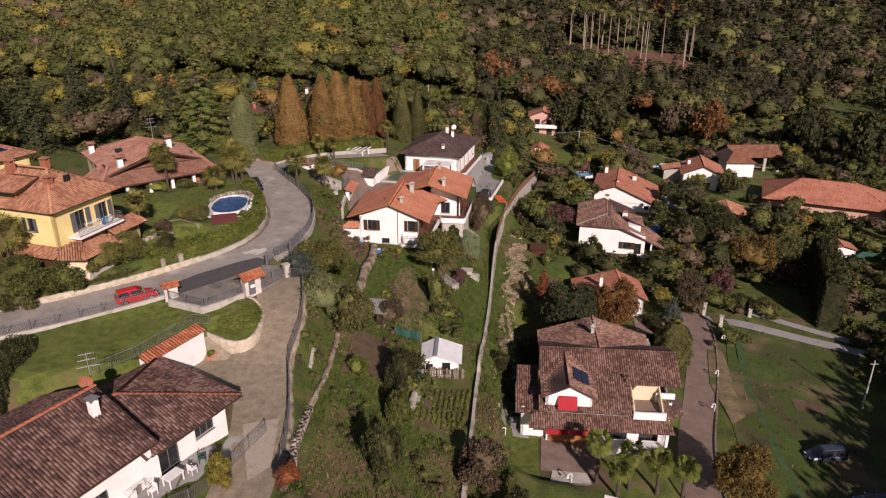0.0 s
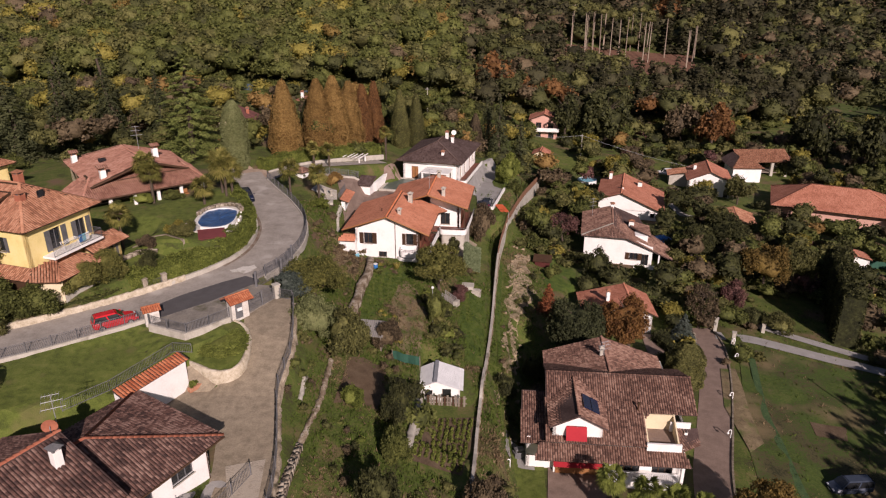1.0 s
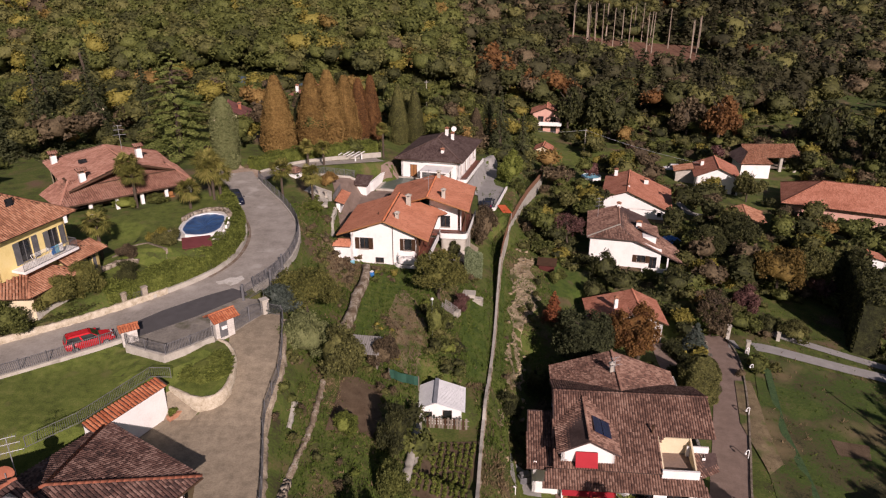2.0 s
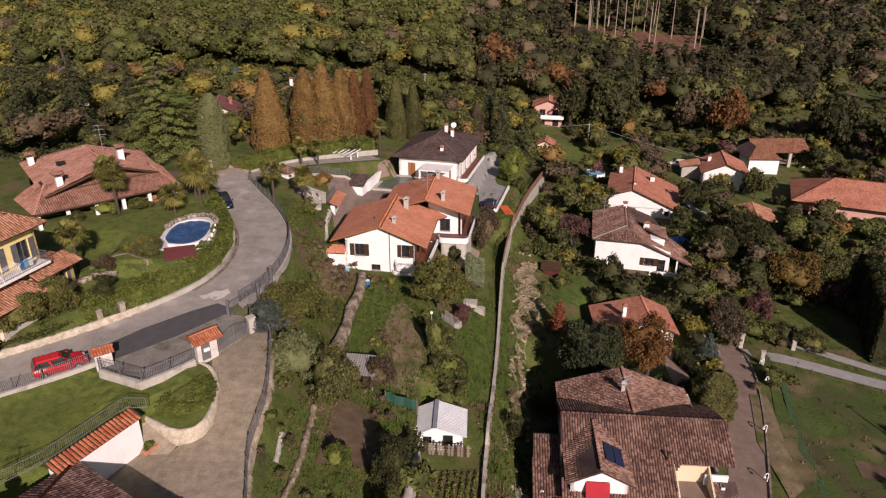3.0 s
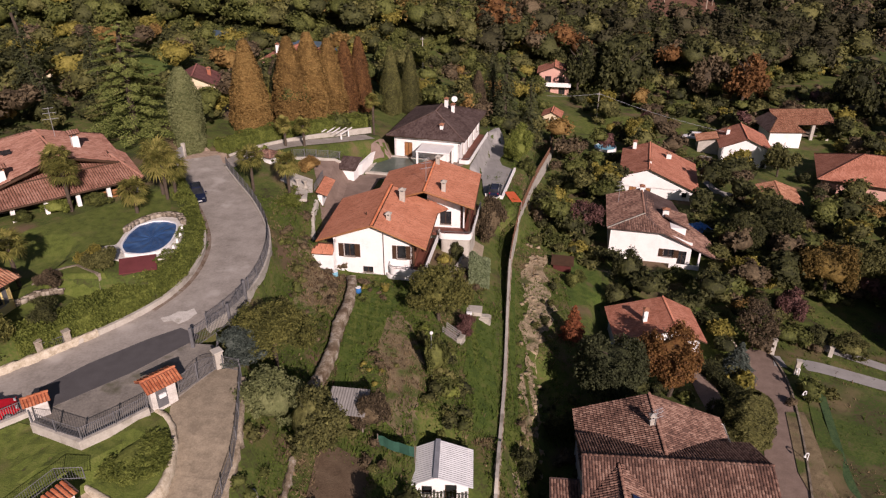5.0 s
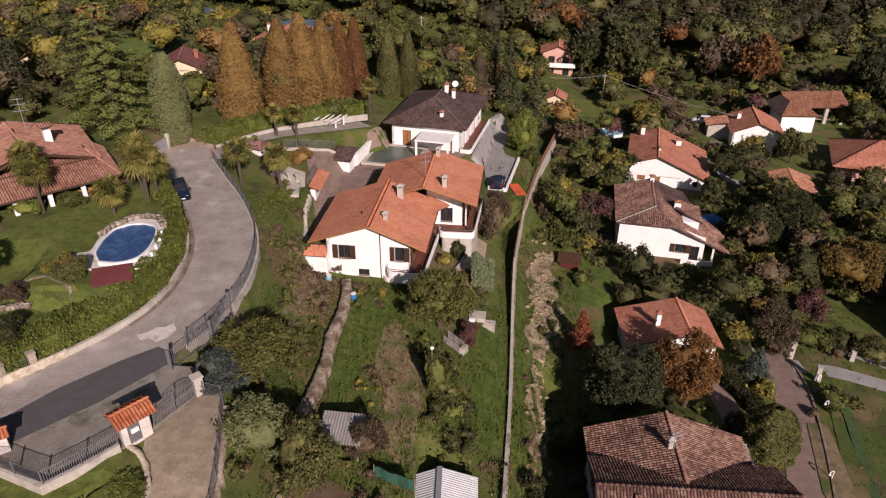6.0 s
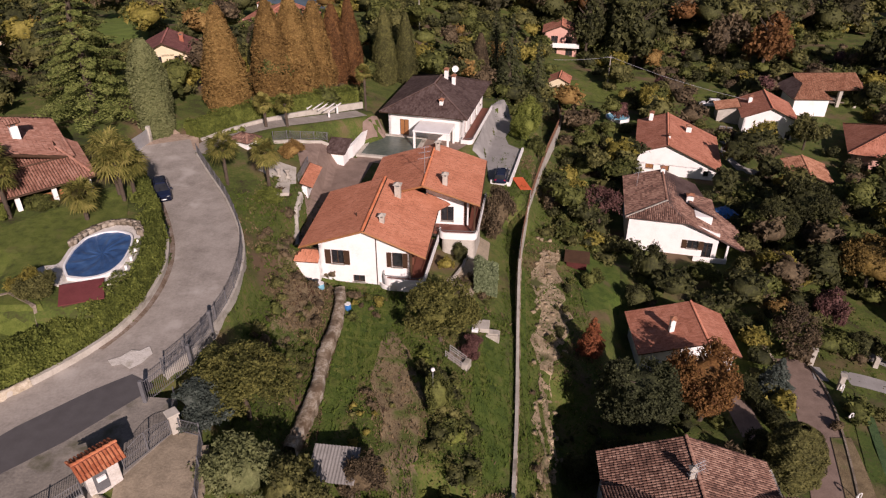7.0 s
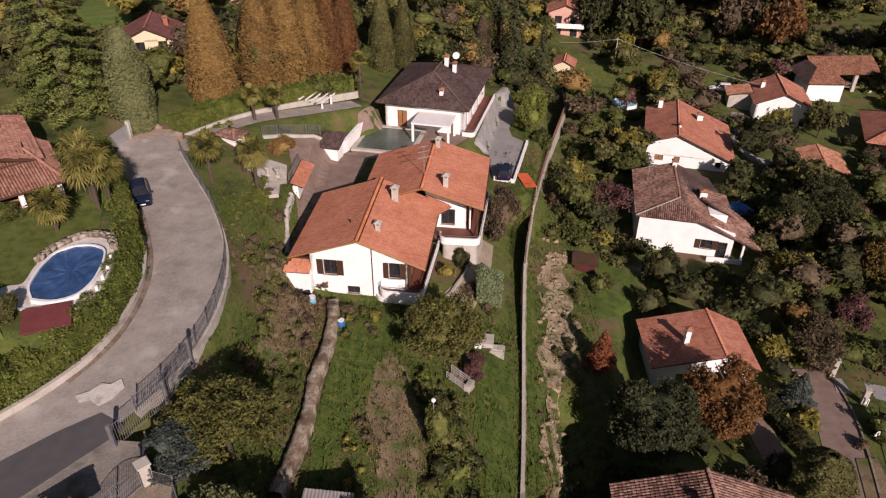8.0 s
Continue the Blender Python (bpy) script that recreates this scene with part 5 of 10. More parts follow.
def barn_block():
    """White block with an open timber barn under weathered tiles."""
    h = empty("house", pose(73.8, 174.6, 0, 0, 0, -2), "tall white house joined to an open barn with weathered tile roofs", "house", "houses in the valley")
    part("wall", boxes((0.2, 7.3, 0.2, 6.5, -14.5, -7.5)), WHITE, h)
    roof_slope(h, [(-0.4, -0.4, -7.5), (7.8, -0.4, -7.5), (5.6, 4.5, -5.6), (3.0, 4.5, -5.6)], TILE_TERRA)
    roof_slope(h, [(-0.4, 9.5, -7.5), (-0.4, -0.4, -7.5), (3.0, 4.5, -5.6), (3.0, 9.5, -5.6)], TILE_DARK)
    roof_slope(h, [(2.8, 4.5, -7.3), (16.4, 4.5, -7.0), (16.4, 10.0, -5.0), (3.0, 10.0, -5.0)], TILE_TERRA)
    roof_slope(h, [(16.4, 15, -7.0), (3, 15, -7.0), (3, 10, -5.0), (16.4, 10, -5.0)], TILE_TERRA)
    part("wall", boxes((7.6, 8.0, 5.2, 14.2, -14.5, -7.2)), WHITE, h)
    part("wall", boxes((3.6, 16.0, 13.9, 14.2, -14.5, -7.2)), OLDWOOD, h)
    for x in (12.0, 15.7):
        part("pillar", soften(boxes((x - 0.35, x + 0.35, 5.0, 5.7, -14.5, -7.2)), 0.03), CONCRETE, h)
    part("loft_floor", boxes((8.0, 16.0, 5.4, 14.0, -10.2, -10.0)), OLDWOOD, h)
    return h


main_house()
porch_hut()
rear_house()
villa()
yellow_house()
solar_house()
brown_house()
corner_house()
catslide_house()
h7 = cottage("small white house with a red tile gable roof among trees", 19.9, 92.0, -3, 10.6, 7.4, -6.0, -4.3, -10.5, TILE_RED, None, [(5.0, -8.6, 1.2, 1.1, "window"), (7.2, -8.6, 1.2, 1.1, "window"), (2.2, -9.3, 1.2, 2.1, "door")], ridge=0.66)
chimney(h7, 3.9, 2.9, -5.8, -3.3, 0.5, 0.5)
h9 = cottage("white house with a red tile gable roof and timber shutters", 31.9, 141.6, -16, 14.0, 15.5, -5.05, -3.3, -10.5, TILE_RED, None, [(1.4, -7.9, 1.3, 1.0, "closed"), (4.3, -8.0, 0.9, 1.0, "closed"), (10.6, -8.2, 0.8, 0.9, "window")], ridge=0.36, z_eave2=-7.0)
chimney(h9, 2.2, 13.5, -4.2, -2.6, 0.7, 0.7)
chimney(h9, 8.6, 10.5, -4.6, -3.4, 0.9, 0.7)
chimney(h9, 5.2, 3.6, -3.6, -2.7, 0.35, 0.35)
h10 = cottage("white and grey house with a red tile gable roof", 58.3, 163.2, -14, 10.5, 11.5, -7.3, -5.0, -14, TILE_RED, None, [(5.4, -10.4, 1.2, 1.3, "window"), (8.0, -11.2, 1.0, 1.6, "door")], ridge=0.5)
chimney(h10, 2.2, 7, -6.4, -5.0, 0.7, 0.7)
roof_slope(h10, [(-4.2, 9.5, -7.6), (-4.2, 4.5, -7.6), (0.4, 4.5, -6.6), (0.4, 9.5, -6.6)], TILE_TERRA)
part("wall", boxes((-3.7, 0.8, 5.0, 9.2, -14, -7.5)), CONCRETE, h10)
barn_block()
cottage("large low house under a broad red hip roof", 73.0, 150.5, -24, 27, 16, -9.2, -5.6, -15, TILE_RED, PINK, [(13, -13.2, 1.2, 1.4, "window"), (15.5, -13.6, 1.0, 2.0, "door")], hip=True, over=1.6)
cottage("open shed with a weathered red tile roof", 59.0, 143.7, -15, 8.0, 8.8, -11.1, -9.8, -16, TILE_TERRA, OLDWOOD, over=0.8)
cottage("little white outbuilding with a red tile roof", 74.0, 122.0, -12, 5.0, 4.0, -10.0, -9.4, -14, TILE_RED, over=0.3)
cottage("small cream outbuilding with a red tile roof by the meadow", 22.6, 177.0, -15, 4.6, 5.0, -4.7, -3.6, -9, TILE_RED, CREAM, over=0.3)
h16 = cottage("pink house with white balconies at the wood's edge", 25.0, 204, -10, 9, 8, -1.4, 0.4, -8, TILE_RED, PINK, [(1.5, -4.0, 1.6, 1.8, "window"), (5, -4.0, 1.6, 1.8, "window"), (1.5, -6.9, 1.6, 2.0, "door"), (5.2, -6.8, 1.6, 1.8, "window")])
part("balcony", soften(boxes((0.2, 8.8, -1.2, 0.6, -4.5, -4.25)), 0.02), WHITE, h16)
part("parapet", boxes((0.2, 8.8, -1.25, -1.15, -4.25, -3.4)), WHITE, h16)
h17 = cottage("cream house with a maroon tile roof behind the conifers", -44.5, 137.5, 12, 8.5, 9, 11.4, 13.4, 7, TILE_MAROON, CREAM, [(2, 10, 1.2, 1.6, "window"), (5, 10, 1.2, 1.6, "window")])
chimney(h17, 6.5, 5, 11.6, 13.6, 0.6, 0.6, TILE_RIDGE)
h18 = cottage("pale pink house with a tile roof behind the conifers", -37, 168, -8, 13, 10, 9.4, 11.4, 4, TILE_RED, PINK, [(2, 8, 1.4, 1.8, "window"), (6, 8, 1.4, 1.8, "window"), (10, 8, 1.4, 1.8, "window")])
chimney(h18, 3, 4, 10.0, 12.2, 0.6, 0.6)
cottage("far house with a dull tile roof among conifers", -69, 141, 20, 8, 8, 11.5, 13.2, 6, TILE_TERRA, CREAM)
antenna(-2.0, 103.6, 9.3, 2.8)
antenna(-42.1, 98.5, 16.8, 2.8)
antenna(-25.6, 42.6, 11.8, 2.4)
antenna(27.5, 124.5, -2.4, 3.2)
antenna(17.8, 71.0, -0.4, 2.2)
dish(-25.4, 41.5, 11.9, 200, TILE_RIDGE, "rust-red satellite dish on a roof bracket")
dish(2.2, 138.0, 9.2, 190, PLASTIC, "white satellite dish on the dark roof")


# ---------------------------------------------------------------- trees
def cards_at(rng, p, nrm, size, slim=1.0):
    """Small three-cornered leaf sprays at points p that face along nrm; returns verts and faces."""
    n = len(p)
    nrm = nrm / np.linalg.norm(nrm, axis=1)[:, None]
    a = np.cross(nrm, rng.normal(size=(n, 3)))
    a /= np.linalg.norm(a, axis=1)[:, None]
    b = np.cross(nrm, a)
    s = (size * rng.uniform(0.55, 1.4, n))[:, None]
    v = np.zeros((n, 3, 3))
    v[:, 0] = p - a * s * 0.75 * slim - b * s * rng.uniform(0.3, 0.6, (n, 1))
    v[:, 1] = p + a * s * 0.75 * slim - b * s * rng.uniform(0.2, 0.6, (n, 1))
    v[:, 2] = p + b * s * 0.95 + a * s * rng.uniform(-0.5, 0.5, (n, 1))
    return v.reshape(-1, 3), np.arange(n * 3).reshape(-1, 3)


def unit_dirs(rng, n):
    d = rng.normal(size=(n, 3))
    return d / np.linalg.norm(d, axis=1)[:, None]


def leaf_cards(rng, centres, radii, per, size, flat=0.0, loose=0.6):
    """Leaf sprays scattered round clump centres."""
    n = len(centres) * per
    c = np.repeat(centres, per, 0)
    r = np.repeat(radii, per)
    d = unit_dirs(rng, n)
    p = c + d * (r * rng.uniform(0.4, 1.15, n))[:, None] * np.array([1, 1, 1 - flat])
    return cards_at(rng, p, d + rng.normal(0, loose, (n, 3)) + np.array([0, 0, 0.35]), size)


def core(v, f, reach, seed, fine, lobes=None):
    """Adds a lumpy leafy heart behind the sprays, so that the crown is not hollow."""
    bm = bmesh.new()
    bmesh.ops.create_icosphere(bm, subdivisions=3 if fine else 2, radius=1.0)
    rng = np.random.default_rng(seed + 900)
    d = np.array([q.co[:] for q in bm.verts])
    swell = np.full(len(d), 0.72) if lobes is None else 0.66 + 0.34 * np.clip((np.max(d @ lobes.T, axis=1) - 0.72) / 0.28, 0, 1)
    c = d * (swell * rng.uniform(0.9, 1.08, len(d)))[:, None] * np.array([0.92, 0.92, 0.78]) * reach + np.array([0, 0, 1.0])
    g = np.array([[q.index for q in p.verts] for p in bm.faces]) + len(v)
    bm.free()
    return np.concatenate([v, c]), np.concatenate([f, g])


def broad_crown(seed, clumps=150, per=70, size=0.052, lobes=15, open_up=0.0):
    """A crown of unit radius and height 1.6, its base at z = 0.45: lobes of small clumps round a heart."""
    rng = np.random.default_rng(seed)
    d = unit_dirs(rng, lobes)
    d[:, 2] = np.abs(d[:, 2]) * 1.15 - 0.42
    d /= np.linalg.norm(d, axis=1)[:, None]
    lobe_r = rng.uniform(0.26, 0.44, lobes)
    lobe_c = d * (rng.uniform(0.88, 1.06, lobes) - lobe_r)[:, None]
    which = rng.choice(lobes, clumps, p=lobe_r ** 2 / (lobe_r ** 2).sum())
    e = unit_dirs(rng, clumps) + d[which] * 0.75
    e /= np.linalg.norm(e, axis=1)[:, None]
    c = lobe_c[which] + e * (lobe_r[which] * rng.uniform(0.7 - open_up, 1.08, clumps))[:, None]
    c = c * np.array([0.92, 0.92, 0.78]) + np.array([0, 0, 1.0])
    small = 0.20 * (150 / max(clumps, 20)) ** 0.38
    v, f = leaf_cards(rng, c, rng.uniform(0.55, 1.15, clumps) * small, per, size)
    return core(v, f, (0.86 if clumps < 60 else 0.66) - open_up, seed, clumps > 60, d)


def bough_crown(seed, tiers=18, arms=9, per=60, droop=0.2, size=0.013, wide=0.40, low=0.06, fan=0.24, power=0.85, even=0.6):
    """A conifer of height 1: whorls of flat boughs, each a fan of needle sprays along a drooping branch."""
    rng = np.random.default_rng(seed)
    ps, ns = [], []
    for k in range(tiers):
        t = (k + 0.5) / tiers
        n = max(4, int(arms * (1 - 0.55 * t)))
        for i in range(n):
            ang = 2 * math.pi * (i + rng.uniform(-0.35, 0.35)) / n + 1.7 * k
            z0 = low + (1 - low) * (t + rng.uniform(-0.22, 0.22) / tiers)
            arm = (wide * (1 - t) ** power + 0.012) * rng.uniform(even, 1.1)
            m = max(6, int(per * (0.25 + 0.75 * arm / wide)))
            q = np.sqrt(rng.uniform(0.04, 1, m))
            side = rng.normal(0, 0.45, m) * fan * arm * np.minimum(1.0, 1.9 * (1.08 - q) + 0.25)
            z = z0 + 0.10 * arm * q - droop * arm * q ** 2 - np.abs(side) * 0.25 + rng.normal(0, 0.0045, m)
            ps.append(np.column_stack([arm * q * math.cos(ang) - side * math.sin(ang), arm * q * math.sin(ang) + side * math.cos(ang), z]))
            ns.append(np.column_stack([np.full(m, 0.5 * math.cos(ang)), np.full(m, 0.5 * math.sin(ang)), np.full(m, 1.0)]) + rng.normal(0, 0.28, (m, 3)))
    return cards_at(rng, np.concatenate(ps), np.concatenate(ns), size)


def cedar_crown(seed, boughs=112, per=360, wide=0.42):
    """A cedar of height 1: long separate boughs, each a level spray of side twigs with hanging fringes."""
    rng = np.random.default_rng(seed)
    ps, ns = [], []
    for k in range(boughs):
        t = (k + 0.5) / boughs
        z0 = 0.07 + 0.92 * t ** 1.15
        arm = (wide * (1 - t) ** 0.72 + 0.02) * rng.uniform(0.72, 1.12)
        ang = 2.399963 * k + rng.uniform(-0.25, 0.25)
        m = max(14, int(per * (0.2 + 0.8 * arm / wide)))
        q = rng.uniform(0.22, 1.0, m) ** 0.8
        twig = np.round(q * 14) / 14
        out = rng.uniform(0, 1, m)
        side = np.where(rng.random(m) < 0.5, -1.0, 1.0) * out * arm * (0.30 * (1.06 - twig) ** 0.6)
        along = arm * np.minimum(twig + 0.30 * np.abs(side) / max(arm, 1e-3), 1.04) + rng.normal(0, 0.004, m)
        z = z0 + 0.16 * arm * twig - 0.20 * arm * twig ** 2 - 0.10 * np.abs(side) - rng.gamma(1.2, 0.0026, m)
        ps.append(np.column_stack([along * math.cos(ang) - side * math.sin(ang), along * math.sin(ang) + side * math.cos(ang), z]))
        ns.append(np.column_stack([np.full(m, 0.35 * math.cos(ang)), np.full(m, 0.35 * math.sin(ang)), np.ones(m)]) + rng.normal(0, 0.3, (m, 3)))
    return cards_at(rng, np.concatenate(ps), np.concatenate(ns), 0.0092, 0.75)


def column_crown(seed, count=15000, wide=0.16, size=0.011, point=0.55):
    """A dense narrow column of height 1 with shallow upright flutes and a feathered skin."""
    rng = np.random.default_rng(seed)
    z = rng.uniform(0.0, 1.0, count)
    ang = rng.uniform(0, 2 * math.pi, count)
    flute = 1 + 0.07 * np.sin(5 * ang + 4 * z + seed) + 0.05 * np.sin(9 * ang - 11 * z + seed) + 0.05 * np.sin(23 * z + 2 * ang)
    r = wide * np.minimum(1, (1.03 - z) / point) ** 0.62 * np.minimum(1, 0.84 + z * 1.2) * flute
    r = r * np.where(rng.random(count) < 0.3, rng.uniform(0.72, 0.95, count), rng.uniform(0.93, 1.05, count))
    p = np.column_stack([r * np.cos(ang), r * np.sin(ang), z * 0.975 + 0.01])
    p[:, 2] += (rng.random(count) < 0.04) * rng.uniform(0, 0.02, count)
    nrm = np.column_stack([np.cos(ang), np.sin(ang), np.full(count, 0.45)]) + rng.normal(0, 0.5, (count, 3))
    v, f = cards_at(rng, p, nrm, size)
    # a slim heart, so that no light shines through
    k, rings = 9, [(0.0, 0.7), (0.3, 0.82), (0.55, 0.7), (0.8, 0.42), (0.97, 0.05)]
    c = np.array([(wide * q * math.cos(2 * math.pi * i / k), wide * q * math.sin(2 * math.pi * i / k), h) for h, q in rings for i in range(k)])
    g = []
    for a in range(len(rings) - 1):
        for i in range(k):
            i2 = (i + 1) % k
            g += [(a * k + i, a * k + i2, a * k + k + i2), (a * k + i, a * k + k + i2, a * k + k + i)]
    return np.concatenate([v, c]), np.concatenate([f, np.array(g) + len(v)])


def trunk_mesh(height, r0, r1, limbs, seed, reach=0.6, first=0.45):
    """A tapered trunk with limbs."""
    rng = np.random.default_rng(seed)
    bm = bmesh.new()
    p = Vector((0, 0, -0.3))
    n = 4
    for k in range(n):
        q = Vector((rng.normal(0, 0.02) * height, rng.normal(0, 0.02) * height, height * (k + 1) / n))
        bar(bm, p, q, r0 + (r1 - r0) * k / n, 7, r0 + (r1 - r0) * (k + 1) / n)
        p = q
    for k in range(limbs):
        z = height * rng.uniform(first, 0.95)
        a = rng.uniform(0, 6.28)
        s = Vector((0, 0, z))
        e = s + Vector((math.cos(a) * reach * rng.uniform(0.6, 1), math.sin(a) * reach * rng.uniform(0.6, 1), reach * rng.uniform(0.3, 0.9)))
        bar(bm, s, e, r1 * 0.9, 5, r1 * 0.3)
    return bm


_crowns = {}


def crown_data(kind, variant):
    key = (kind, variant)
    if key not in _crowns:
        s = 11 * variant + 3
        _crowns[key] = {"broad": lambda: broad_crown(s, 520, 26, 0.034, 20), "bush": lambda: broad_crown(s + 100, 330, 22, 0.045, 13),
                        "maple": lambda: bough_crown(s, 15, 9, 90, 0.1, 0.026, 0.36, 0.16, 0.5, 0.8, 0.7),
                        "spruce": lambda: bough_crown(s, 24, 11, 60, 0.42, 0.014, 0.30, 0.03, 0.34, 0.9, 0.75),
                        "cedar": lambda: cedar_crown(s),
                        "column": lambda: column_crown(s, 19000, 0.16, 0.0092, 0.72), "cypress": lambda: column_crown(s, 19000, 0.13, 0.0092, 0.35),
                        "pine": lambda: broad_crown(s + 50, 620, 24, 0.030, 26, 0.08), "half_bare": lambda: broad_crown(s + 60, 260, 14, 0.040, 18, 0.5),
                        "shade": lambda: broad_crown(s + 70, 150, 14, 0.085)}[kind]()
    return _crowns[key]


_tree_meshes = {}


def tree(x, y, kind, height, radius, leaves, label, category="tree", z=None, group="", variant=None):
    """One tree: trunk and crown. radius: of the crown."""
    variant = int(abs(x * 7.3 + y * 3.1)) % 4 if variant is None else variant
    z = float(ground(np.array([x]), np.array([y]))[0]) if z is None else z
    name = {"broad": "tree", "bush": "shrub", "maple": "tree", "spruce": "conifer", "cedar": "conifer", "column": "conifer", "cypress": "conifer", "pine": "pine_tree", "shade": "tree", "half_bare": "tree"}[kind]
    ob = empty(name, pose(x, y, z, 0, 0, (x * 37 + y * 91) % 360), label, category, group)
    key = (kind, variant, leaves.name)
    if key not in _tree_meshes:
        v, f = crown_data(kind, variant)
        m = mesh_of("crown", v, f)
        m.materials.append(leaves)
        _tree_meshes[key] = m
    c = new("crown", _tree_meshes[key])
    c.parent = ob
    if kind in ("broad", "bush", "pine", "shade", "half_bare"):
        low = {"broad": 0.2, "bush": -0.05, "pine": 0.3, "shade": 0.1, "half_bare": 0.15}[kind]
        sz = height * (1 - low) / 1.5
        c.scale = (radius, radius, sz)
        c.location = (0, 0, height - 1.78 * sz)
    else:
        c.scale = (radius / {"spruce": 0.30, "maple": 0.36, "cedar": 0.40, "column": 0.16, "cypress": 0.13}[kind],) * 2 + (height,)
    if kind != "bush":
        tk = ("trunk", kind, variant)
        if tk not in _tree_meshes:
            bm = trunk_mesh(1.0, 0.032, 0.012, {"broad": 7, "pine": 7, "shade": 7, "half_bare": 22}.get(kind, 0), variant, 0.3)
            m = bpy.data.meshes.new("trunk")
            bm.to_mesh(m)
            bm.free()
            m.materials.append(BARK)
            _tree_meshes[tk] = m
        t = new("trunk", _tree_meshes[tk])
        t.parent = ob
        t.scale = (height, height, height * (0.8 if kind in ("broad", "pine", "half_bare") else 0.9))
    return ob


def wood(name, spots, kinds, label, seed, fine=False):
    """A stretch of wood as one mesh: spots x, y, height, radius and a material slot each."""
    rng = np.random.default_rng(seed)
    if fine:
        forms = {"b": [broad_crown(300 + k, 56, 8, 0.132, 11) for k in range(6)], "s": [broad_crown(390 + k, 30, 6, 0.16, 8) for k in range(4)]}
    else:
        forms = {"b": [broad_crown(300 + k, 46, 6, 0.13, 11) for k in range(6)], "m": [broad_crown(340 + k, 20, 5, 0.17, 9) for k in range(5)], "f": [broad_crown(360 + k, 7, 4, 0.22, 8) for k in range(5)],
                 "c": [bough_crown(320 + k, 10, 7, 9, 0.3, 0.06, 0.28, 0.06, 0.5) for k in range(3)], "d": [bough_crown(380 + k, 8, 6, 6, 0.3, 0.085, 0.28, 0.06, 0.5) for k in range(3)]}
    vs, fs, ms, n0 = [], [], [], 0
    slots = {m.name: i for i, m in enumerate(kinds)}
    for x, y, z, hgt, rad, form, mat in spots:
        v, f = forms[form][rng.integers(len(forms[form]))]
        a = rng.uniform(0, 6.28)
        c, s = math.cos(a), math.sin(a)
        sx, sz, lift = (rad, rad * 0.92, hgt - 1.6 * rad * 0.92) if form in "bmfs" else (rad / 0.28, hgt, 0)
        w = np.stack([x + (v[:, 0] * c - v[:, 1] * s) * sx, y + (v[:, 0] * s + v[:, 1] * c) * sx, z + v[:, 2] * sz + lift], 1)
        vs.append(w)
        fs.append(f + n0)
        ms.append(np.full(len(f), slots[mat.name]))
        n0 += len(w)
    mesh = mesh_of(name, np.concatenate(vs), np.concatenate(fs))
    for m in kinds:
        mesh.materials.append(m)
    mesh.polygons.foreach_set("material_index", np.concatenate(ms).astype(np.int32))
    ob = new(name, mesh)
    return tagged(ob, label, "forest", "", "stuff")


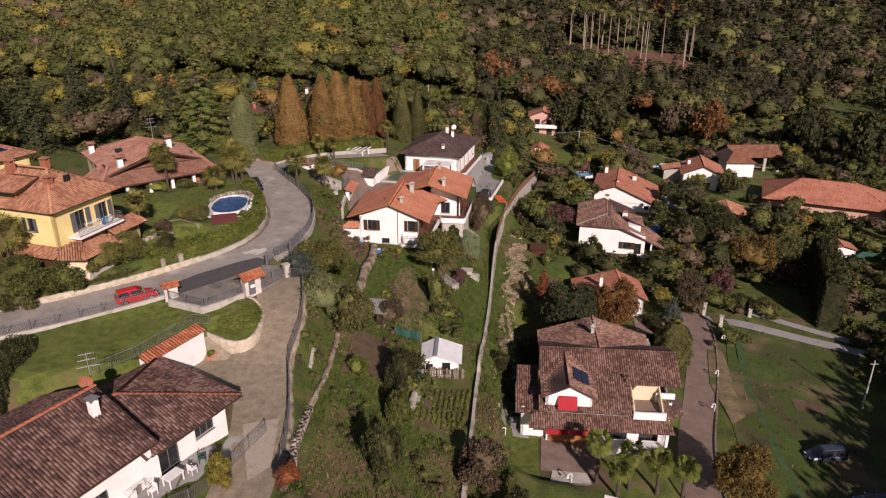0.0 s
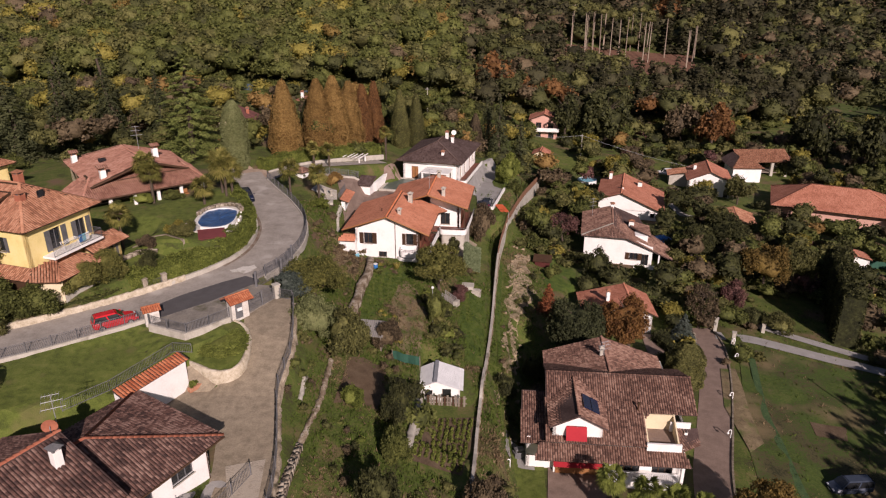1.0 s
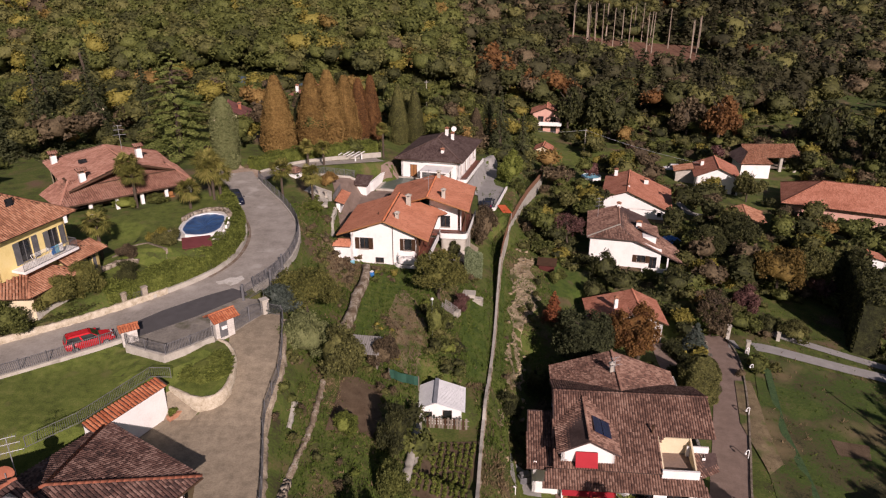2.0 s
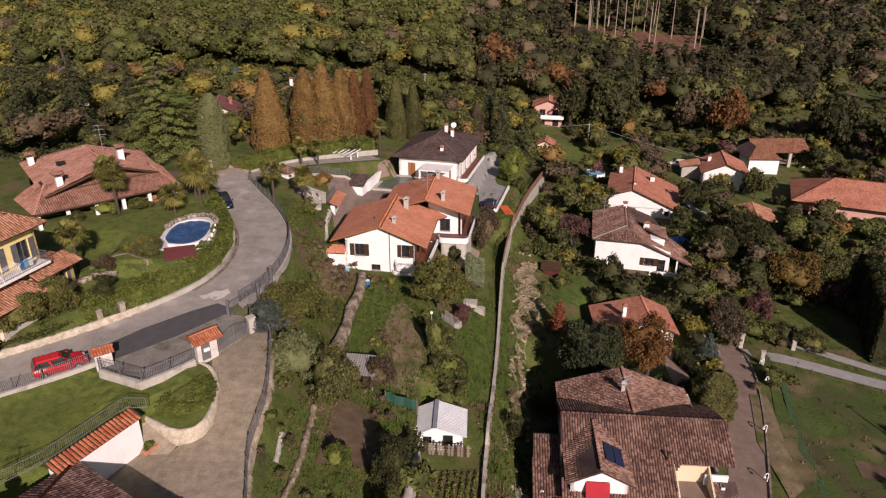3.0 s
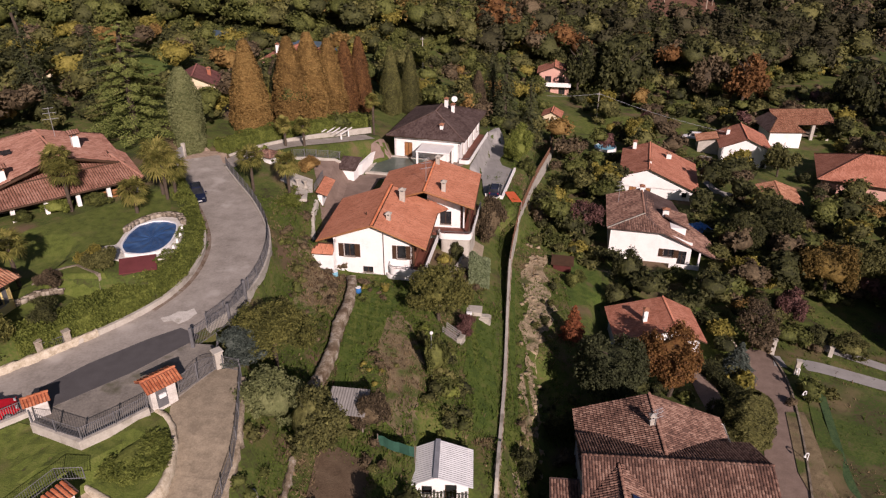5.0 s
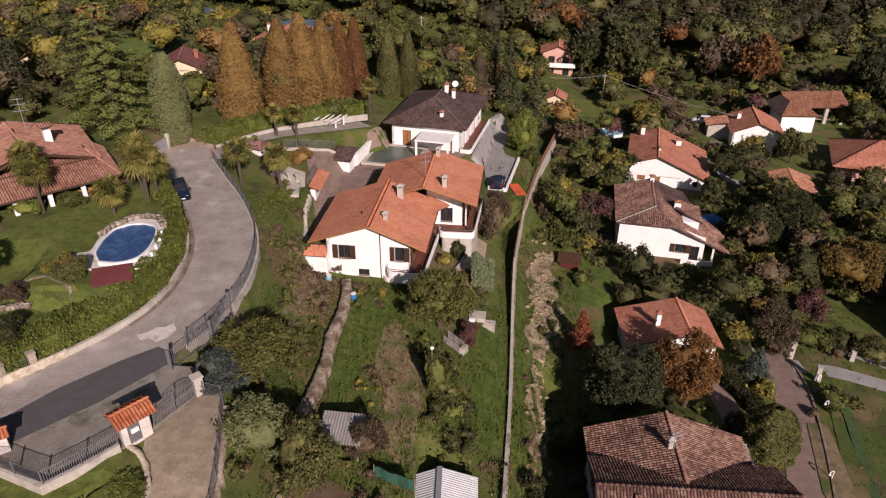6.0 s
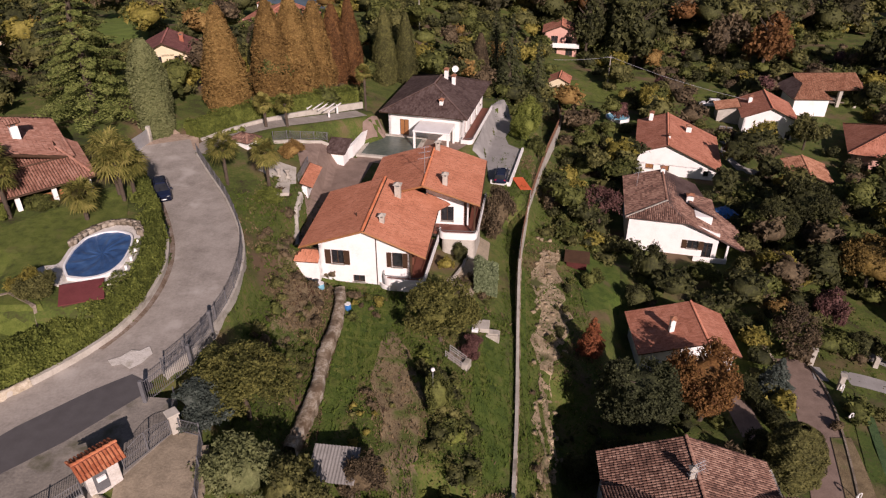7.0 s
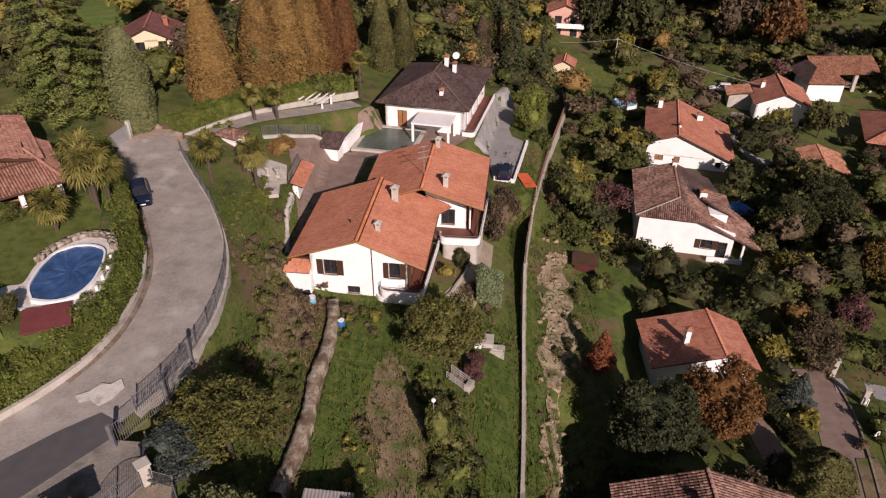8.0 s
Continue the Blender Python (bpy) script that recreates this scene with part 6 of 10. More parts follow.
def forest():
    rng = np.random.default_rng(77)
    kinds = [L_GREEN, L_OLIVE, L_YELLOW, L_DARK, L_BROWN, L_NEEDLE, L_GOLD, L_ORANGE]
    spots = []
    y = 196.0
    while y < 640:
        step = 4.8 + (y - 196) * 0.013
        half = (y + 4) * 0.66 + 14
        for x in np.arange(-half, half, step):
            px, py = x + rng.uniform(-0.45, 0.45) * step, y + rng.uniform(-0.45, 0.45) * step
            edge = 214 + 0.10 * max(px, 0) + 5 * math.sin(px * 0.06)
            if py < edge or (50 < px < 114 and 278 + 0.12 * abs(px - 70) < py < 316 + 0.05 * px) or (118 < px < 165 and 238 < py < 268) or (-125 < px < -88 and 200 < py < 219):
                continue
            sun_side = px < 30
            patch = math.sin(px * 0.031 + 1) * math.cos(py * 0.027)
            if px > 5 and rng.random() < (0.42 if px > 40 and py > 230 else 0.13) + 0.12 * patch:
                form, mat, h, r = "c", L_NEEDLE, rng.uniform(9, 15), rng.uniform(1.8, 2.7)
            else:
                pick = rng.random() + 0.12 * patch
                # right side: dark pine leaves, and the hill's shade put into the leaf mix
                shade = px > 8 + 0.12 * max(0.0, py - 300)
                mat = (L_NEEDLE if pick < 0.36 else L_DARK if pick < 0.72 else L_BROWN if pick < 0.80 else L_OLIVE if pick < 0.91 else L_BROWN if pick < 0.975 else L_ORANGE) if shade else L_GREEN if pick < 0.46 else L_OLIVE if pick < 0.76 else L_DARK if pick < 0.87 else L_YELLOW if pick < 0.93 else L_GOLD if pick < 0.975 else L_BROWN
                form, h, r = "b", rng.uniform(7, 12), rng.uniform(2.6, 4.4)
            form = form if y < 285 else ("m" if y < 430 else "f") if form == "b" else "d"
            f = 1 + (y - 196) * 0.0006
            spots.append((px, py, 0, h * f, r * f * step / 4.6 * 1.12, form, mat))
            if py < edge + 16:
                for _ in range(2):
                    r = rng.uniform(1.6, 2.6)
                    spots.append((px + rng.uniform(-3, 3), py - rng.uniform(0, 5), 0, r * 1.35, r, "b", (L_GREEN, L_OLIVE, L_DARK, L_YELLOW)[rng.choice([0, 0, 1, 1, 2, 3])]))
        y += step * 0.92
    stems = [(rng.uniform(54, 112), rng.uniform(306, 326)) for _ in range(26)]
    spots += [(x, y, 0, 19, 2.4, "m", L_OLIVE) for x, y in stems]
    z = ground(np.array([s[0] for s in spots]), np.array([s[1] for s in spots]))
    spots = [(s[0], s[1], float(h), *s[3:]) for s, h in zip(spots, z)]
    bm = bmesh.new()
    for x, y, h in [s[:3] for s in spots[-26:]]:
        bar(bm, (x, y, h - 0.5), (x + rng.normal(0, 0.3), y, h + 16.5), 0.26, 5, 0.14)
    tagged(part("pine_trunks", bm, PALEBARK), "tall pale pine trunks left standing in the clearing", "tree trunks", "", "stuff")
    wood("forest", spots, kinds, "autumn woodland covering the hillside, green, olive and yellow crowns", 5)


forest()


# ---------------------------------------------------------------- walls, fences, hedges
def on_ground(pts, lift=0.0):
    p = np.array([q[:2] for q in pts], float)
    return np.column_stack([p, ground(p[:, 0], p[:, 1]) + lift])


def dense(pts, step=0.8):
    """Points every step metres along a plan polyline."""
    out = []
    for a, b in zip(pts[:-1], pts[1:]):
        a, b = np.array(a, float), np.array(b, float)
        n = max(1, int(np.linalg.norm(b - a) / step))
        out += [a + (b - a) * k / n for k in range(n)]
    return np.array(out + [np.array(pts[-1], float)])


def stone_wall(name, pts, thick, high, label, seed, size=0.42, sink=0.5, material=None):
    """A rough wall of field stones: a core, and uneven stones proud of it on both faces and on top."""
    rng = np.random.default_rng(seed)
    material = material or STONE
    pts = np.array(pts, float)
    core = wall_along(name, pts, thick * 0.8, sink, high - 0.05, material, label, "wall")
    d = np.gradient(pts[:, :2], axis=0)
    d /= np.linalg.norm(d, axis=1)[:, None]
    seg = np.r_[0, np.cumsum(np.linalg.norm(np.diff(pts[:, :2], axis=0), axis=1))]
    verts, faces = [], []
    unit = np.array([(x, y, z) for z in (-1, 1) for x, y in ((-1, -1), (1, -1), (1, 1), (-1, 1))], float)
    quads = np.array([(3, 2, 1, 0), (4, 5, 6, 7), (0, 1, 5, 4), (1, 2, 6, 5), (2, 3, 7, 6), (3, 0, 4, 7)])
    rows = max(1, int(high / (size * 0.7)))
    for side in (-1, 1, -0.45, 0.05, 0.5):
        face = abs(side) == 1
        for r in range(rows if face else 1):
            s = rng.uniform(0, size)
            while s < seg[-1]:
                length = size * rng.uniform(0.6, 1.5)
                p = np.array([np.interp(s, seg, pts[:, k]) for k in range(3)])
                t = np.array([np.interp(s, seg, d[:, k]) for k in range(2)])
                n = np.array([-t[1], t[0]])
                hz = (r + 0.5) * high / rows if face else high - 0.06 + rng.normal(0, 0.03)
                c = np.array([p[0] + n[0] * side * thick * 0.4, p[1] + n[1] * side * thick * 0.4, p[2] + hz])
                half = np.array([length * 0.47, 0.12 if face else thick * 0.2, high / rows * 0.46 if face else 0.09]) * rng.uniform(0.8, 1.12, 3)
                q = unit * half * rng.uniform(0.78, 1.1, (8, 3))
                w = np.column_stack([c[0] + q[:, 0] * t[0] + q[:, 1] * n[0], c[1] + q[:, 0] * t[1] + q[:, 1] * n[1], c[2] + q[:, 2]])
                faces.append(quads + 8 * len(verts))
                verts.append(w)
                s += length
    ob = link_mesh("stones", mesh_of("stones", np.concatenate(verts), np.concatenate(faces)), material, core)
    tagged(ob, kind="stuff")
    return core


def fence(pts, high, label, material=None, base=0.0, gap=0.14, category="fence", panel=2.0, name="fence"):
    """Posts and panels of thin uprights along points x, y, z; alike panels share one mesh."""
    material = material or IRON
    pts = np.array(pts, float)
    seg = np.r_[0, np.cumsum(np.linalg.norm(np.diff(pts, axis=0), axis=1))]
    n = max(1, round(seg[-1] / panel))
    knots = [np.array([np.interp(seg[-1] * k / n, seg, pts[:, i]) for i in range(3)]) for k in range(n + 1)]
    ob = empty(name, pose(*knots[0]), label, category)
    bm = bmesh.new()
    for z in (0.08, high * 0.96):
        bar(bm, (0, 0, z), (1, 0, z), 0.022, 4)
    m = int(panel / gap)
    for k in range(1, m):
        bar(bm, (k / m, 0, 0.02), (k / m, 0, high), 0.011, 3)
    mesh = bpy.data.meshes.new("panel")
    bm.to_mesh(mesh)
    bm.free()
    mesh.materials.append(material)
    post = bpy.data.meshes.new("post")
    bm = boxes((-0.04, 0.04, -0.04, 0.04, -0.15, high + 0.06))
    bm.to_mesh(post)
    bm.free()
    post.materials.append(material)
    o = Vector(knots[0])
    for a, b in zip(knots[:-1], knots[1:]):
        d = b - a
        flat = math.hypot(d[0], d[1])
        c = tagged(new("panel", mesh), kind="stuff")
        c.parent = ob
        c.matrix_local = Matrix.Translation(Vector(a) - o + Vector((0, 0, base))) @ Matrix.Rotation(math.atan2(d[1], d[0]), 4, "Z") @ pose(0, 0, 0, 0, -math.degrees(math.atan2(d[2], flat)), 0) @ Matrix.Diagonal((np.linalg.norm(d), 1, 1, 1))
    for p in knots:
        c = new("post", post)
        c.parent = ob
        c.location = Vector(p) - o + Vector((0, 0, base))
    return ob


def hedge(pts, width, high, leaves, label, seed, per=55, size=0.10, name="hedge", category="hedge"):
    """A clipped hedge: leaf sprays over a dark body."""
    rng = np.random.default_rng(seed)
    pts = np.array(pts, float)
    d = np.gradient(pts[:, :2], axis=0)
    d /= np.linalg.norm(d, axis=1)[:, None]
    seg = np.r_[0, np.cumsum(np.linalg.norm(np.diff(pts[:, :2], axis=0), axis=1))]
    ob = empty(name, pose(*pts[0]), label, category)
    o = pts[0]
    girth = 2 * high + width
    n = int(seg[-1] * girth * per * 1.6)
    s, g = rng.uniform(0, seg[-1], n), rng.uniform(0, girth, n)
    p = np.column_stack([np.interp(s, seg, pts[:, k]) for k in range(3)])
    t = np.column_stack([np.interp(s, seg, d[:, k]) for k in range(2)])
    nn = np.column_stack([-t[:, 1], t[:, 0]])
    bulge = 1 + 0.10 * np.sin(s * 1.3 + seed) + 0.07 * np.sin(s * 3.7)
    off = np.where(g < high, -width / 2, np.where(g > high + width, width / 2, g - high - width / 2)) * bulge
    zz = np.where(g < high, g, np.where(g > high + width, girth - g, high)) * bulge
    round_off = np.clip((np.abs(off) / (width / 2)) ** 4, 0, 1) * np.clip(zz / high, 0, 1) ** 4 * 0.16
    c = np.column_stack([p[:, 0] + nn[:, 0] * off * (1 - round_off), p[:, 1] + nn[:, 1] * off * (1 - round_off), p[:, 2] + zz * (1 - round_off)]) - o + rng.normal(0, 0.05, (n, 3))
    v, f = leaf_cards(rng, c, np.full(n, 0.05), 1, size)
    part_ob = link_mesh("foliage", mesh_of("foliage", v, f), leaves, ob)
    tagged(part_ob, kind="stuff")
    bm = bmesh.new()
    rows = []
    for q, tt in zip(pts, d):
        m = np.array([-tt[1], tt[0]]) * width * 0.42
        rows.append([bm.verts.new((q[0] + sg * m[0] - o[0], q[1] + sg * m[1] - o[1], q[2] + z - o[2])) for sg, z in ((1, -0.3), (1, high * 0.86), (-1, high * 0.86), (-1, -0.3))])
    for a, b in zip(rows[:-1], rows[1:]):
        for k in range(4):
            bm.faces.new((a[k], a[(k + 1) % 4], b[(k + 1) % 4], b[k]))
    bm.faces.new(rows[0][::-1])
    bm.faces.new(rows[-1])
    bmesh.ops.recalc_face_normals(bm, faces=bm.faces[:])
    part("body", bm, leaves, ob)
    return ob


# road edges
outer = offset_line(ROAD, -3.15)
outer = outer[(outer[:, 1] > 72.5) & (outer[:, 1] < 109.5)]
wall_along("kerb_wall", outer, 0.35, 2.2, 0.30, CONCRETE, "low pale concrete wall under the road fence", "wall")
fence(outer, 1.15, "grey iron fence on the low wall round the road bend", IRON, 0.30, 0.12)
inner = offset_line(ROAD, 3.05)
west = inner[(inner[:, 0] < -27.0) & (inner[:, 1] < 72)]
worn_wall("road_wall", west[(west[:, 0] > -66)], 0.45, 0.5, 0.7, RUBBLE, "low crumbling cream stone wall along the upper side of the road", "wall", 3, 0.05)
wall_along("garden_wall", inner[(inner[:, 1] > 70) & (inner[:, 1] < 92)], 0.3, 0.4, 0.62, CONCRETE, "low pale garden wall along the road", "wall")
hedge(offset_line(ROAD, 4.2)[(inner[:, 1] > 76.0) & (inner[:, 1] < 108)], 2.1, 2.75, L_HEDGE, "thick clipped green hedge between the pool garden and the road", 4, per=70)
hedge(offset_line(ROAD, 4.9)[(inner[:, 1] > 67.5) & (inner[:, 1] < 76.5)], 3.2, 2.1, L_HEDGE, "low clipped hedge on the garden bank", 6, per=70)
hedge(offset_line(ROAD, 4.3)[(inner[:, 0] < -31.6) & (inner[:, 0] > -64)], 1.6, 1.2, L_GREEN, "green shrubby hedge above the stone wall", 7, per=60)
for x, y in ((-30.6, 68.9), (-29.1, 70.2)):
    g = empty("gate_pier", pose(x, y, 8.8, 0, 0, 45), "rough stone gate pier at the garden gate", "pillar", "garden gate piers")
    part("pier", soften(boxes((-0.25, 0.25, -0.25, 0.25, -0.2, 1.45)), 0.05), STONE, g)
    part("coping", soften(boxes((-0.3, 0.3, -0.3, 0.3, 1.45, 1.55)), 0.03), STONE, g)
gate = empty("garden_gate", pose(-29.85, 69.55, 8.8, 0, 0, 41), "small dark iron garden gate between stone piers", "gate")
railing(gate, [(-0.7, 0, 0.05), (0.7, 0, 0.05)], 1.1, 0.12, IRON, "gate_frame")

# lower side of the road: wall, fence, tiled piers
lower = offset_line(ROAD, -2.95)
low_w = lower[(lower[:, 0] < -27.2) & (lower[:, 0] > -62) & (lower[:, 1] < 66)]
wall_along("roadside_wall", low_w, 0.35, 1.4, 0.35, CONCRETE, "pale roadside wall above the lawn", "wall")
fence(low_w, 0.95, "grey iron railing along the road above the lawn", IRON, 0.35)


def tiled_pier(x, y, turn, w, d, high, label, base=8.7, over=0.25, rise=0.4):
    p = empty("gate_pier", pose(x, y, base, 0, 0, turn), label, "pillar")
    part("pier", soften(boxes((-w / 2, w / 2, -d / 2, d / 2, -0.6, high)), 0.03), DULL, p)
    u, v = w / 2 + over * 0.7, d / 2 + over
    roof_slope(p, [(-u, -v, high), (u, -v, high), (u, 0, high + rise), (-u, 0, high + rise)], TILE_COPING, TILE_RIDGE, thick=0.07, wide=0.21, long=0.32, relief=1.1)
    roof_slope(p, [(u, v, high), (-u, v, high), (-u, 0, high + rise), (u, 0, high + rise)], TILE_COPING, TILE_RIDGE, thick=0.07, wide=0.21, long=0.32, relief=1.1)
    ridge_line(p, (-u, 0, high + rise), (u, 0, high + rise), TILE_COPING, 0.35, 0.1)
    return p


tiled_pier(-27.3, 62.2, 34, 1.3, 0.45, 1.5, "white gate pier with an orange tile coping")
kiosk = tiled_pier(-19.65, 63.75, 46, 1.8, 0.9, 1.8, "white gatehouse pier with an orange tile roof and letter box", 8.8, 0.5, 0.5)
part("gate_panel", soften(boxes((-0.55, 0.2, -0.50, -0.44, 0.0, 1.6)), 0.01), IRON, kiosk, "dark iron door panel in the gatehouse")
part("letter_box", soften(boxes((-0.4, 0.1, -0.66, -0.50, 0.8, 1.1)), 0.02), PLASTIC, kiosk, "white letter box")
pil = empty("gate_pier", pose(-16.85, 67.65, 8.75, 0, 0, 40), "plain pale concrete gate pier", "pillar")
part("pier", soften(boxes((-0.3, 0.3, -0.3, 0.3, -0.4, 1.45)), 0.03), CONCRETE, pil)
part("coping", soften(boxes((-0.38, 0.38, -0.38, 0.38, 1.45, 1.57)), 0.03), CONCRETE, pil)
yard = [(-27.1, 61.0, 8.85), (-23.25, 59.35, 8.8), (-21.7, 60.8, 8.8), (-20.15, 62.5, 8.8)]
wall_along("forecourt_wall", yard, 0.35, 1.2, 0.55, CONCRETE, "pale retaining wall of the gate forecourt", "wall")
fence(yard, 0.95, "grey iron fence of the gate forecourt", IRON, 0.55, 0.12)


def plate(name, pts, material, label, category, thick=0.25):
    """A flat paved plate on a plan outline in space."""
    bm = bmesh.new()
    slab(bm, pts, thick)
    return tagged(part(name, bm, material), label, category, "", "structure")


def court(x, y):
    """Height of the forecourt: level with the road on one side, falling to the gate."""
    return 8.93 - 0.02 * max(0.0, ((x + 27.5) * 0.716 - (y - 62.4) * 0.698))


plate("forecourt", [(x, y, court(x, y)) for x, y in ((-27.5, 62.45), (-27.0, 61.1), (-23.25, 59.5), (-20.1, 62.6), (-18.9, 64.1), (-17.0, 67.4), (-17.4, 69.0), (-18.0, 70.3), (-20.1, 70.5))], surface("worn_concrete_yard", [(0.15, 0.135, 0.115), (0.22, 0.2, 0.17), (0.29, 0.26, 0.215)], 0.7, 0.95, 0.5, 9.0, wear=((0.1, 0.095, 0.06), 0.5, 0.58)), "worn grey concrete forecourt outside the gate", "forecourt")
bm = bmesh.new()
prism(bm, [(-27.5, 62.5), (-23.1, 66.7), (-20.0, 70.5), (-19.6, 71.6), (-21.3, 72.6), (-23.4, 71.0), (-26.6, 67.9), (-28.8, 65.0)], 8.7, 8.956)
tagged(part("asphalt_strip", bm, TAR), "dark new asphalt strip on the road", "road", "", "structure")
drape("cement_patch", [(-23.4, 73.9), (-22.9, 73.3), (-22.3, 73.5), (-21.6, 73.0), (-21.0, 73.6), (-20.6, 74.6), (-21.1, 75.4), (-21.6, 74.9), (-22.2, 75.0), (-22.7, 74.3)], DECK, "pale cement patch on the road", "road", 0.24)


def swing_gate(a, b, z, high, label):
    """A pair of barred leaves with an arched top."""
    a, b = Vector((*a, z)), Vector((*b, z))
    d = b - a
    g = empty("driveway_gate", pose(*a, 0, 0, math.degrees(math.atan2(d.y, d.x))), label, "gate")
    L = d.length
    for s in (0, 1):
        bm = bmesh.new()
        n = 14
        prev = None
        for k in range(n + 1):
            u = s * L / 2 + 0.03 + (L / 2 - 0.06) * k / n
            top = high + 0.45 * math.sin(math.pi * u / L)
            bar(bm, (u, 0, 0.06), (u, 0, top), 0.035 if k in (0, n) else 0.014, 4)
            if prev:
                bar(bm, (prev[0], 0, prev[1]), (u, 0, top), 0.022, 4)
                bar(bm, (prev[0], 0, 0.1), (u, 0, 0.1), 0.022, 4)
                bar(bm, (prev[0], 0, 0.75), (u, 0, 0.75), 0.018, 4)
            prev = (u, top)
        part("leaf", bm, IRON, g)
    return g


swing_gate((-18.75, 64.5), (-17.0, 67.3), 8.85, 1.15, "arched grey iron driveway gate between the piers")
sg = empty("driveway_gate", pose(-17.6, 71.3, 8.75, 0, 0, 0), "sliding iron gate with dark uprights beside the road", "gate")
railing(sg, [(-1.9, -1.3, 0), (0, 2.2, 0), (0.35, 6.0, 0)], 1.7, 0.15, IRON, "gate_frame", 0.016)
for x, y in ((-1.9, -1.3), (0, 2.2), (0.35, 6.0)):
    part("post", soften(boxes((x - 0.12, x + 0.12, y - 0.12, y + 0.12, -0.6, 1.9)), 0.02), IRON, sg)
fence([(-17.5, 69.9, 8.8), (-17.0, 68.1, 8.8)], 1.3, "short grey fence beside the gate pier", IRON, 0.1)
fence([(-16.5, 67.5, 8.72), (-15.2, 67.15, 8.66)], 1.1, "short grey railing beside the pier", IRON, 0.1)

# driveway: railing and stone edge over the garden
edge = offset_line(DRIVE, 2.35)[::-1]
edge = edge[(edge[:, 1] > 39.5) & (edge[:, 1] < 67.1)]
worn_wall("driveway_wall", edge - np.array([0, 0, 1.5]), 0.6, 1.5, 1.58, MORTAR, "rough pale retaining wall under the driveway", "wall", 9, 0.06)
fence(edge, 1.05, "dark iron railing along the driveway", IRON, 0.1, 0.13)
drape("courtyard", [(-18.6, 58.6), (-13.9, 58.0), (-13.4, 50.6), (-15.0, 46.0), (-17.4, 48.4), (-24.6, 50.6), (-23.6, 54.0), (-22.4, 56.6)], PAVING, "brown paved yard at the corner house", "courtyard", 0.07)
drape("stone_paving", [(-16.2, 46.0), (-13.4, 46.8), (-12.9, 41.4), (-14.3, 40.0)], STONE, "light flagstone paving at the foot of the driveway", "paving", 0.10)
drape("patio", [(-24.5, 33.8), (-22.5, 32.6), (-14.2, 44.6), (-15.6, 45.4), (-16.2, 45.4)], GRAVEL, "grey patio in front of the corner house", "patio", 0.05)
fence(on_ground(dense([(-14.1, 45.2), (-16.2, 40.6), (-19.5, 34.0)])), 1.0, "dark iron railing round the patio", IRON, 0.05)

# lawns of the corner house, round mound, garage
drape("lawn", [(-39.0, 53.0), (-34.8, 57.0), (-31.4, 59.3), (-28.4, 61.6), (-27.0, 61.4), (-23.6, 59.5), (-21.4, 61.4), (-20.6, 58.6), (-22.4, 56.4), (-25.6, 50.6), (-32.8, 44.5)], LAWN, "mown green lawn below the road", "lawn", 0.07)
mound = [(-24.7, 60.0), (-20.7, 63.3), (-19.1, 62.6), (-18.1, 61.3), (-17.6, 59.0), (-17.6, 57.2), (-18.2, 56.0), (-19.6, 55.7), (-21.8, 56.8), (-23.8, 58.0)]
bm = bmesh.new()
top = [(x, y, 7.55 + 0.16 * (y - 56)) for x, y in mound]
cx, cy = -20.4, 59.3
rings = [[bm.verts.new((cx + (x - cx) * s, cy + (y - cy) * s, z + up)) for x, y, z in top] for s, up in ((1, 0), (0.75, 0.16), (0.4, 0.25))]
mid = bm.verts.new((cx, cy, 8.36))
for r0, r1 in zip(rings[:-1], rings[1:]):
    for k in range(len(top)):
        bm.faces.new((r0[k], r0[(k + 1) % len(top)], r1[(k + 1) % len(top)], r1[k]))
for k in range(len(top)):
    bm.faces.new((rings[-1][k], rings[-1][(k + 1) % len(top)], mid))
tree(-19.6, 58.9, "bush", 1.2, 2.5, L_HEDGE, "low spreading juniper on the rounded lawn", "shrub", 8.1)
tagged(part("lawn_mound", bm, LAWN), "rounded green lawn inside a curved stone wall", "lawn", "", "structure")
worn_wall("mound_wall", [(x, y, 6.15 + 0.16 * (y - 56)) for x, y in dense(curved(mound[1:], 3), 0.5)], 0.45, 0.8, 1.5, RUBBLE, "curved cream rubble wall round the lawn", "wall", 12, 0.03)
planter = empty("planter", pose(-21.4, 55.2, 6.15, 0, 0, 55), "terracotta flower box at the foot of the rubble wall", "planter")
part("box", soften(boxes((-0.6, 0.6, -0.22, 0.22, 0, 0.38)), 0.03), TILE_TERRA, planter)
tree(-21.4, 55.2, "bush", 0.55, 0.5, L_HEDGE, "low green plant in the flower box", "plant", 6.45)

gar = empty("garden_store", pose(-25.2, 50.4, 0, 0, 0, 62.5), "white store front with a narrow orange tile roof", "wall")
roof_slope(gar, [(-0.5, -0.75, 9.0), (6.2, -0.75, 9.0), (6.2, 0.3, 9.4), (-0.5, 0.3, 9.4)], TILE_COPING, TILE_DARK, thick=0.1, wide=0.3, long=0.4, relief=1.1)
facade(gar, (-0.3, -0.5), (6.0, -0.5), 5.4, 9.0)
part("wall", boxes((-0.3, 6.0, -0.18, 0.5, 5.2, 9.0)), WHITE, gar)
railing(gar, [(-3.6, 2.0, 8.9), (-0.4, 0.75, 9.2), (6.0, 0.75, 9.3), (7.0, -0.3, 9.0)], 0.95, 0.14)
bm = bmesh.new()
bm.faces.new([bm.verts.new(p) for p in ((-0.3, 0.4, 8.9), (6.0, 0.4, 8.9), (6.0, 1.6, 8.6), (-0.3, 1.6, 8.6))])
part("bank", bm, LAWN, gar)

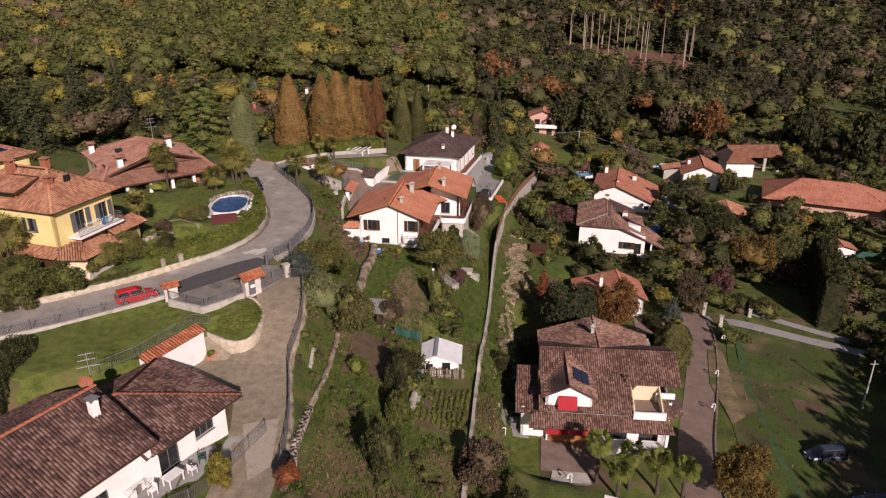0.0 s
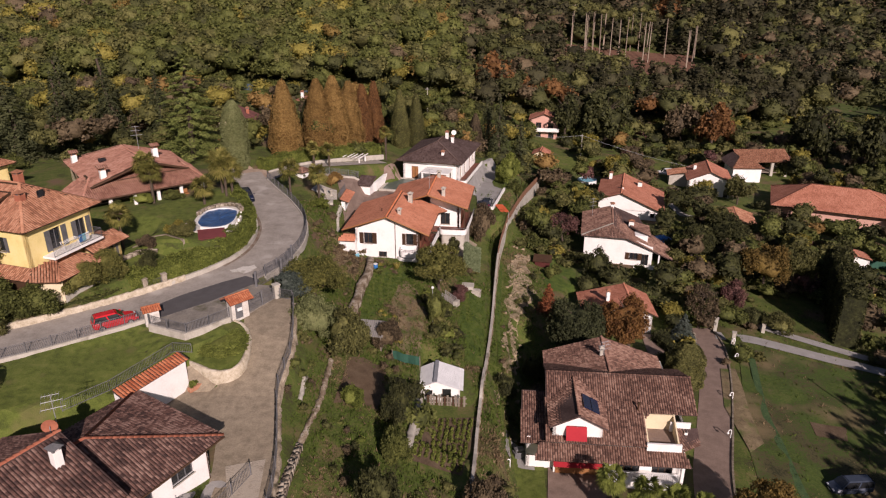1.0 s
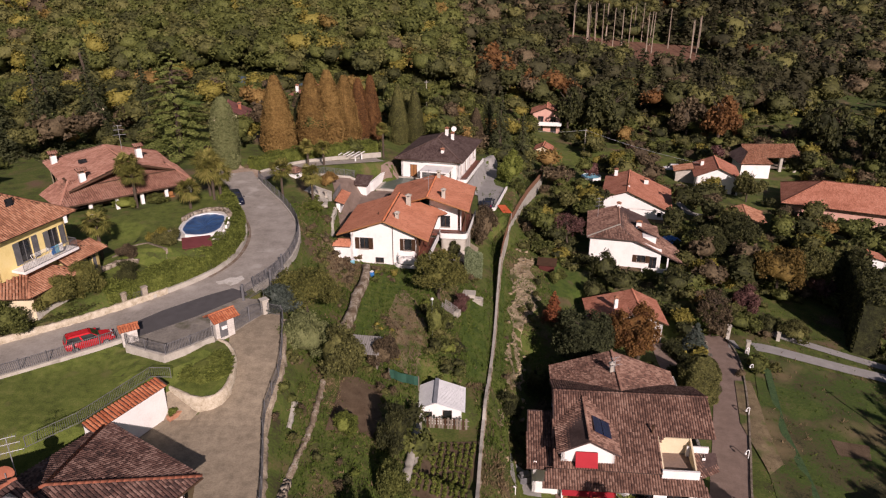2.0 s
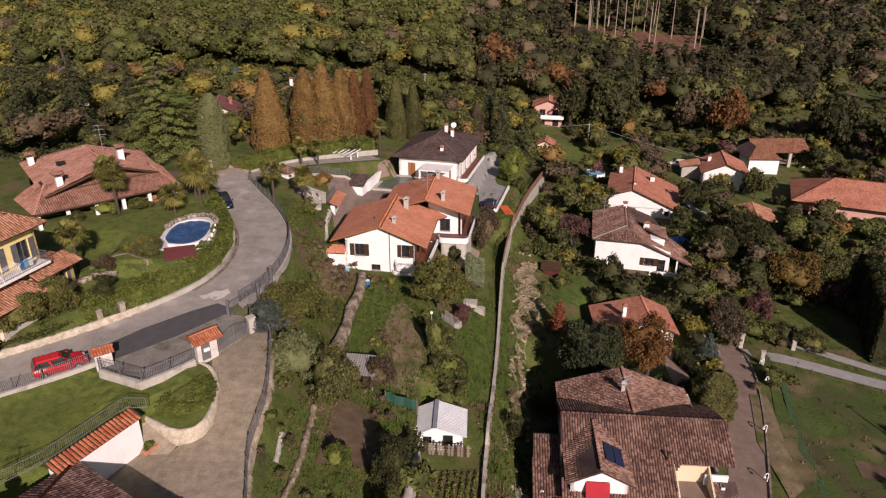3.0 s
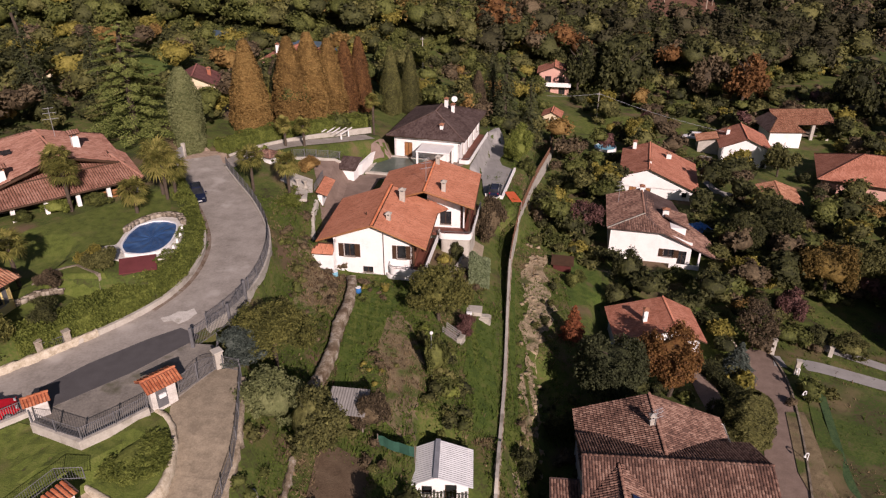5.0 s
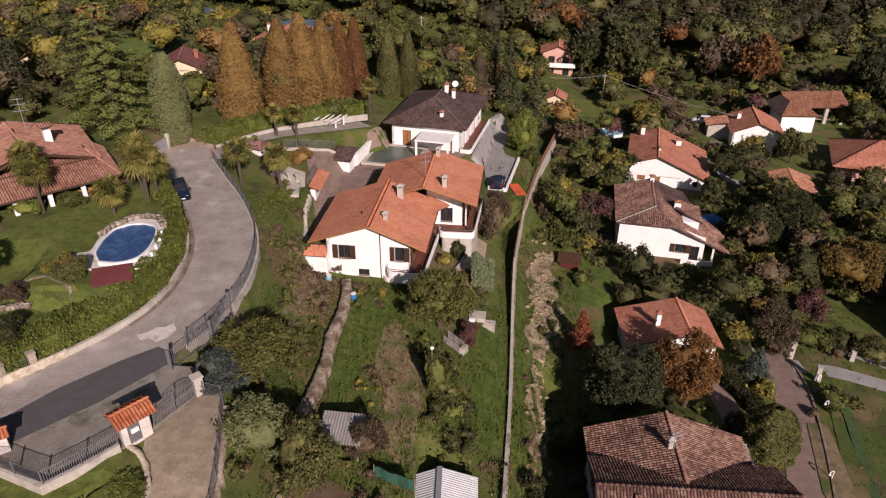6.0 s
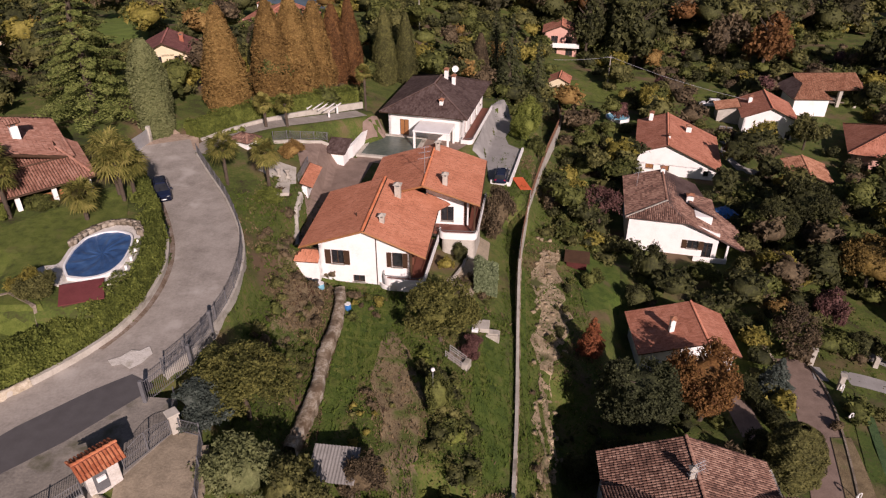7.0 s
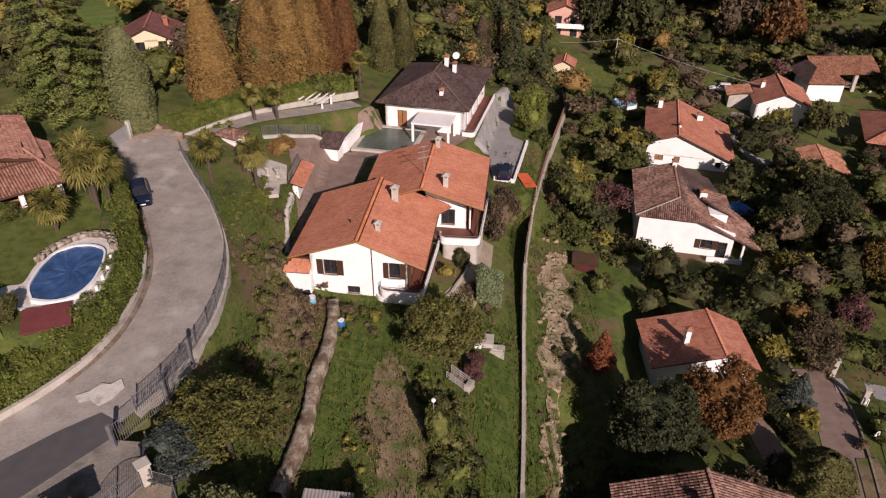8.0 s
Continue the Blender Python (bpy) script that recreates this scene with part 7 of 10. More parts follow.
# pool garden
rim = [(-28.2, 80.3), (-26.7, 80.0), (-25.4, 80.7), (-25.0, 82.3), (-25.2, 84.5), (-25.7, 86.3), (-26.9, 86.9), (-28.2, 86.8), (-29.3, 85.8), (-29.4, 83.7), (-29.1, 81.6)]


def pool(name, outline, z, cover, deck, label, wide=0.55, deep=1.0, edge=None):
    """A pool: rim wall with coping, cover sheet sagging inside."""
    p = empty(name, pose(*outline[0], z), label, "swimming pool")
    o = outline[0]
    pts = [(x - o[0], y - o[1]) for x, y in curved(list(outline) + [outline[0]], 3)[:-1]]
    c = (sum(q[0] for q in pts) / len(pts), sum(q[1] for q in pts) / len(pts))
    big = [(c[0] + (x - c[0]) * (1 + wide / 2.6), c[1] + (y - c[1]) * (1 + wide / 2.6)) for x, y in pts]
    bm = bmesh.new()
    n = len(pts)
    loops = [[bm.verts.new((x, y, h)) for x, y in q] for q, h in ((big, -deep), (big, 0.0), (pts, 0.0), (pts, -0.5))]
    for a, b in zip(loops[:-1], loops[1:]):
        for k in range(n):
            bm.faces.new((a[k], a[(k + 1) % n], b[(k + 1) % n], b[k]))
    part("rim", bm, deck, p)
    bm = bmesh.new()
    rings = [[bm.verts.new((c[0] + (x - c[0]) * s, c[1] + (y - c[1]) * s, -0.12 - 0.10 * (1 - s) + 0.03 * math.sin(7 * s + k * 1.7))) for k, (x, y) in enumerate(pts)] for s in (1.0, 0.8, 0.6, 0.4, 0.2)]
    mid = bm.verts.new((*c, -0.2))
    for a, b in zip(rings[:-1], rings[1:]):
        for k in range(n):
            bm.faces.new((a[k], a[(k + 1) % n], b[(k + 1) % n], b[k]))
    for k in range(n):
        bm.faces.new((rings[-1][k], rings[-1][(k + 1) % n], mid))
    part("cover", bm, cover, p)
    return p


pool("swimming_pool", rim, 11.78, COVER, PLASTIC, "raised oval pool with a white rim under a wrinkled blue cover", 0.16, 1.6)
bm = bmesh.new()
prism(bm, curved([(-28.4, 79.4), (-24.8, 79.6), (-24.3, 81.4), (-24.5, 84.0), (-25.0, 86.2), (-26.3, 88.5), (-27.8, 88.6), (-29.0, 88.0), (-29.8, 86.5), (-30.2, 85.0), (-29.9, 82.2), (-31.0, 82.2), (-31.6, 81.3), (-30.2, 80.0), (-28.4, 79.4)], 3)[:-1], 10.2, 11.46)
tagged(part("pool_deck", bm, DECK), "pale irregular stone deck round the pool", "paving", "", "structure")
rail_posts = ((-24.45, 81.6), (-24.55, 82.9), (-24.7, 84.2), (-24.95, 85.5))
stone_wall("deck_stones", [(-30.2, 85.0, 11.4), (-29.8, 86.6, 11.4), (-28.9, 88.1, 11.4), (-27.7, 88.7, 11.4), (-26.2, 88.5, 11.4), (-25.2, 86.8, 11.4)], 0.45, 0.45, "rough pale stones edging the pool deck", 66, 0.5)
for x, y in rail_posts:
    g = empty("deck_post", pose(x, y, 10.6, 0, 0, 8), "white post in the pool's side wall", "post", "pool wall posts")
    part("post", soften(boxes((-0.1, 0.1, -0.12, 0.12, 0, 1.2)), 0.02), WHITE, g)
hut = empty("pump_house", pose(-26.4, 78.3, 11.2, 0, 0, 20), "low dark red roofed pump house against the pool", "shed")
part("wall", soften(boxes((-1.3, 1.3, -0.8, 1.0, -1.2, 0.3)), 0.03), WOOD, hut)
bm = bmesh.new()
slab(bm, [(-1.5, -1.0, 0.3), (1.5, -1.0, 0.25), (1.5, 1.2, 0.6), (-1.5, 1.2, 0.65)], 0.08)
part("roof", bm, surface("dark_red_sheet", [(0.12, 0.03, 0.03), (0.17, 0.045, 0.045)], 1.0, 0.7, 0.1, 9.0), hut)
drape("villa_lawn", [(-45.0, 79.0), (-33.0, 92.5), (-29.5, 95.5), (-27.6, 90.0), (-29.6, 84.5), (-33.0, 80.0), (-36.0, 76.0), (-41.0, 74.5)], LAWN, "mown lawn in front of the villa", "lawn", 0.07)
drape("bank_lawn", [(-37.0, 74.5), (-33.0, 79.0), (-29.5, 78.0), (-27.0, 75.0), (-30.5, 70.5), (-33.5, 70.0)], LAWN, "sloping lawn with rough beds below the villa", "lawn", 0.08)
wall_along("bed_wall", on_ground(dense([(-35.0, 76.8), (-31.8, 78.6), (-29.2, 77.0), (-28.2, 74.6)])), 0.22, 0.3, 0.16, STONE, "low pale kerb round the garden bed", "wall")
stone_wall("bed_stones", on_ground(dense([(-35.4, 73.4), (-33.6, 75.2), (-31.8, 75.6)])), 0.5, 0.45, "rough stones edging the flower bed", 15)

# road head, side lane to the rear house
ribbon("side_lane", SIDE_LANE, 1.3, ASPHALT, "narrow asphalt lane climbing past the hedge", "road", 0.10)
wall_along("lane_wall", smooth_line([(-28.2, 113.2, 8.8), (-25.1, 117.2, 8.75), (-22.0, 121.0, 8.4), (-16.4, 126.6, 7.6), (-11.1, 131.4, 6.8)]), 0.26, 0.6, 0.3, CONCRETE, "pale coping wall along the side lane", "wall")
hedge(smooth_line([(-29.6, 114.0, 8.7), (-26.3, 118.3, 8.7), (-23.0, 122.2, 8.4), (-17.4, 127.8, 7.6), (-12.2, 132.6, 6.8)]), 2.2, 2.1, L_HEDGE, "clipped green hedge beside the side lane", 21, per=55)
drape("gate_apron", [(-34.0, 110.4), (-31.0, 110.2), (-27.6, 110.2), (-28.6, 113.6), (-32.2, 115.6), (-34.2, 113.6)], surface("pink_cobbles", [(0.26, 0.19, 0.14), (0.36, 0.27, 0.20), (0.42, 0.33, 0.25)], 2.2, 0.9, 0.7, 4.0), "pinkish cobbled apron at the road end", "paving", 0.12)
sheet = empty("yard_gate", pose(-34.2, 110.6, 8.9, 0, 0, 78), "light grey sheet metal gate at the road end", "gate")
part("leaf", soften(boxes((-1.7, 1.7, -0.04, 0.04, 0.1, 1.7)), 0.02), STEEL, sheet)
part("post", soften(boxes((1.7, 2.1, -0.2, 0.2, -0.2, 2.0)), 0.02), CONCRETE, sheet)

# terrace of the white house
drape("yard", [(-15.6, 99.5), (-13.2, 94.8), (-12.6, 98.0), (-8.6, 120.2), (-13.0, 121.0), (-17.8, 116.0), (-15.9, 108.5), (-14.9, 103.5)], REDPAVE, "brownish paved yard behind the white house", "yard", 0.07)
worn_wall("yard_wall", on_ground(dense([(-14.6, 95.2), (-15.4, 99.5), (-16.0, 103.5), (-15.9, 106.4)]), -0.2), 0.5, 0.8, 0.55, CONCRETE, "pale rough retaining wall of the yard", "wall", 23, 0.05)
lean = empty("tool_shelter", pose(-15.2, 109.7, 4.3, 0, 0, 86), "white shelter wall with a narrow orange tile roof", "shed")
part("wall", soften(boxes((-2.6, 2.6, -0.1, 0.5, -1.6, 1.5)), 0.03), WHITE, lean)
roof_slope(lean, [(-2.8, -0.75, 1.5), (2.8, -0.75, 1.5), (2.8, 0.7, 2.05), (-2.8, 0.7, 2.05)], TILE_ORANGE, thick=0.08)
railing(lean, [(-2.4, 0.85, 2.0), (2.6, 0.85, 2.0)], 0.9, 0.15)
wall_along("terrace_wall", on_ground(dense([(-20.2, 114.8), (-17.2, 117.2), (-14.4, 119.2)])), 0.35, 1.6, 0.35, CONCRETE, "grey terrace wall below the garden", "wall")
fence(on_ground(dense([(-20.4, 115.6), (-17.4, 117.9), (-14.6, 119.9)])), 1.0, "dark garden railing on the terrace", IRON, 0.1)
wall_along("pool_wall", [(-13.4, 118.2, 4.3), (-11.8, 121.2, 4.3), (-10.2, 126.2, 4.5), (-9.4, 129.6, 4.7)], 0.45, 1.4, 0.55, WHITE, "sloping white wall beside the terrace pool", "wall")
pav = empty("shelter", pose(-13.1, 118.9, 3.4, 0, 0, -15), "little white shelter with a dark brown tile roof", "shed")
part("wall", soften(boxes((-0.9, 0.9, -0.9, 0.9, -0.4, 2.0)), 0.03), WHITE, pav)
roof_slope(pav, [(-1.4, -1.5, 1.95), (1.4, -1.5, 1.95), (1.4, 1.4, 2.9), (-1.4, 1.4, 2.9)], TILE_DARK, thick=0.1)
pav = empty("shelter", pose(-23.0, 112.9, 7.95, 0, 0, -30), "little white shelter with a brown hipped roof by the lane", "shed")
part("wall", soften(boxes((-1.0, 1.0, -0.8, 0.8, -0.8, 1.3)), 0.03), WHITE, pav)
hip_roof(pav, -1.5, 1.5, -1.2, 1.2, 1.3, 0.6, TILE_TAN, thick=0.08)
tp = empty("swimming_pool", pose(-6.6, 124.2, 3.36, 0, 0, -13), "rectangular terrace pool with a dull green cover", "swimming pool")
part("rim", boxes((-3.9, 3.9, -3.9, -3.4, -0.3, 0.18), (-3.9, 3.9, 3.4, 3.9, -0.3, 0.18), (-3.9, -3.4, -3.4, 3.4, -0.3, 0.18), (3.4, 3.9, -3.4, 3.4, -0.3, 0.18)), CONCRETE, tp)
part("cover", boxes((-3.4, 3.4, -3.4, 3.4, -0.2, 0.05)), GREENCOVER, tp)
drape("pool_terrace", [(-11.2, 119.4), (-2.0, 117.6), (4.2, 126.0), (-8.6, 128.8), (-10.6, 126.0)], REDPAVE, "brownish paving round the terrace pool", "paving", 0.05)
drape("hardstand", [(4.2, 124.0), (5.6, 129.3), (7.6, 139.6), (9.4, 143.0), (11.6, 143.2), (11.4, 137.0), (9.4, 131.4), (9.6, 128.8), (11.3, 126.8), (8.4, 115.8), (6.0, 116.8), (6.1, 123.0)], GRAVEL, "grey paved hardstand beside the rear house", "paving", 0.14, 0.6)
wall_along("hardstand_wall", on_ground(dense([(11.4, 126.8), (9.9, 121.0), (8.5, 115.7), (6.2, 116.6)])), 0.28, 2.0, 0.5, WHITE, "white edge wall of the hardstand", "wall")
perg = empty("pergola", pose(-16.0, 126.6, 6.0, 0, 0, -20), "white pergola in the upper garden", "pergola")
for x in (-1.6, 1.6):
    for y in (-1.2, 1.2):
        part("post", soften(boxes((x - 0.1, x + 0.1, y - 0.1, y + 0.1, -1.2, 2.2)), 0.02), WHITE, perg)
for k in range(6):
    part("beam", soften(boxes((-2.1 + 0.8 * k, -2.0 + 0.8 * k, -1.7, 1.7, 2.2, 2.36)), 0.01), WHITE, perg)
drape("upper_lawn", [(-19.0, 121.2), (-13.4, 124.6), (-10.6, 128.6), (-12.4, 128.6), (-17.6, 124.4)], LAWN, "small lawn in the upper garden", "lawn", 0.08)
drape("stair_court", [(-20.4, 107.0), (-19.8, 110.6), (-16.9, 110.4), (-16.4, 107.0), (-17.4, 106.0)], CONCRETE, "pale stone court above the yard", "paving", 0.12)
for x, y in ((-18.3, 107.4), (-17.4, 107.8)):
    st = empty("garden_urn", pose(x, y, float(ground(np.array([x]), np.array([y]))[0])), "pale stone urn on the court", "urn", "stone urns")
    bm = bmesh.new()
    for z0, z1, r0, r1 in ((0, 0.3, 0.28, 0.24), (0.3, 0.7, 0.12, 0.16), (0.7, 1.0, 0.2, 0.34), (1.0, 1.1, 0.36, 0.36)):
        bar(bm, (0, 0, z0), (0, 0, z1), r0, 10, r1)
    part("column", bm, CONCRETE, st)
gs = empty("garden_steps", pose(-17.8, 106.2, 0, 0, 0, 8), "pale stone steps down from the court", "steps")
for k in range(7):
    zt = float(ground(np.array([-17.8]), np.array([106.2 - 0.42 * k]))[0]) + 0.2
    part("step", soften(boxes((-0.9, 0.9, -0.42 * k - 0.42, -0.42 * k, zt - 0.4, zt)), 0.03), CONCRETE, gs)

# long boundary wall down the slope, brown fence on its upper stretch
BOUND = [(1.6, 44.0, -2.6), (2.6, 53.0, -2.2), (3.6, 62.6, -1.9), (4.6, 70.4, -1.9), (5.7, 78.4, -2.1), (6.6, 86.0, -2.2), (7.6, 95.0, -1.6), (8.7, 103.5, -0.9), (10.4, 112.0, -0.6),
         (13.0, 122.5, -0.9), (16.2, 134.5, -2.0), (19.6, 147.0, -3.8), (22.4, 158.0, -5.4), (23.6, 168.0, -6.6)]
bound = smooth_line(BOUND)
bound[:, 2] = np.maximum(bound[:, 2], ground(bound[:, 0], bound[:, 1]) + 0.32)
wall_along("boundary_wall", bound, 0.28, 3.4, 0.12, CONCRETE, "long pale stone and concrete boundary wall running down the slope", "wall")
worn_wall("boundary_stones", bound[(bound[:, 1] < 104)] - np.array([0, 0, 1.0]), 0.46, 1.6, 0.85, LICHEN, "crooked old mortar foot of the boundary wall", "wall", 31)
fence(bound[bound[:, 1] > 102], 1.2, "rusty brown fence on the boundary wall", surface("rusty_fence", [(0.12, 0.06, 0.035), (0.19, 0.10, 0.06)], 2.0, 0.8, 0.1, 8.0), 0.1, 0.09)

# garden wall with a flat stone top
worn_wall("garden_stone_wall", on_ground(dense(curved([(-10.0, 91.2), (-9.5, 88.0), (-9.45, 85.0), (-10.0, 80.0), (-9.9, 76.5), (-10.3, 73.0), (-10.8, 69.4)], 3)), -0.3), 0.95, 0.6, 1.1, LICHEN, "broad old garden wall with a pale lichened top", "wall", 41, 0.03)
worn_wall("terrace_edge", on_ground(dense([(-10.9, 62.6), (-10.9, 56.6), (-11.6, 50.0)]), -0.2), 0.5, 0.4, 0.42, LICHEN, "crumbled mortar edge between the garden terraces", "wall", 44, 0.06)
worn_wall("terrace_edge", on_ground(dense([(-12.7, 58.8), (-12.5, 55.0)]), -0.2), 0.45, 0.4, 0.45, CONCRETE, "short pale kerb on the garden terrace", "wall", 46, 0.03)
stone_wall("terrace_stones", on_ground(dense([(-11.6, 50.0), (-11.6, 44.0), (-11.2, 38.6)]), -0.3), 0.6, 0.6, "row of rough stones between garden terraces", 43, 0.45)
worn_wall("bed_wall", on_ground(dense([(-2.4, 63.0), (-2.6, 57.5), (-3.2, 52.2)]), -0.4), 0.75, 0.5, 0.85, CONCRETE, "pale broad concrete edge of the vegetable bed", "wall", 45, 0.04)


# ---------------------------------------------------------------- plants, one by one
def palm(x, y, high, reach, label="fan palm with a shaggy trunk", seed=1, leaves=None):
    """A fan palm: shaggy trunk and a head of folded fan leaves."""
    z = float(ground(np.array([x]), np.array([y]))[0])
    ob = empty("palm_tree", pose(x, y, z, 0, 0, seed * 50), label, "palm", "fan palms")
    rng = np.random.default_rng(seed)
    bm = bmesh.new()
    n = 7
    for k in range(n):
        z0, z1 = (high - 0.4) * k / n - (0.3 if k == 0 else 0), (high - 0.4) * (k + 1) / n
        bar(bm, (0, 0, z0), (0, 0, z1), 0.15 + 0.03 * (k % 2), 8, 0.19)
    part("trunk", bm, BARK, ob)
    verts, faces = [], []
    for k in range(38):
        a, tilt = rng.uniform(0, 6.283), rng.uniform(-0.9, 1.15)
        stem = reach * rng.uniform(0.42, 0.58)
        d = np.array([math.cos(a) * math.cos(tilt), math.sin(a) * math.cos(tilt), math.sin(tilt)])
        hub = np.array([0, 0, high - 0.3]) + d * stem
        side = np.cross(d, [0, 0, 1.0])
        side /= np.linalg.norm(side) + 1e-6
        up = np.cross(side, d)
        blades = 13
        size = reach * rng.uniform(0.42, 0.58)
        for j in range(blades):
            f = (j / (blades - 1) - 0.5) * 3.6
            e = d * math.cos(f) + side * math.sin(f)
            e = e - np.array([0, 0, 0.28]) * abs(math.sin(f)) + up * 0.05 * (-1) ** j
            w = np.cross(e, up)
            w /= np.linalg.norm(w) + 1e-6
            b = len(verts)
            tip = hub + e * size - np.array([0, 0, 0.22 * size])
            verts += [hub, hub + e * size * 0.55 + w * 0.075, tip, hub + e * size * 0.55 - w * 0.075]
            faces.append((b, b + 1, b + 2, b + 3))
        b = len(verts)
        o = np.array([0, 0, high - 0.35])
        verts += [o + side * 0.025, o - side * 0.025, hub - side * 0.018, hub + side * 0.018]
        faces.append((b, b + 1, b + 2, b + 3))
    link_mesh("crown", mesh_of("crown", np.array(verts), np.array(faces)), leaves or L_PALM, ob)
    return ob


for k, (x, y, hh, r) in enumerate([(-43.2, 63.0, 5.6, 2.4), (-35.9, 76.6, 4.4, 1.7), (-38.3, 91.0, 5.4, 2.0), (-37.3, 89.6, 4.6, 1.8), (-29.0, 93.2, 4.4, 2.3), (-30.8, 89.6, 2.8, 1.9), (-29.8, 94.2, 4.8, 2.4), (-28.6, 94.6, 4.0, 2.0), (-22.6, 102.8, 4.6, 2.0),
                                      (-18.6, 103.9, 4.8, 1.9), (-10.6, 131.0, 6.4, 1.5), (-21.8, 118.6, 3.6, 1.4), (-19.4, 119.6, 3.4, 1.4), (15.0, 53.6, 5.4, 1.5), (18.0, 52.8, 4.8, 1.55), (20.6, 52.4, 4.4, 1.5), (23.4, 53.0, 4.0, 1.5), (16.6, 51.6, 4.0, 1.4), (-42.0, 66.0, 4.2, 1.6)]):
    palm(x, y, hh, r, seed=k + 1, leaves=L_HEDGE if y < 54 and x > 0 else None)

# tall conifers behind the road end
for x, y, hh, r in ((-67.8, 112.5, 15.0, 5.2), (-61.4, 114.9, 13.5, 3.8), (-57.0, 122.8, 16.0, 3.6), (-72.0, 108.5, 13.0, 4.6), (-76, 118, 15, 5), (-66, 126, 15, 4.4), (-84, 112, 14, 5), (-50.5, 128, 13, 3.4)):
    tree(x, y, "spruce", hh, r, L_SPRUCE, "tall dark spruce behind the villa", "conifer")
tree(-40.9, 115.6, "cedar", 16.8, 7.0, L_CEDAR, "broad blue-green cedar with layered boughs", "conifer", variant=0)
tree(-33.6, 114.8, "cypress", 11.4, 2.0, L_CYPRESS, "thick grey-green clipped cypress column at the road end", "conifer", variant=0)
for k, (x, y, hh, r, lf, lb) in enumerate(((-26.6, 120.4, 13.2, 2.7, L_RUST, "tall golden-brown thuja column behind the lane"), (-21.8, 125.2, 13.4, 2.8, L_RUST, "tall rust-brown thuja column behind the lane"), (-19.4, 127.8, 13.8, 2.9, L_RUST, "tall rust-brown thuja column behind the lane"), (-17.0, 131.0, 13.2, 2.6, L_RUST, "rust-orange thuja column behind the lane"),
                                       (-15.0, 134.4, 12.8, 2.2, L_ORANGE, "slim golden thuja column behind the lane"), (-13.2, 138.4, 13.4, 2.0, L_ORANGE, "reddish swamp cypress column behind the lane"), (-8.6, 145.0, 12.0, 1.9, L_OLIVE, "olive-brown thuja column beside the dark-roofed house"), (-5.4, 147.6, 11.6, 1.8, L_OLIVE, "olive-brown thuja column beside the dark-roofed house"), (7.6, 164.0, 9.4, 1.9, L_BROWN, "brownish narrow conifer near the wood"), (-24.0, 128.5, 9.0, 2.0, L_DARK, "dark green thuja behind the row"))):
    x, y = x * 1.02, y + 2.2
    tree(x, y, "column", hh, r, lf, lb, "conifer", group="conifer row behind the lane", variant=k % 4)
for x, y, hh, r in ((13.2, 163.0, 16.0, 4.0), (18.2, 162.0, 13.5, 3.4), (10.8, 170.0, 14.0, 3.4)):
    tree(x, y, "spruce", hh, r, L_SPRUCE, "tall dark green spruce behind the rear house", "conifer")

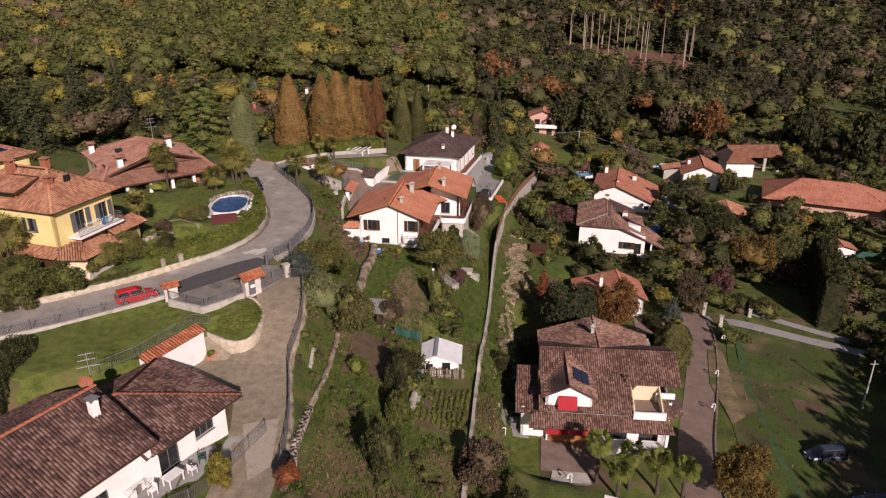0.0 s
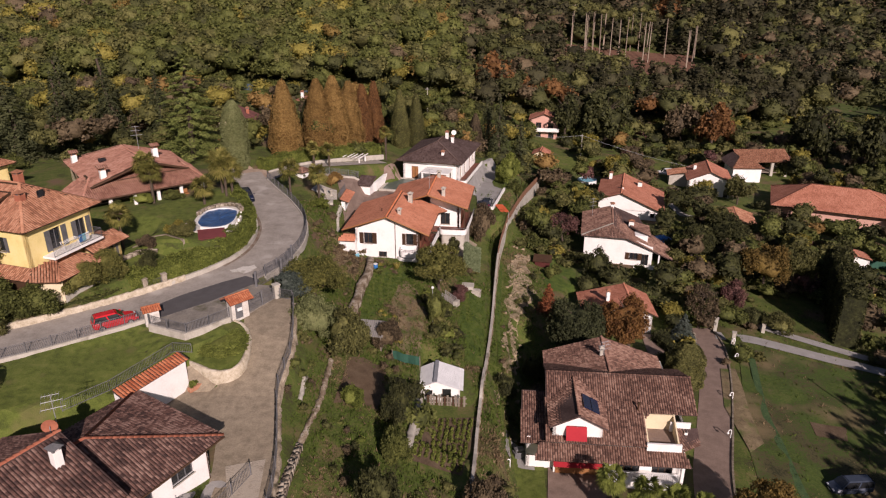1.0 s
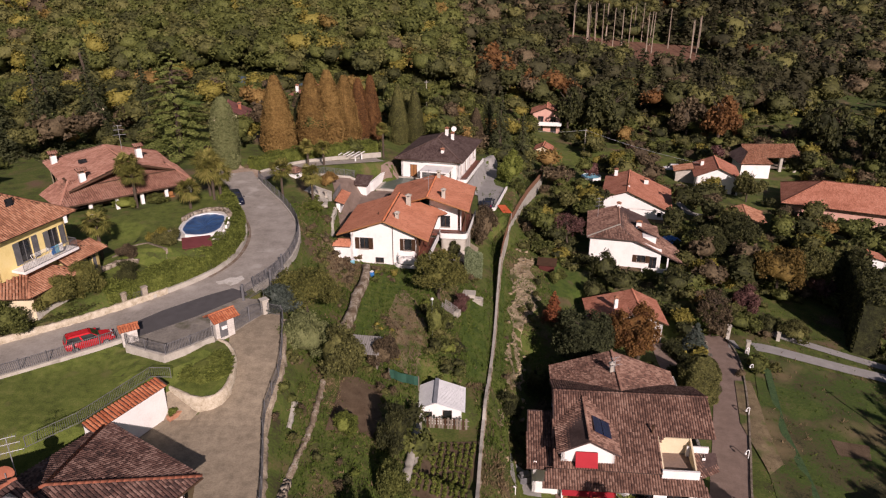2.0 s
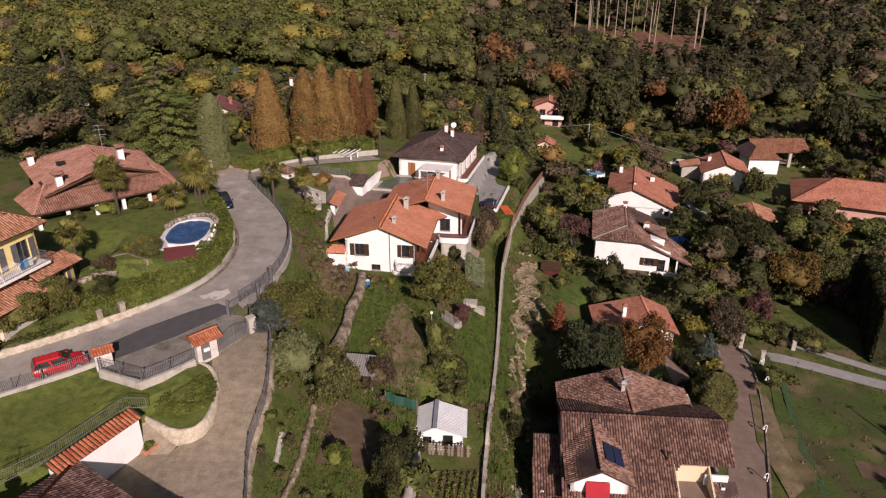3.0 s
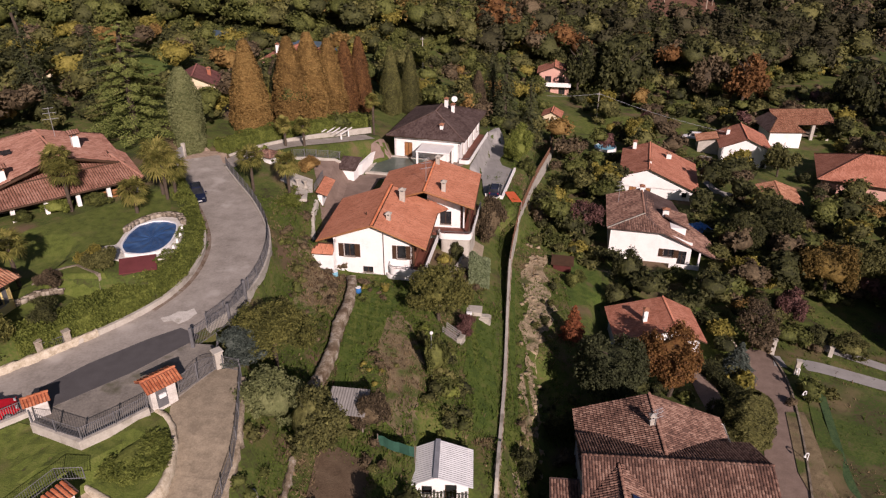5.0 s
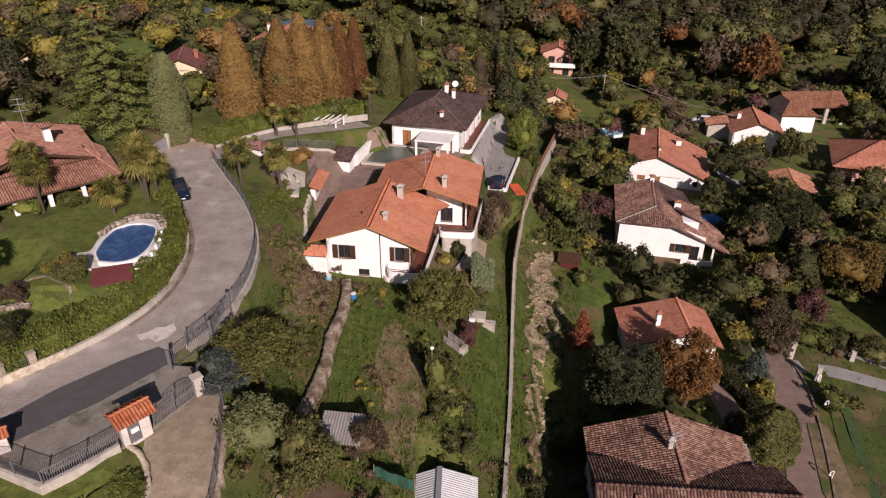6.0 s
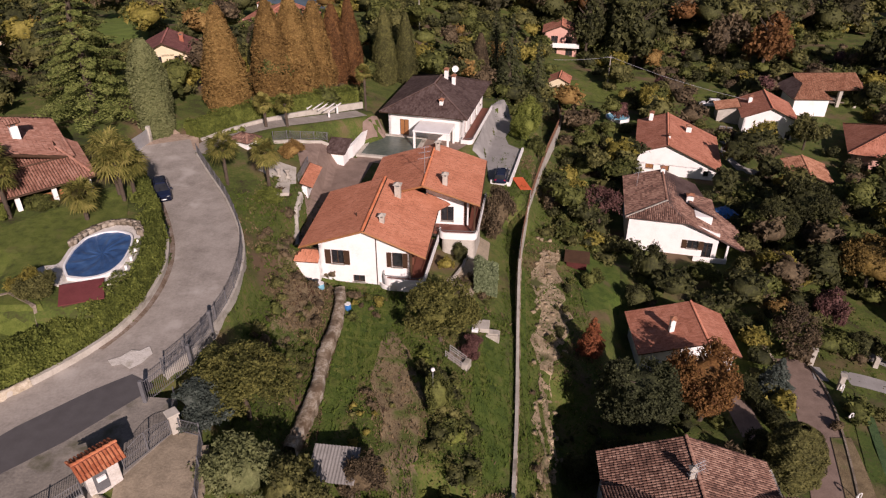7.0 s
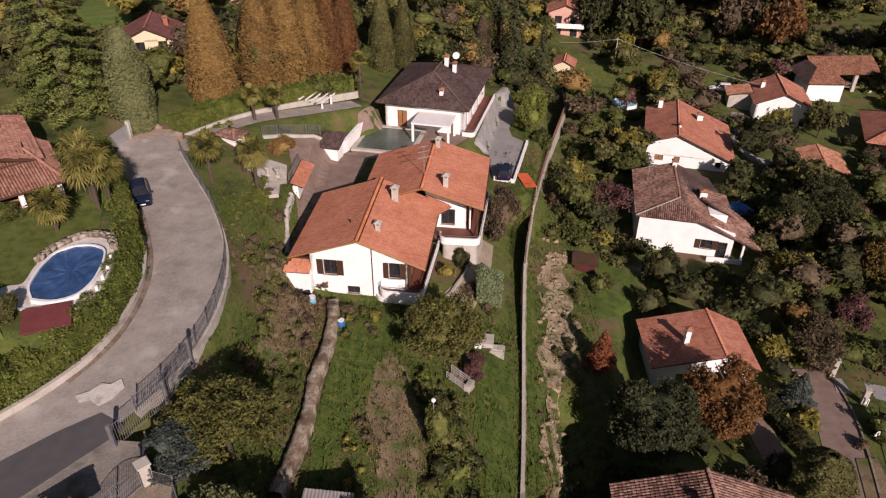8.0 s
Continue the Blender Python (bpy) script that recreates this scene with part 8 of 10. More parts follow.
# broadleaf trees and shrubs told apart in the village
T = [(-2.0, 158.1, "bush", 4.6, 2.2, L_YELLOW, "small golden yellow tree beside the rear house"), (76.5, 198, "shade", 14.0, 6.4, L_ORANGE, "large rust-orange autumn tree at the wood's edge"), (70, 205, "shade", 12, 5.5, L_BROWN, "rust-coloured tree at the wood's edge"),
     (112, 180, "shade", 15, 6.5, L_DARK, "tall dark green tree by the wood"), (101, 190, "shade", 15, 6.0, L_DARK, "tall dark tree beyond the barn"), (43.0, 169.5, "bush", 6.4, 3.8, L_YELLOW, "yellow-green tree behind the red-roofed house"), (46.6, 200.0, "shade", 14.8, 7.5, L_DARK, "big dark tree by the meadow"), (35.5, 203.0, "shade", 12.8, 5.5, L_DARK, "dark tree by the meadow"),
     (53.0, 108.5, "broad", 9.0, 4.6, L_GOLD, "golden-brown autumn tree on the slope"), (58.4, 109.5, "broad", 9.0, 3.8, L_OLIVE, "olive tree-shaped maple on the slope"), (52.6, 124, "broad", 8.4, 4.4, L_DARK, "dark leafy tree among the houses"), (45.0, 118.5, "broad", 7.4, 3.6, L_DARK, "dark leafy tree beside the white house"),
     (37.0, 108.2, "bush", 4.0, 2.2, L_OLIVE, "olive-green bushy tree on the slope"), (40.8, 107.8, "bush", 5.6, 3.4, L_YELLOW, "bright yellow-green bushy tree on the slope"), (46.4, 110.4, "bush", 4.2, 2.0, L_YELLOW, "bright yellow shrub on the slope"), (46.5, 103.0, "bush", 4.4, 2.5, L_PLUM, "dark plum-red shrub on the slope"), (38.6, 96.6, "half_bare", 7.6, 3.0, L_BROWN, "brownish half-bare tree above the driveway"),
     (20.9, 118.4, "half_bare", 6.8, 3.8, L_PLUM, "half-bare plum-coloured tree below the fence"), (24.8, 106.4, "bush", 5.6, 2.5, L_DARK, "dense dark evergreen in front of the white house"), (14.8, 91.5, "maple", 4.8, 1.5, L_RED, "small red maple on the terrace"), (16.6, 82.0, "broad", 8.6, 4.1, L_SPRUCE, "large dark green tree beside the brown-roofed house"),
     (24.4, 85.6, "broad", 8.8, 4.0, L_COPPER, "rust and gold autumn tree in front of the small house"), (32.5, 108.6, "bush", 3.0, 2.2, L_GREEN, "green shrub at the white house"), (17.4, 104.0, "bush", 2.4, 1.5, L_GREEN, "green shrub on the hillside lawn"), (22.6, 102.6, "bush", 3.2, 1.8, L_DARK, "dark shrub on the hillside lawn"), (68.4, 157.0, "shade", 6.8, 3.8, L_OLIVE, "olive-green tree before the block house"), (49.6, 95.1, "bush", 3.4, 2.5, L_OLIVE, "pale olive shrub on the bank"), (47.0, 96.8, "bush", 3.0, 2.1, L_DARK, "dark round shrub on the bank"), (44.6, 97.4, "bush", 2.4, 1.8, L_GREEN, "green shrub above the lane")]
T2 = [(-13.8, 71.8, "pine", 5.8, 3.7, L_FIG, "spreading green pine below the gate"), (-15.7, 69.4, "bush", 2.4, 2.3, L_BLUE, "blue-green juniper beside the gate pier"), (-13.0, 65.5, "bush", 4.6, 2.7, L_CYPRESS, "grey-green olive tree on the slope"), (-10.0, 64.5, "bush", 5.0, 2.8, L_OLIVE, "dense olive-green tree on the slope"), (-5.7, 67.8, "bush", 3.4, 1.8, L_BROWN, "brown withered shrub by the small shed"),
      (-0.5, 85.9, "broad", 6.4, 3.7, L_FIG, "broad fig tree with dull green leaves"), (6.2, 107.0, "bush", 6.4, 2.4, L_BROWN, "brownish leafy tree beside the white house"), (2.3, 85.2, "bush", 2.2, 1.3, L_PLUM, "reddish-brown shrub near the steps"), (-4.0, 56.0, "bush", 4.8, 1.7, L_DARK, "green fruit tree by the vegetable bed"), (-3.6, 51.0, "bush", 4.0, 1.6, L_GREEN, "green shrub by the vegetable bed"),
      (-4.8, 44.0, "bush", 5.6, 1.8, L_DARK, "tall dark green fruit tree in the garden"), (-8.3, 56.4, "bush", 2.2, 1.3, L_HEDGE, "fresh green young tree in the garden"), (-0.8, 76.6, "bush", 4.6, 1.2, L_GREEN, "upright green shrub beside the lamp"), (-10.8, 38.4, "bush", 2.0, 1.0, L_RED, "small crimson shrub at the garden stones"), (29.0, 52.4, "broad", 6.6, 3.4, L_GOLD, "golden autumn tree beside the driveway"), (3.2, 47.2, "bush", 4.4, 2.3, L_BROWN, "reddish-brown vine thicket on the wall"), (5.2, 44.5, "bush", 3.4, 2.4, L_DARK, "dark thicket on the wall"), (11.4, 77.4, "bush", 3.4, 1.7, L_DARK, "dark round evergreen on the shaded slope"), (6.8, 69.7, "bush", 3.0, 1.5, L_DARK, "dark round shrub below the wall"), (-16.0, 39.4, "bush", 3.0, 1.1, L_YELLOW, "potted lemon-yellow citrus tree on the patio"),
      (-38.0, 62.9, "bush", 3.2, 2.5, L_GREEN, "round green shrub at the yellow house"), (-33.8, 69.0, "bush", 3.4, 1.9, L_FIG, "green shrub with pale stems at the yellow house"), (-41.2, 60.2, "bush", 2.4, 2.2, L_OLIVE, "olive shrub above the stone wall"), (-31.0, 71.4, "bush", 2.0, 1.4, L_DARK, "dark shrub beside the garden gate"), (-33.0, 76.0, "bush", 1.8, 1.3, L_BROWN, "brown shrub in the flower bed"), (-31.0, 79.4, "bush", 1.6, 1.3, L_YELLOW, "yellowish shrub by the pool"), (-29.6, 78.6, "bush", 1.9, 1.6, L_OLIVE, "olive shrub by the pump house"), (-17.6, 112.6, "bush", 2.2, 1.6, L_RUST, "rust-red shrub above the yard"), (-41.6, 60.8, "bush", 3.8, 3.2, L_GREEN, "large green shrub before the yellow house"), (-46.0, 57.6, "bush", 3.4, 3.0, L_OLIVE, "large olive shrub before the yellow house"), (-35.4, 66.2, "bush", 3.2, 2.2, L_FIG, "leafy green shrub at the yellow house"),
      (12.2, 131.0, "bush", 4.0, 2.6, L_HEDGE, "green rounded shrubs beside the hardstand"), (13.6, 136.5, "bush", 4.6, 2.4, L_HEDGE, "green rounded shrubs beside the hardstand"), (13.8, 128.4, "bush", 3.0, 1.8, L_GREEN, "green shrubs above the boundary wall"), (14.5, 142.5, "bush", 4.6, 2.8, L_GREEN, "green shrubs above the boundary wall")]
T2 += [(-38.7, 89.0, "bush", 1.6, 1.6, L_HEDGE, "round green shrub before the villa porch"), (-35.3, 91.3, "bush", 1.3, 1.4, L_GREEN, "low green shrub before the villa porch"), (-40.8, 87.5, "bush", 1.1, 1.2, L_GREEN, "low green shrub before the villa porch"), (-18.3, 101.6, "bush", 1.3, 1.9, L_HEDGE, "bright green spreading shrub on the bank")]
for row in T + T2:
    tree(*row, category="shrub" if row[2] == "bush" else "tree")
tree(33.6, 89.6, "spruce", 4.6, 2.3, L_BLUE, "pale blue spruce beside the driveway", "conifer")
tree(30.2, 78.6, "cypress", 6.2, 2.2, L_OLIVE, "olive-green cypress beside the driveway", "conifer")
tree(28.4, 80.6, "bush", 3.2, 1.7, L_DARK, "dark shrub beside the cypress", "shrub")
hedge(on_ground(dense([(30.2, 90.4), (31.2, 87.0), (32.4, 83.6)])), 1.6, 1.4, L_DARK, "dark hedge along the paved path", 63, per=70)
hedge([(3.0, 95.6, 0.3), (5.4, 95.4, -0.3)], 2.0, 2.9, L_TEAL, "clipped grey-green cypress block near the house", 51, per=120, size=0.11)

# tall cypress screen in the valley, and an added, unseen row that casts the lower meadow's shade
hedge(on_ground(dense([(58.6, 92.5), (62.0, 101.0), (66.5, 112.0)])), 3.2, 9.0, L_DARK, "tall dark cypress screen beside the meadow", 55, per=26, size=0.22)
hedge(on_ground(dense([(47.5, 20.0), (52.5, 27.5), (62.5, 42.5), (72.0, 57.0), (76.0, 64.0)], 2.0)), 5.0, 18.0, L_DARK, "tall unseen cypress row added to cast shade over the meadow", 58, per=8, size=0.5)


hedge(on_ground(dense([(-36.6, 52.0), (-36.4, 47.0), (-34.6, 41.0)])), 2.0, 1.6, L_DARK, "dark overgrown hedge beside the lawn", 57, per=60)


# undergrowth between the houses of the valley
def thicket():
    rng = np.random.default_rng(8)
    keep = [(29, 87, 4), (29, 82, 3.5), (10, 82, 4), (12.5, 83, 5), (14, 78, 5), (20, 78, 5), (16.5, 63.5, 10.5), (12, 60, 9), (22, 70, 7), (27, 64, 5), (31, 73, 4.5), (35, 82, 4.5), (38, 91, 4.5), (26, 95, 8), (32, 122, 9.5), (40, 149, 10.5), (64, 168, 8), (80, 178, 8.5), (84, 157, 12), (64, 147.5, 6.5), (51, 151, 4), (56, 166, 6), (30, 176, 8), (53, 171, 6), (35, 166, 5), (43, 92, 4), (52, 88, 9), (44, 74, 13), (40, 62, 12), (50, 70, 12), (52, 58, 12), (76, 124, 5), (12.5, 100, 5), (50, 100, 5), (13, 92, 5), (18, 105, 6.5), (15.5, 97.5, 5), (28, 185, 9), (60, 184, 5), (28, 199, 7), (24, 180, 6), (12, 122, 3), (56, 100, 7), (36, 168, 4), (46, 188, 6), (30, 110.5, 6), (35.5, 112, 5.5), (38, 137, 6.5), (44.5, 138.5, 5), (63, 159.5, 5.5), (69, 160, 4), (77, 170, 6), (84, 171, 5), (88, 143, 7), (63, 141, 5.5), (21, 91, 5)]
    kinds = [L_DARK, L_GREEN, L_OLIVE, L_BROWN, L_YELLOW, L_RUST, L_PLUM]
    spots = []
    for _ in range(3000):
        x, y = rng.uniform(9, 128), rng.uniform(66, 214)
        if x < np.interp(y, bound[:, 1], bound[:, 0]) + (5.5 if y < 112 else 2.0) or any((x - a) ** 2 + (y - b) ** 2 < r * r for a, b, r in keep):
            continue
        if any((x - s[0]) ** 2 + (y - s[1]) ** 2 < 3.7 for s in spots):
            continue
        p = rng.random()
        m = kinds[0] if p < 0.34 else kinds[1] if p < 0.56 else kinds[2] if p < 0.70 else kinds[3] if p < 0.88 else kinds[4] if p < 0.94 else kinds[5] if p < 0.97 else kinds[6]
        big = rng.random() < 0.30
        spots.append((x, y, 0, rng.uniform(4.0, 7.5) if big else rng.uniform(1.6, 3.4), rng.uniform(2.0, 3.2) if big else rng.uniform(1.2, 2.1), "b", m))
    for _ in range(900):
        x, y = rng.uniform(10, 62), rng.uniform(74, 150)
        if x > np.interp(y, bound[:, 1], bound[:, 0]) + (4.5 if y < 112 else 2.0) and not any((x - a) ** 2 + (y - b) ** 2 < (0.9 * r) ** 2 for a, b, r in keep) and not any((x - s[0]) ** 2 + (y - s[1]) ** 2 < 1.8 for s in spots):
            spots.append((x, y, 0, rng.uniform(0.8, 2.2), rng.uniform(0.7, 1.4), "s", kinds[rng.choice([0, 0, 1, 2, 2, 3])]))
    for _ in range(260):
        x, y = rng.uniform(66, 150), rng.uniform(112, 206)
        if not any((x - a) ** 2 + (y - b) ** 2 < r * r for a, b, r in keep) and not any((x - s[0]) ** 2 + (y - s[1]) ** 2 < 9 for s in spots):
            spots.append((x, y, 0, rng.uniform(4, 9), rng.uniform(2.4, 3.8), "b", kinds[rng.choice([0, 0, 1, 2, 3])]))
    z = ground(np.array([s[0] for s in spots]), np.array([s[1] for s in spots]))
    spots = [(s[0], s[1], float(h) - 0.35 * s[3] * 0.4, *s[3:]) for s, h in zip(spots, z)]
    tagged(wood("undergrowth", spots, kinds, "dense dark green and autumn-tinted shrubs between the valley houses", 9, fine=True), category="undergrowth")
    spots = []
    for x0, x1, y0, y1, n in ((-62, -33, 108, 128, 120), (-64, -8, 126, 214, 800), (-110, -62, 96, 214, 330), (-12, 26, 150, 214, 170)):
        for _ in range(n):
            x, y = rng.uniform(x0, x1), rng.uniform(y0, y1)
            if any((x - a) ** 2 + (y - b) ** 2 < r * r for a, b, r in ((-40.9, 115.6, 9.0), (-32, 113, 5.5), (-27, 119, 5), (-50, 103, 9), (-40, 139, 10.5), (-39, 131, 4), (-31, 171, 11), (-62, 148, 4), (1, 136, 14), (-28, 197, 12), (-48, 205, 12), (-50, 172, 8), (24, 180, 5), (-104, 208, 12), (-52, 148, 5), (-55, 155, 6), (-58, 166, 6), (-62, 184, 5), (-44, 192, 9), (-52, 202, 9), (-16, 182, 4), (-15, 172, 4))) or any((x - s[0]) ** 2 + (y - s[1]) ** 2 < 6 for s in spots):
                continue
            p = rng.random()
            m = kinds[1] if p < 0.3 else kinds[2] if p < 0.6 else kinds[0] if p < 0.75 else kinds[4] if p < 0.85 else kinds[5] if p < 0.92 else kinds[3]
            big = rng.random() < 0.4
            spots.append((x, y, 0, rng.uniform(4.5, 8) if big else rng.uniform(1.8, 3.6), rng.uniform(2.2, 3.4) if big else rng.uniform(1.3, 2.2), "b", m))
    z = ground(np.array([s[0] for s in spots]), np.array([s[1] for s in spots]))
    spots = [(s[0], s[1], float(h) - 0.14 * s[3], *s[3:]) for s, h in zip(spots, z)]
    tagged(wood("undergrowth", spots, kinds, "green and autumn-tinted garden trees behind the conifer row", 10, fine=True), category="undergrowth")


thicket()


drape("garden_grass", [(2.6, 88.0), (5.2, 89.6), (6.3, 90.6), (5.6, 83.6), (4.9, 77.5), (4.6, 72.0), (2.4, 71.5), (2.6, 76.5), (1.8, 79.0), (2.4, 83.0)], FRESH, "fresh green grass beside the boundary wall", "lawn", 0.07)
drape("garden_grass", [(-9.1, 90.0), (-5.3, 89.6), (-4.6, 87.0), (-5.7, 83.5), (-7.0, 80.6), (-7.2, 76.9), (-8.0, 73.0), (-9.2, 71.0), (-9.4, 75.5), (-9.3, 79.8), (-9.0, 85.2)], FRESH, "green grass slope beside the old garden wall", "lawn", 0.06)
drape("garden_grass", [(7.6, 98.0), (8.6, 104.0), (9.4, 104.0), (8.6, 96.0), (7.4, 84.0), (6.9, 76.0), (6.6, 76.0), (7.0, 90.0)], FRESH, "green strip under the boundary wall", "lawn", 0.06)

# rough scrub on the garden slope: brown bracken, brambles, vines
def scrub():
    rng = np.random.default_rng(31)
    road_line = smooth_line(ROAD, 1.0)
    kinds = [L_GREEN, L_OLIVE, L_BROWN, L_DARK, L_HEDGE, L_YELLOW]
    # x0, x1, y0, y1, number, height, materials
    zones = [(-15.5, -10.8, 77, 97, 130, 1.0, (2, 2, 1, 1, 0)), (-19.5, -15.0, 88, 106, 70, 1.0, (1, 0, 2)), (-2.6, 0.6, 70, 83, 60, 1.5, (3, 0, 4, 1)), (-9.3, -6.0, 86, 90.5, 22, 0.9, (0, 5, 2)), (-1.0, 2.0, 66.5, 78, 46, 1.3, (0, 1, 3, 3)), (2.0, 5.0, 92.0, 97, 30, 1.2, (0, 2, 1)),
             (-7.5, -4.0, 68, 80, 30, 0.6, (2, 1, 5)), (-13.6, -11.8, 54, 68, 34, 0.9, (0, 1, 2)), (-10.4, -3.0, 38, 56, 34, 0.7, (0, 3, 4, 2)), (-3.5, 1.5, 38, 51, 50, 1.0, (0, 2, 1, 3)), (2.6, 6.5, 42, 58, 60, 1.4, (2, 3, 2, 1)), (6.2, 8.6, 62, 90, 40, 0.8, (0, 1, 2)), (9.6, 14.0, 66, 86, 24, 0.9, (3, 3)), (9.6, 15.0, 88, 104, 10, 0.9, (3, 0, 1)),
             (14.0, 24.0, 76.5, 80.5, 40, 1.3, (3, 3, 0)), (-4.5, -2.0, 56.5, 62, 14, 2.2, (3, 0)), (-7.5, -3.8, 63, 67.5, 14, 1.0, (1, 2)), (9.5, 22.0, 112, 150, 110, 1.6, (0, 1, 2, 3)), (-30.5, -21.0, 112, 122, 40, 0.8, (0, 4, 1))]
    spots = []
    for x0, x1, y0, y1, n, hgt, mats in zones:
        thin = 0.55 if x1 < 9 else 0.2
        for _ in range(n):
            x, y = rng.uniform(x0, x1), rng.uniform(y0, y1)
            if y > 100 and x > 5 and x < np.interp(y, bound[:, 1], bound[:, 0]) + 0.8:
                continue
            if rng.random() < thin:
                continue
            if abs(x - np.interp(y, bound[:, 1], bound[:, 0])) < 1.3 or np.min(np.hypot(road_line[:, 0] - x, road_line[:, 1] - y)) < 4.4:
                continue
            h = hgt * rng.uniform(0.35, 1.05)
            spots.append((x, y, 0, h, max(0.35, h * rng.uniform(0.55, 0.9)), "s", kinds[mats[rng.integers(len(mats))]]))
    z = ground(np.array([s[0] for s in spots]), np.array([s[1] for s in spots]))
    spots = [(s[0], s[1], float(h) - 0.15 * s[3], *s[3:]) for s, h in zip(spots, z)]
    tagged(wood("scrub", spots, kinds, "tangled brambles, bracken and low scrub on the garden slope", 14, fine=True), category="scrub")


scrub()


# grass blades, weeds and dry stalks on the rough slopes
def weeds():
    rng = np.random.default_rng(12)
    mats = [surface("weed_green", [(0.06, 0.098, 0.014), (0.112, 0.158, 0.026)], 0.6, 0.9, 0.0, 4.0, island=0.4, through_light=0.4), surface("weed_dry", [(0.15, 0.108, 0.056), (0.29, 0.215, 0.118)], 0.6, 0.9, 0.0, 4.0, island=0.4, through_light=0.4), surface("weed_brown", [(0.075, 0.045, 0.026), (0.14, 0.086, 0.052)], 0.6, 0.9, 0.0, 4.0, island=0.4, through_light=0.4)]
    zones = [(-15, 7, 38, 98, 52000), (7, 16, 60, 125, 14000), (-22, -10, 76, 102, 9000), (28, 62, 52, 104, 9000), (-20, -12, 98, 108, 2000), (8, 30, 120, 180, 6000)]
    lines = np.vstack([smooth_line(DRIVE, 1.5), smooth_line(ROAD, 1.5), smooth_line(LANE, 1.5)])
    V, M = [], []
    for x0, x1, y0, y1, n in zones:
        x, y = rng.uniform(x0, x1, n), rng.uniform(y0, y1, n)
        patch = np.sin(x * 0.55 + 1.3 * np.sin(y * 0.31)) + np.cos(y * 0.42 + np.sin(x * 0.37)) + rng.normal(0, 0.6, n) + 1.5 * np.exp(-((x + 4.2 + 0.8 * np.sin(y * 0.5)) / 2.3) ** 2) * (y > 66) * (y < 86) + 1.8 * np.exp(-((x + 13.2) / 2.0) ** 2) * (y > 79) - 2.4 * ((x > 1.8) & (x < 7) & (y > 71) & (y < 92)) - 2.0 * ((x > -9.4) & (x < -5.6) & (y > 70))
        road = np.minimum.reduce([np.hypot(x - p[0], y - p[1]) for p in lines])
        ok = (road > 3.4) & ~((x > -10.5) & (x < 6) & (y > 93)) & ~((x > -9.2) & (x < -6.0) & (y > 57.4) & (y < 63.6)) & ~((np.abs(x - 0.3) < 2.9) & (y > 51) & (y < 70)) & ~((x > 8.5) & (x < 25) & (y > 56) & (y < 76))
        x, y, patch = x[ok], y[ok], patch[ok]
        z = ground(x, y)
        n = len(x)
        hgt = np.clip(rng.gamma(2.2, 0.055, n), 0.04, 0.42)
        for k in range(3):
            a = rng.uniform(0, 6.28, n)
            w = np.clip(hgt * 0.35, 0.04, 0.13) * rng.uniform(0.6, 1.2, n)
            bx, by = x + rng.normal(0, 0.13, n), y + rng.normal(0, 0.13, n)
            lean = rng.normal(0, 0.55, (n, 2)) * hgt[:, None]
            v = np.zeros((n, 3, 3))
            v[:, 0] = np.column_stack([bx - np.cos(a) * w, by - np.sin(a) * w, z - 0.04])
            v[:, 1] = np.column_stack([bx + np.cos(a) * w, by + np.sin(a) * w, z - 0.04])
            v[:, 2] = np.column_stack([bx + lean[:, 0], by + lean[:, 1], z + hgt * rng.uniform(0.6, 1.1, n)])
            V.append(v.reshape(-1, 3))
            M.append(np.where(patch > 2.7, 2, np.where(patch > 0.75, 1, 0)))
    V = np.concatenate(V)
    mesh = mesh_of("weeds", V, np.arange(len(V)).reshape(-1, 3))
    for m in mats:
        mesh.materials.append(m)
    mesh.polygons.foreach_set("material_index", np.concatenate(M).astype(np.int32))
    tagged(new("weeds", mesh), "rough weeds, grass tufts and dry stalks on the slopes", "weeds", "", "stuff")


weeds()


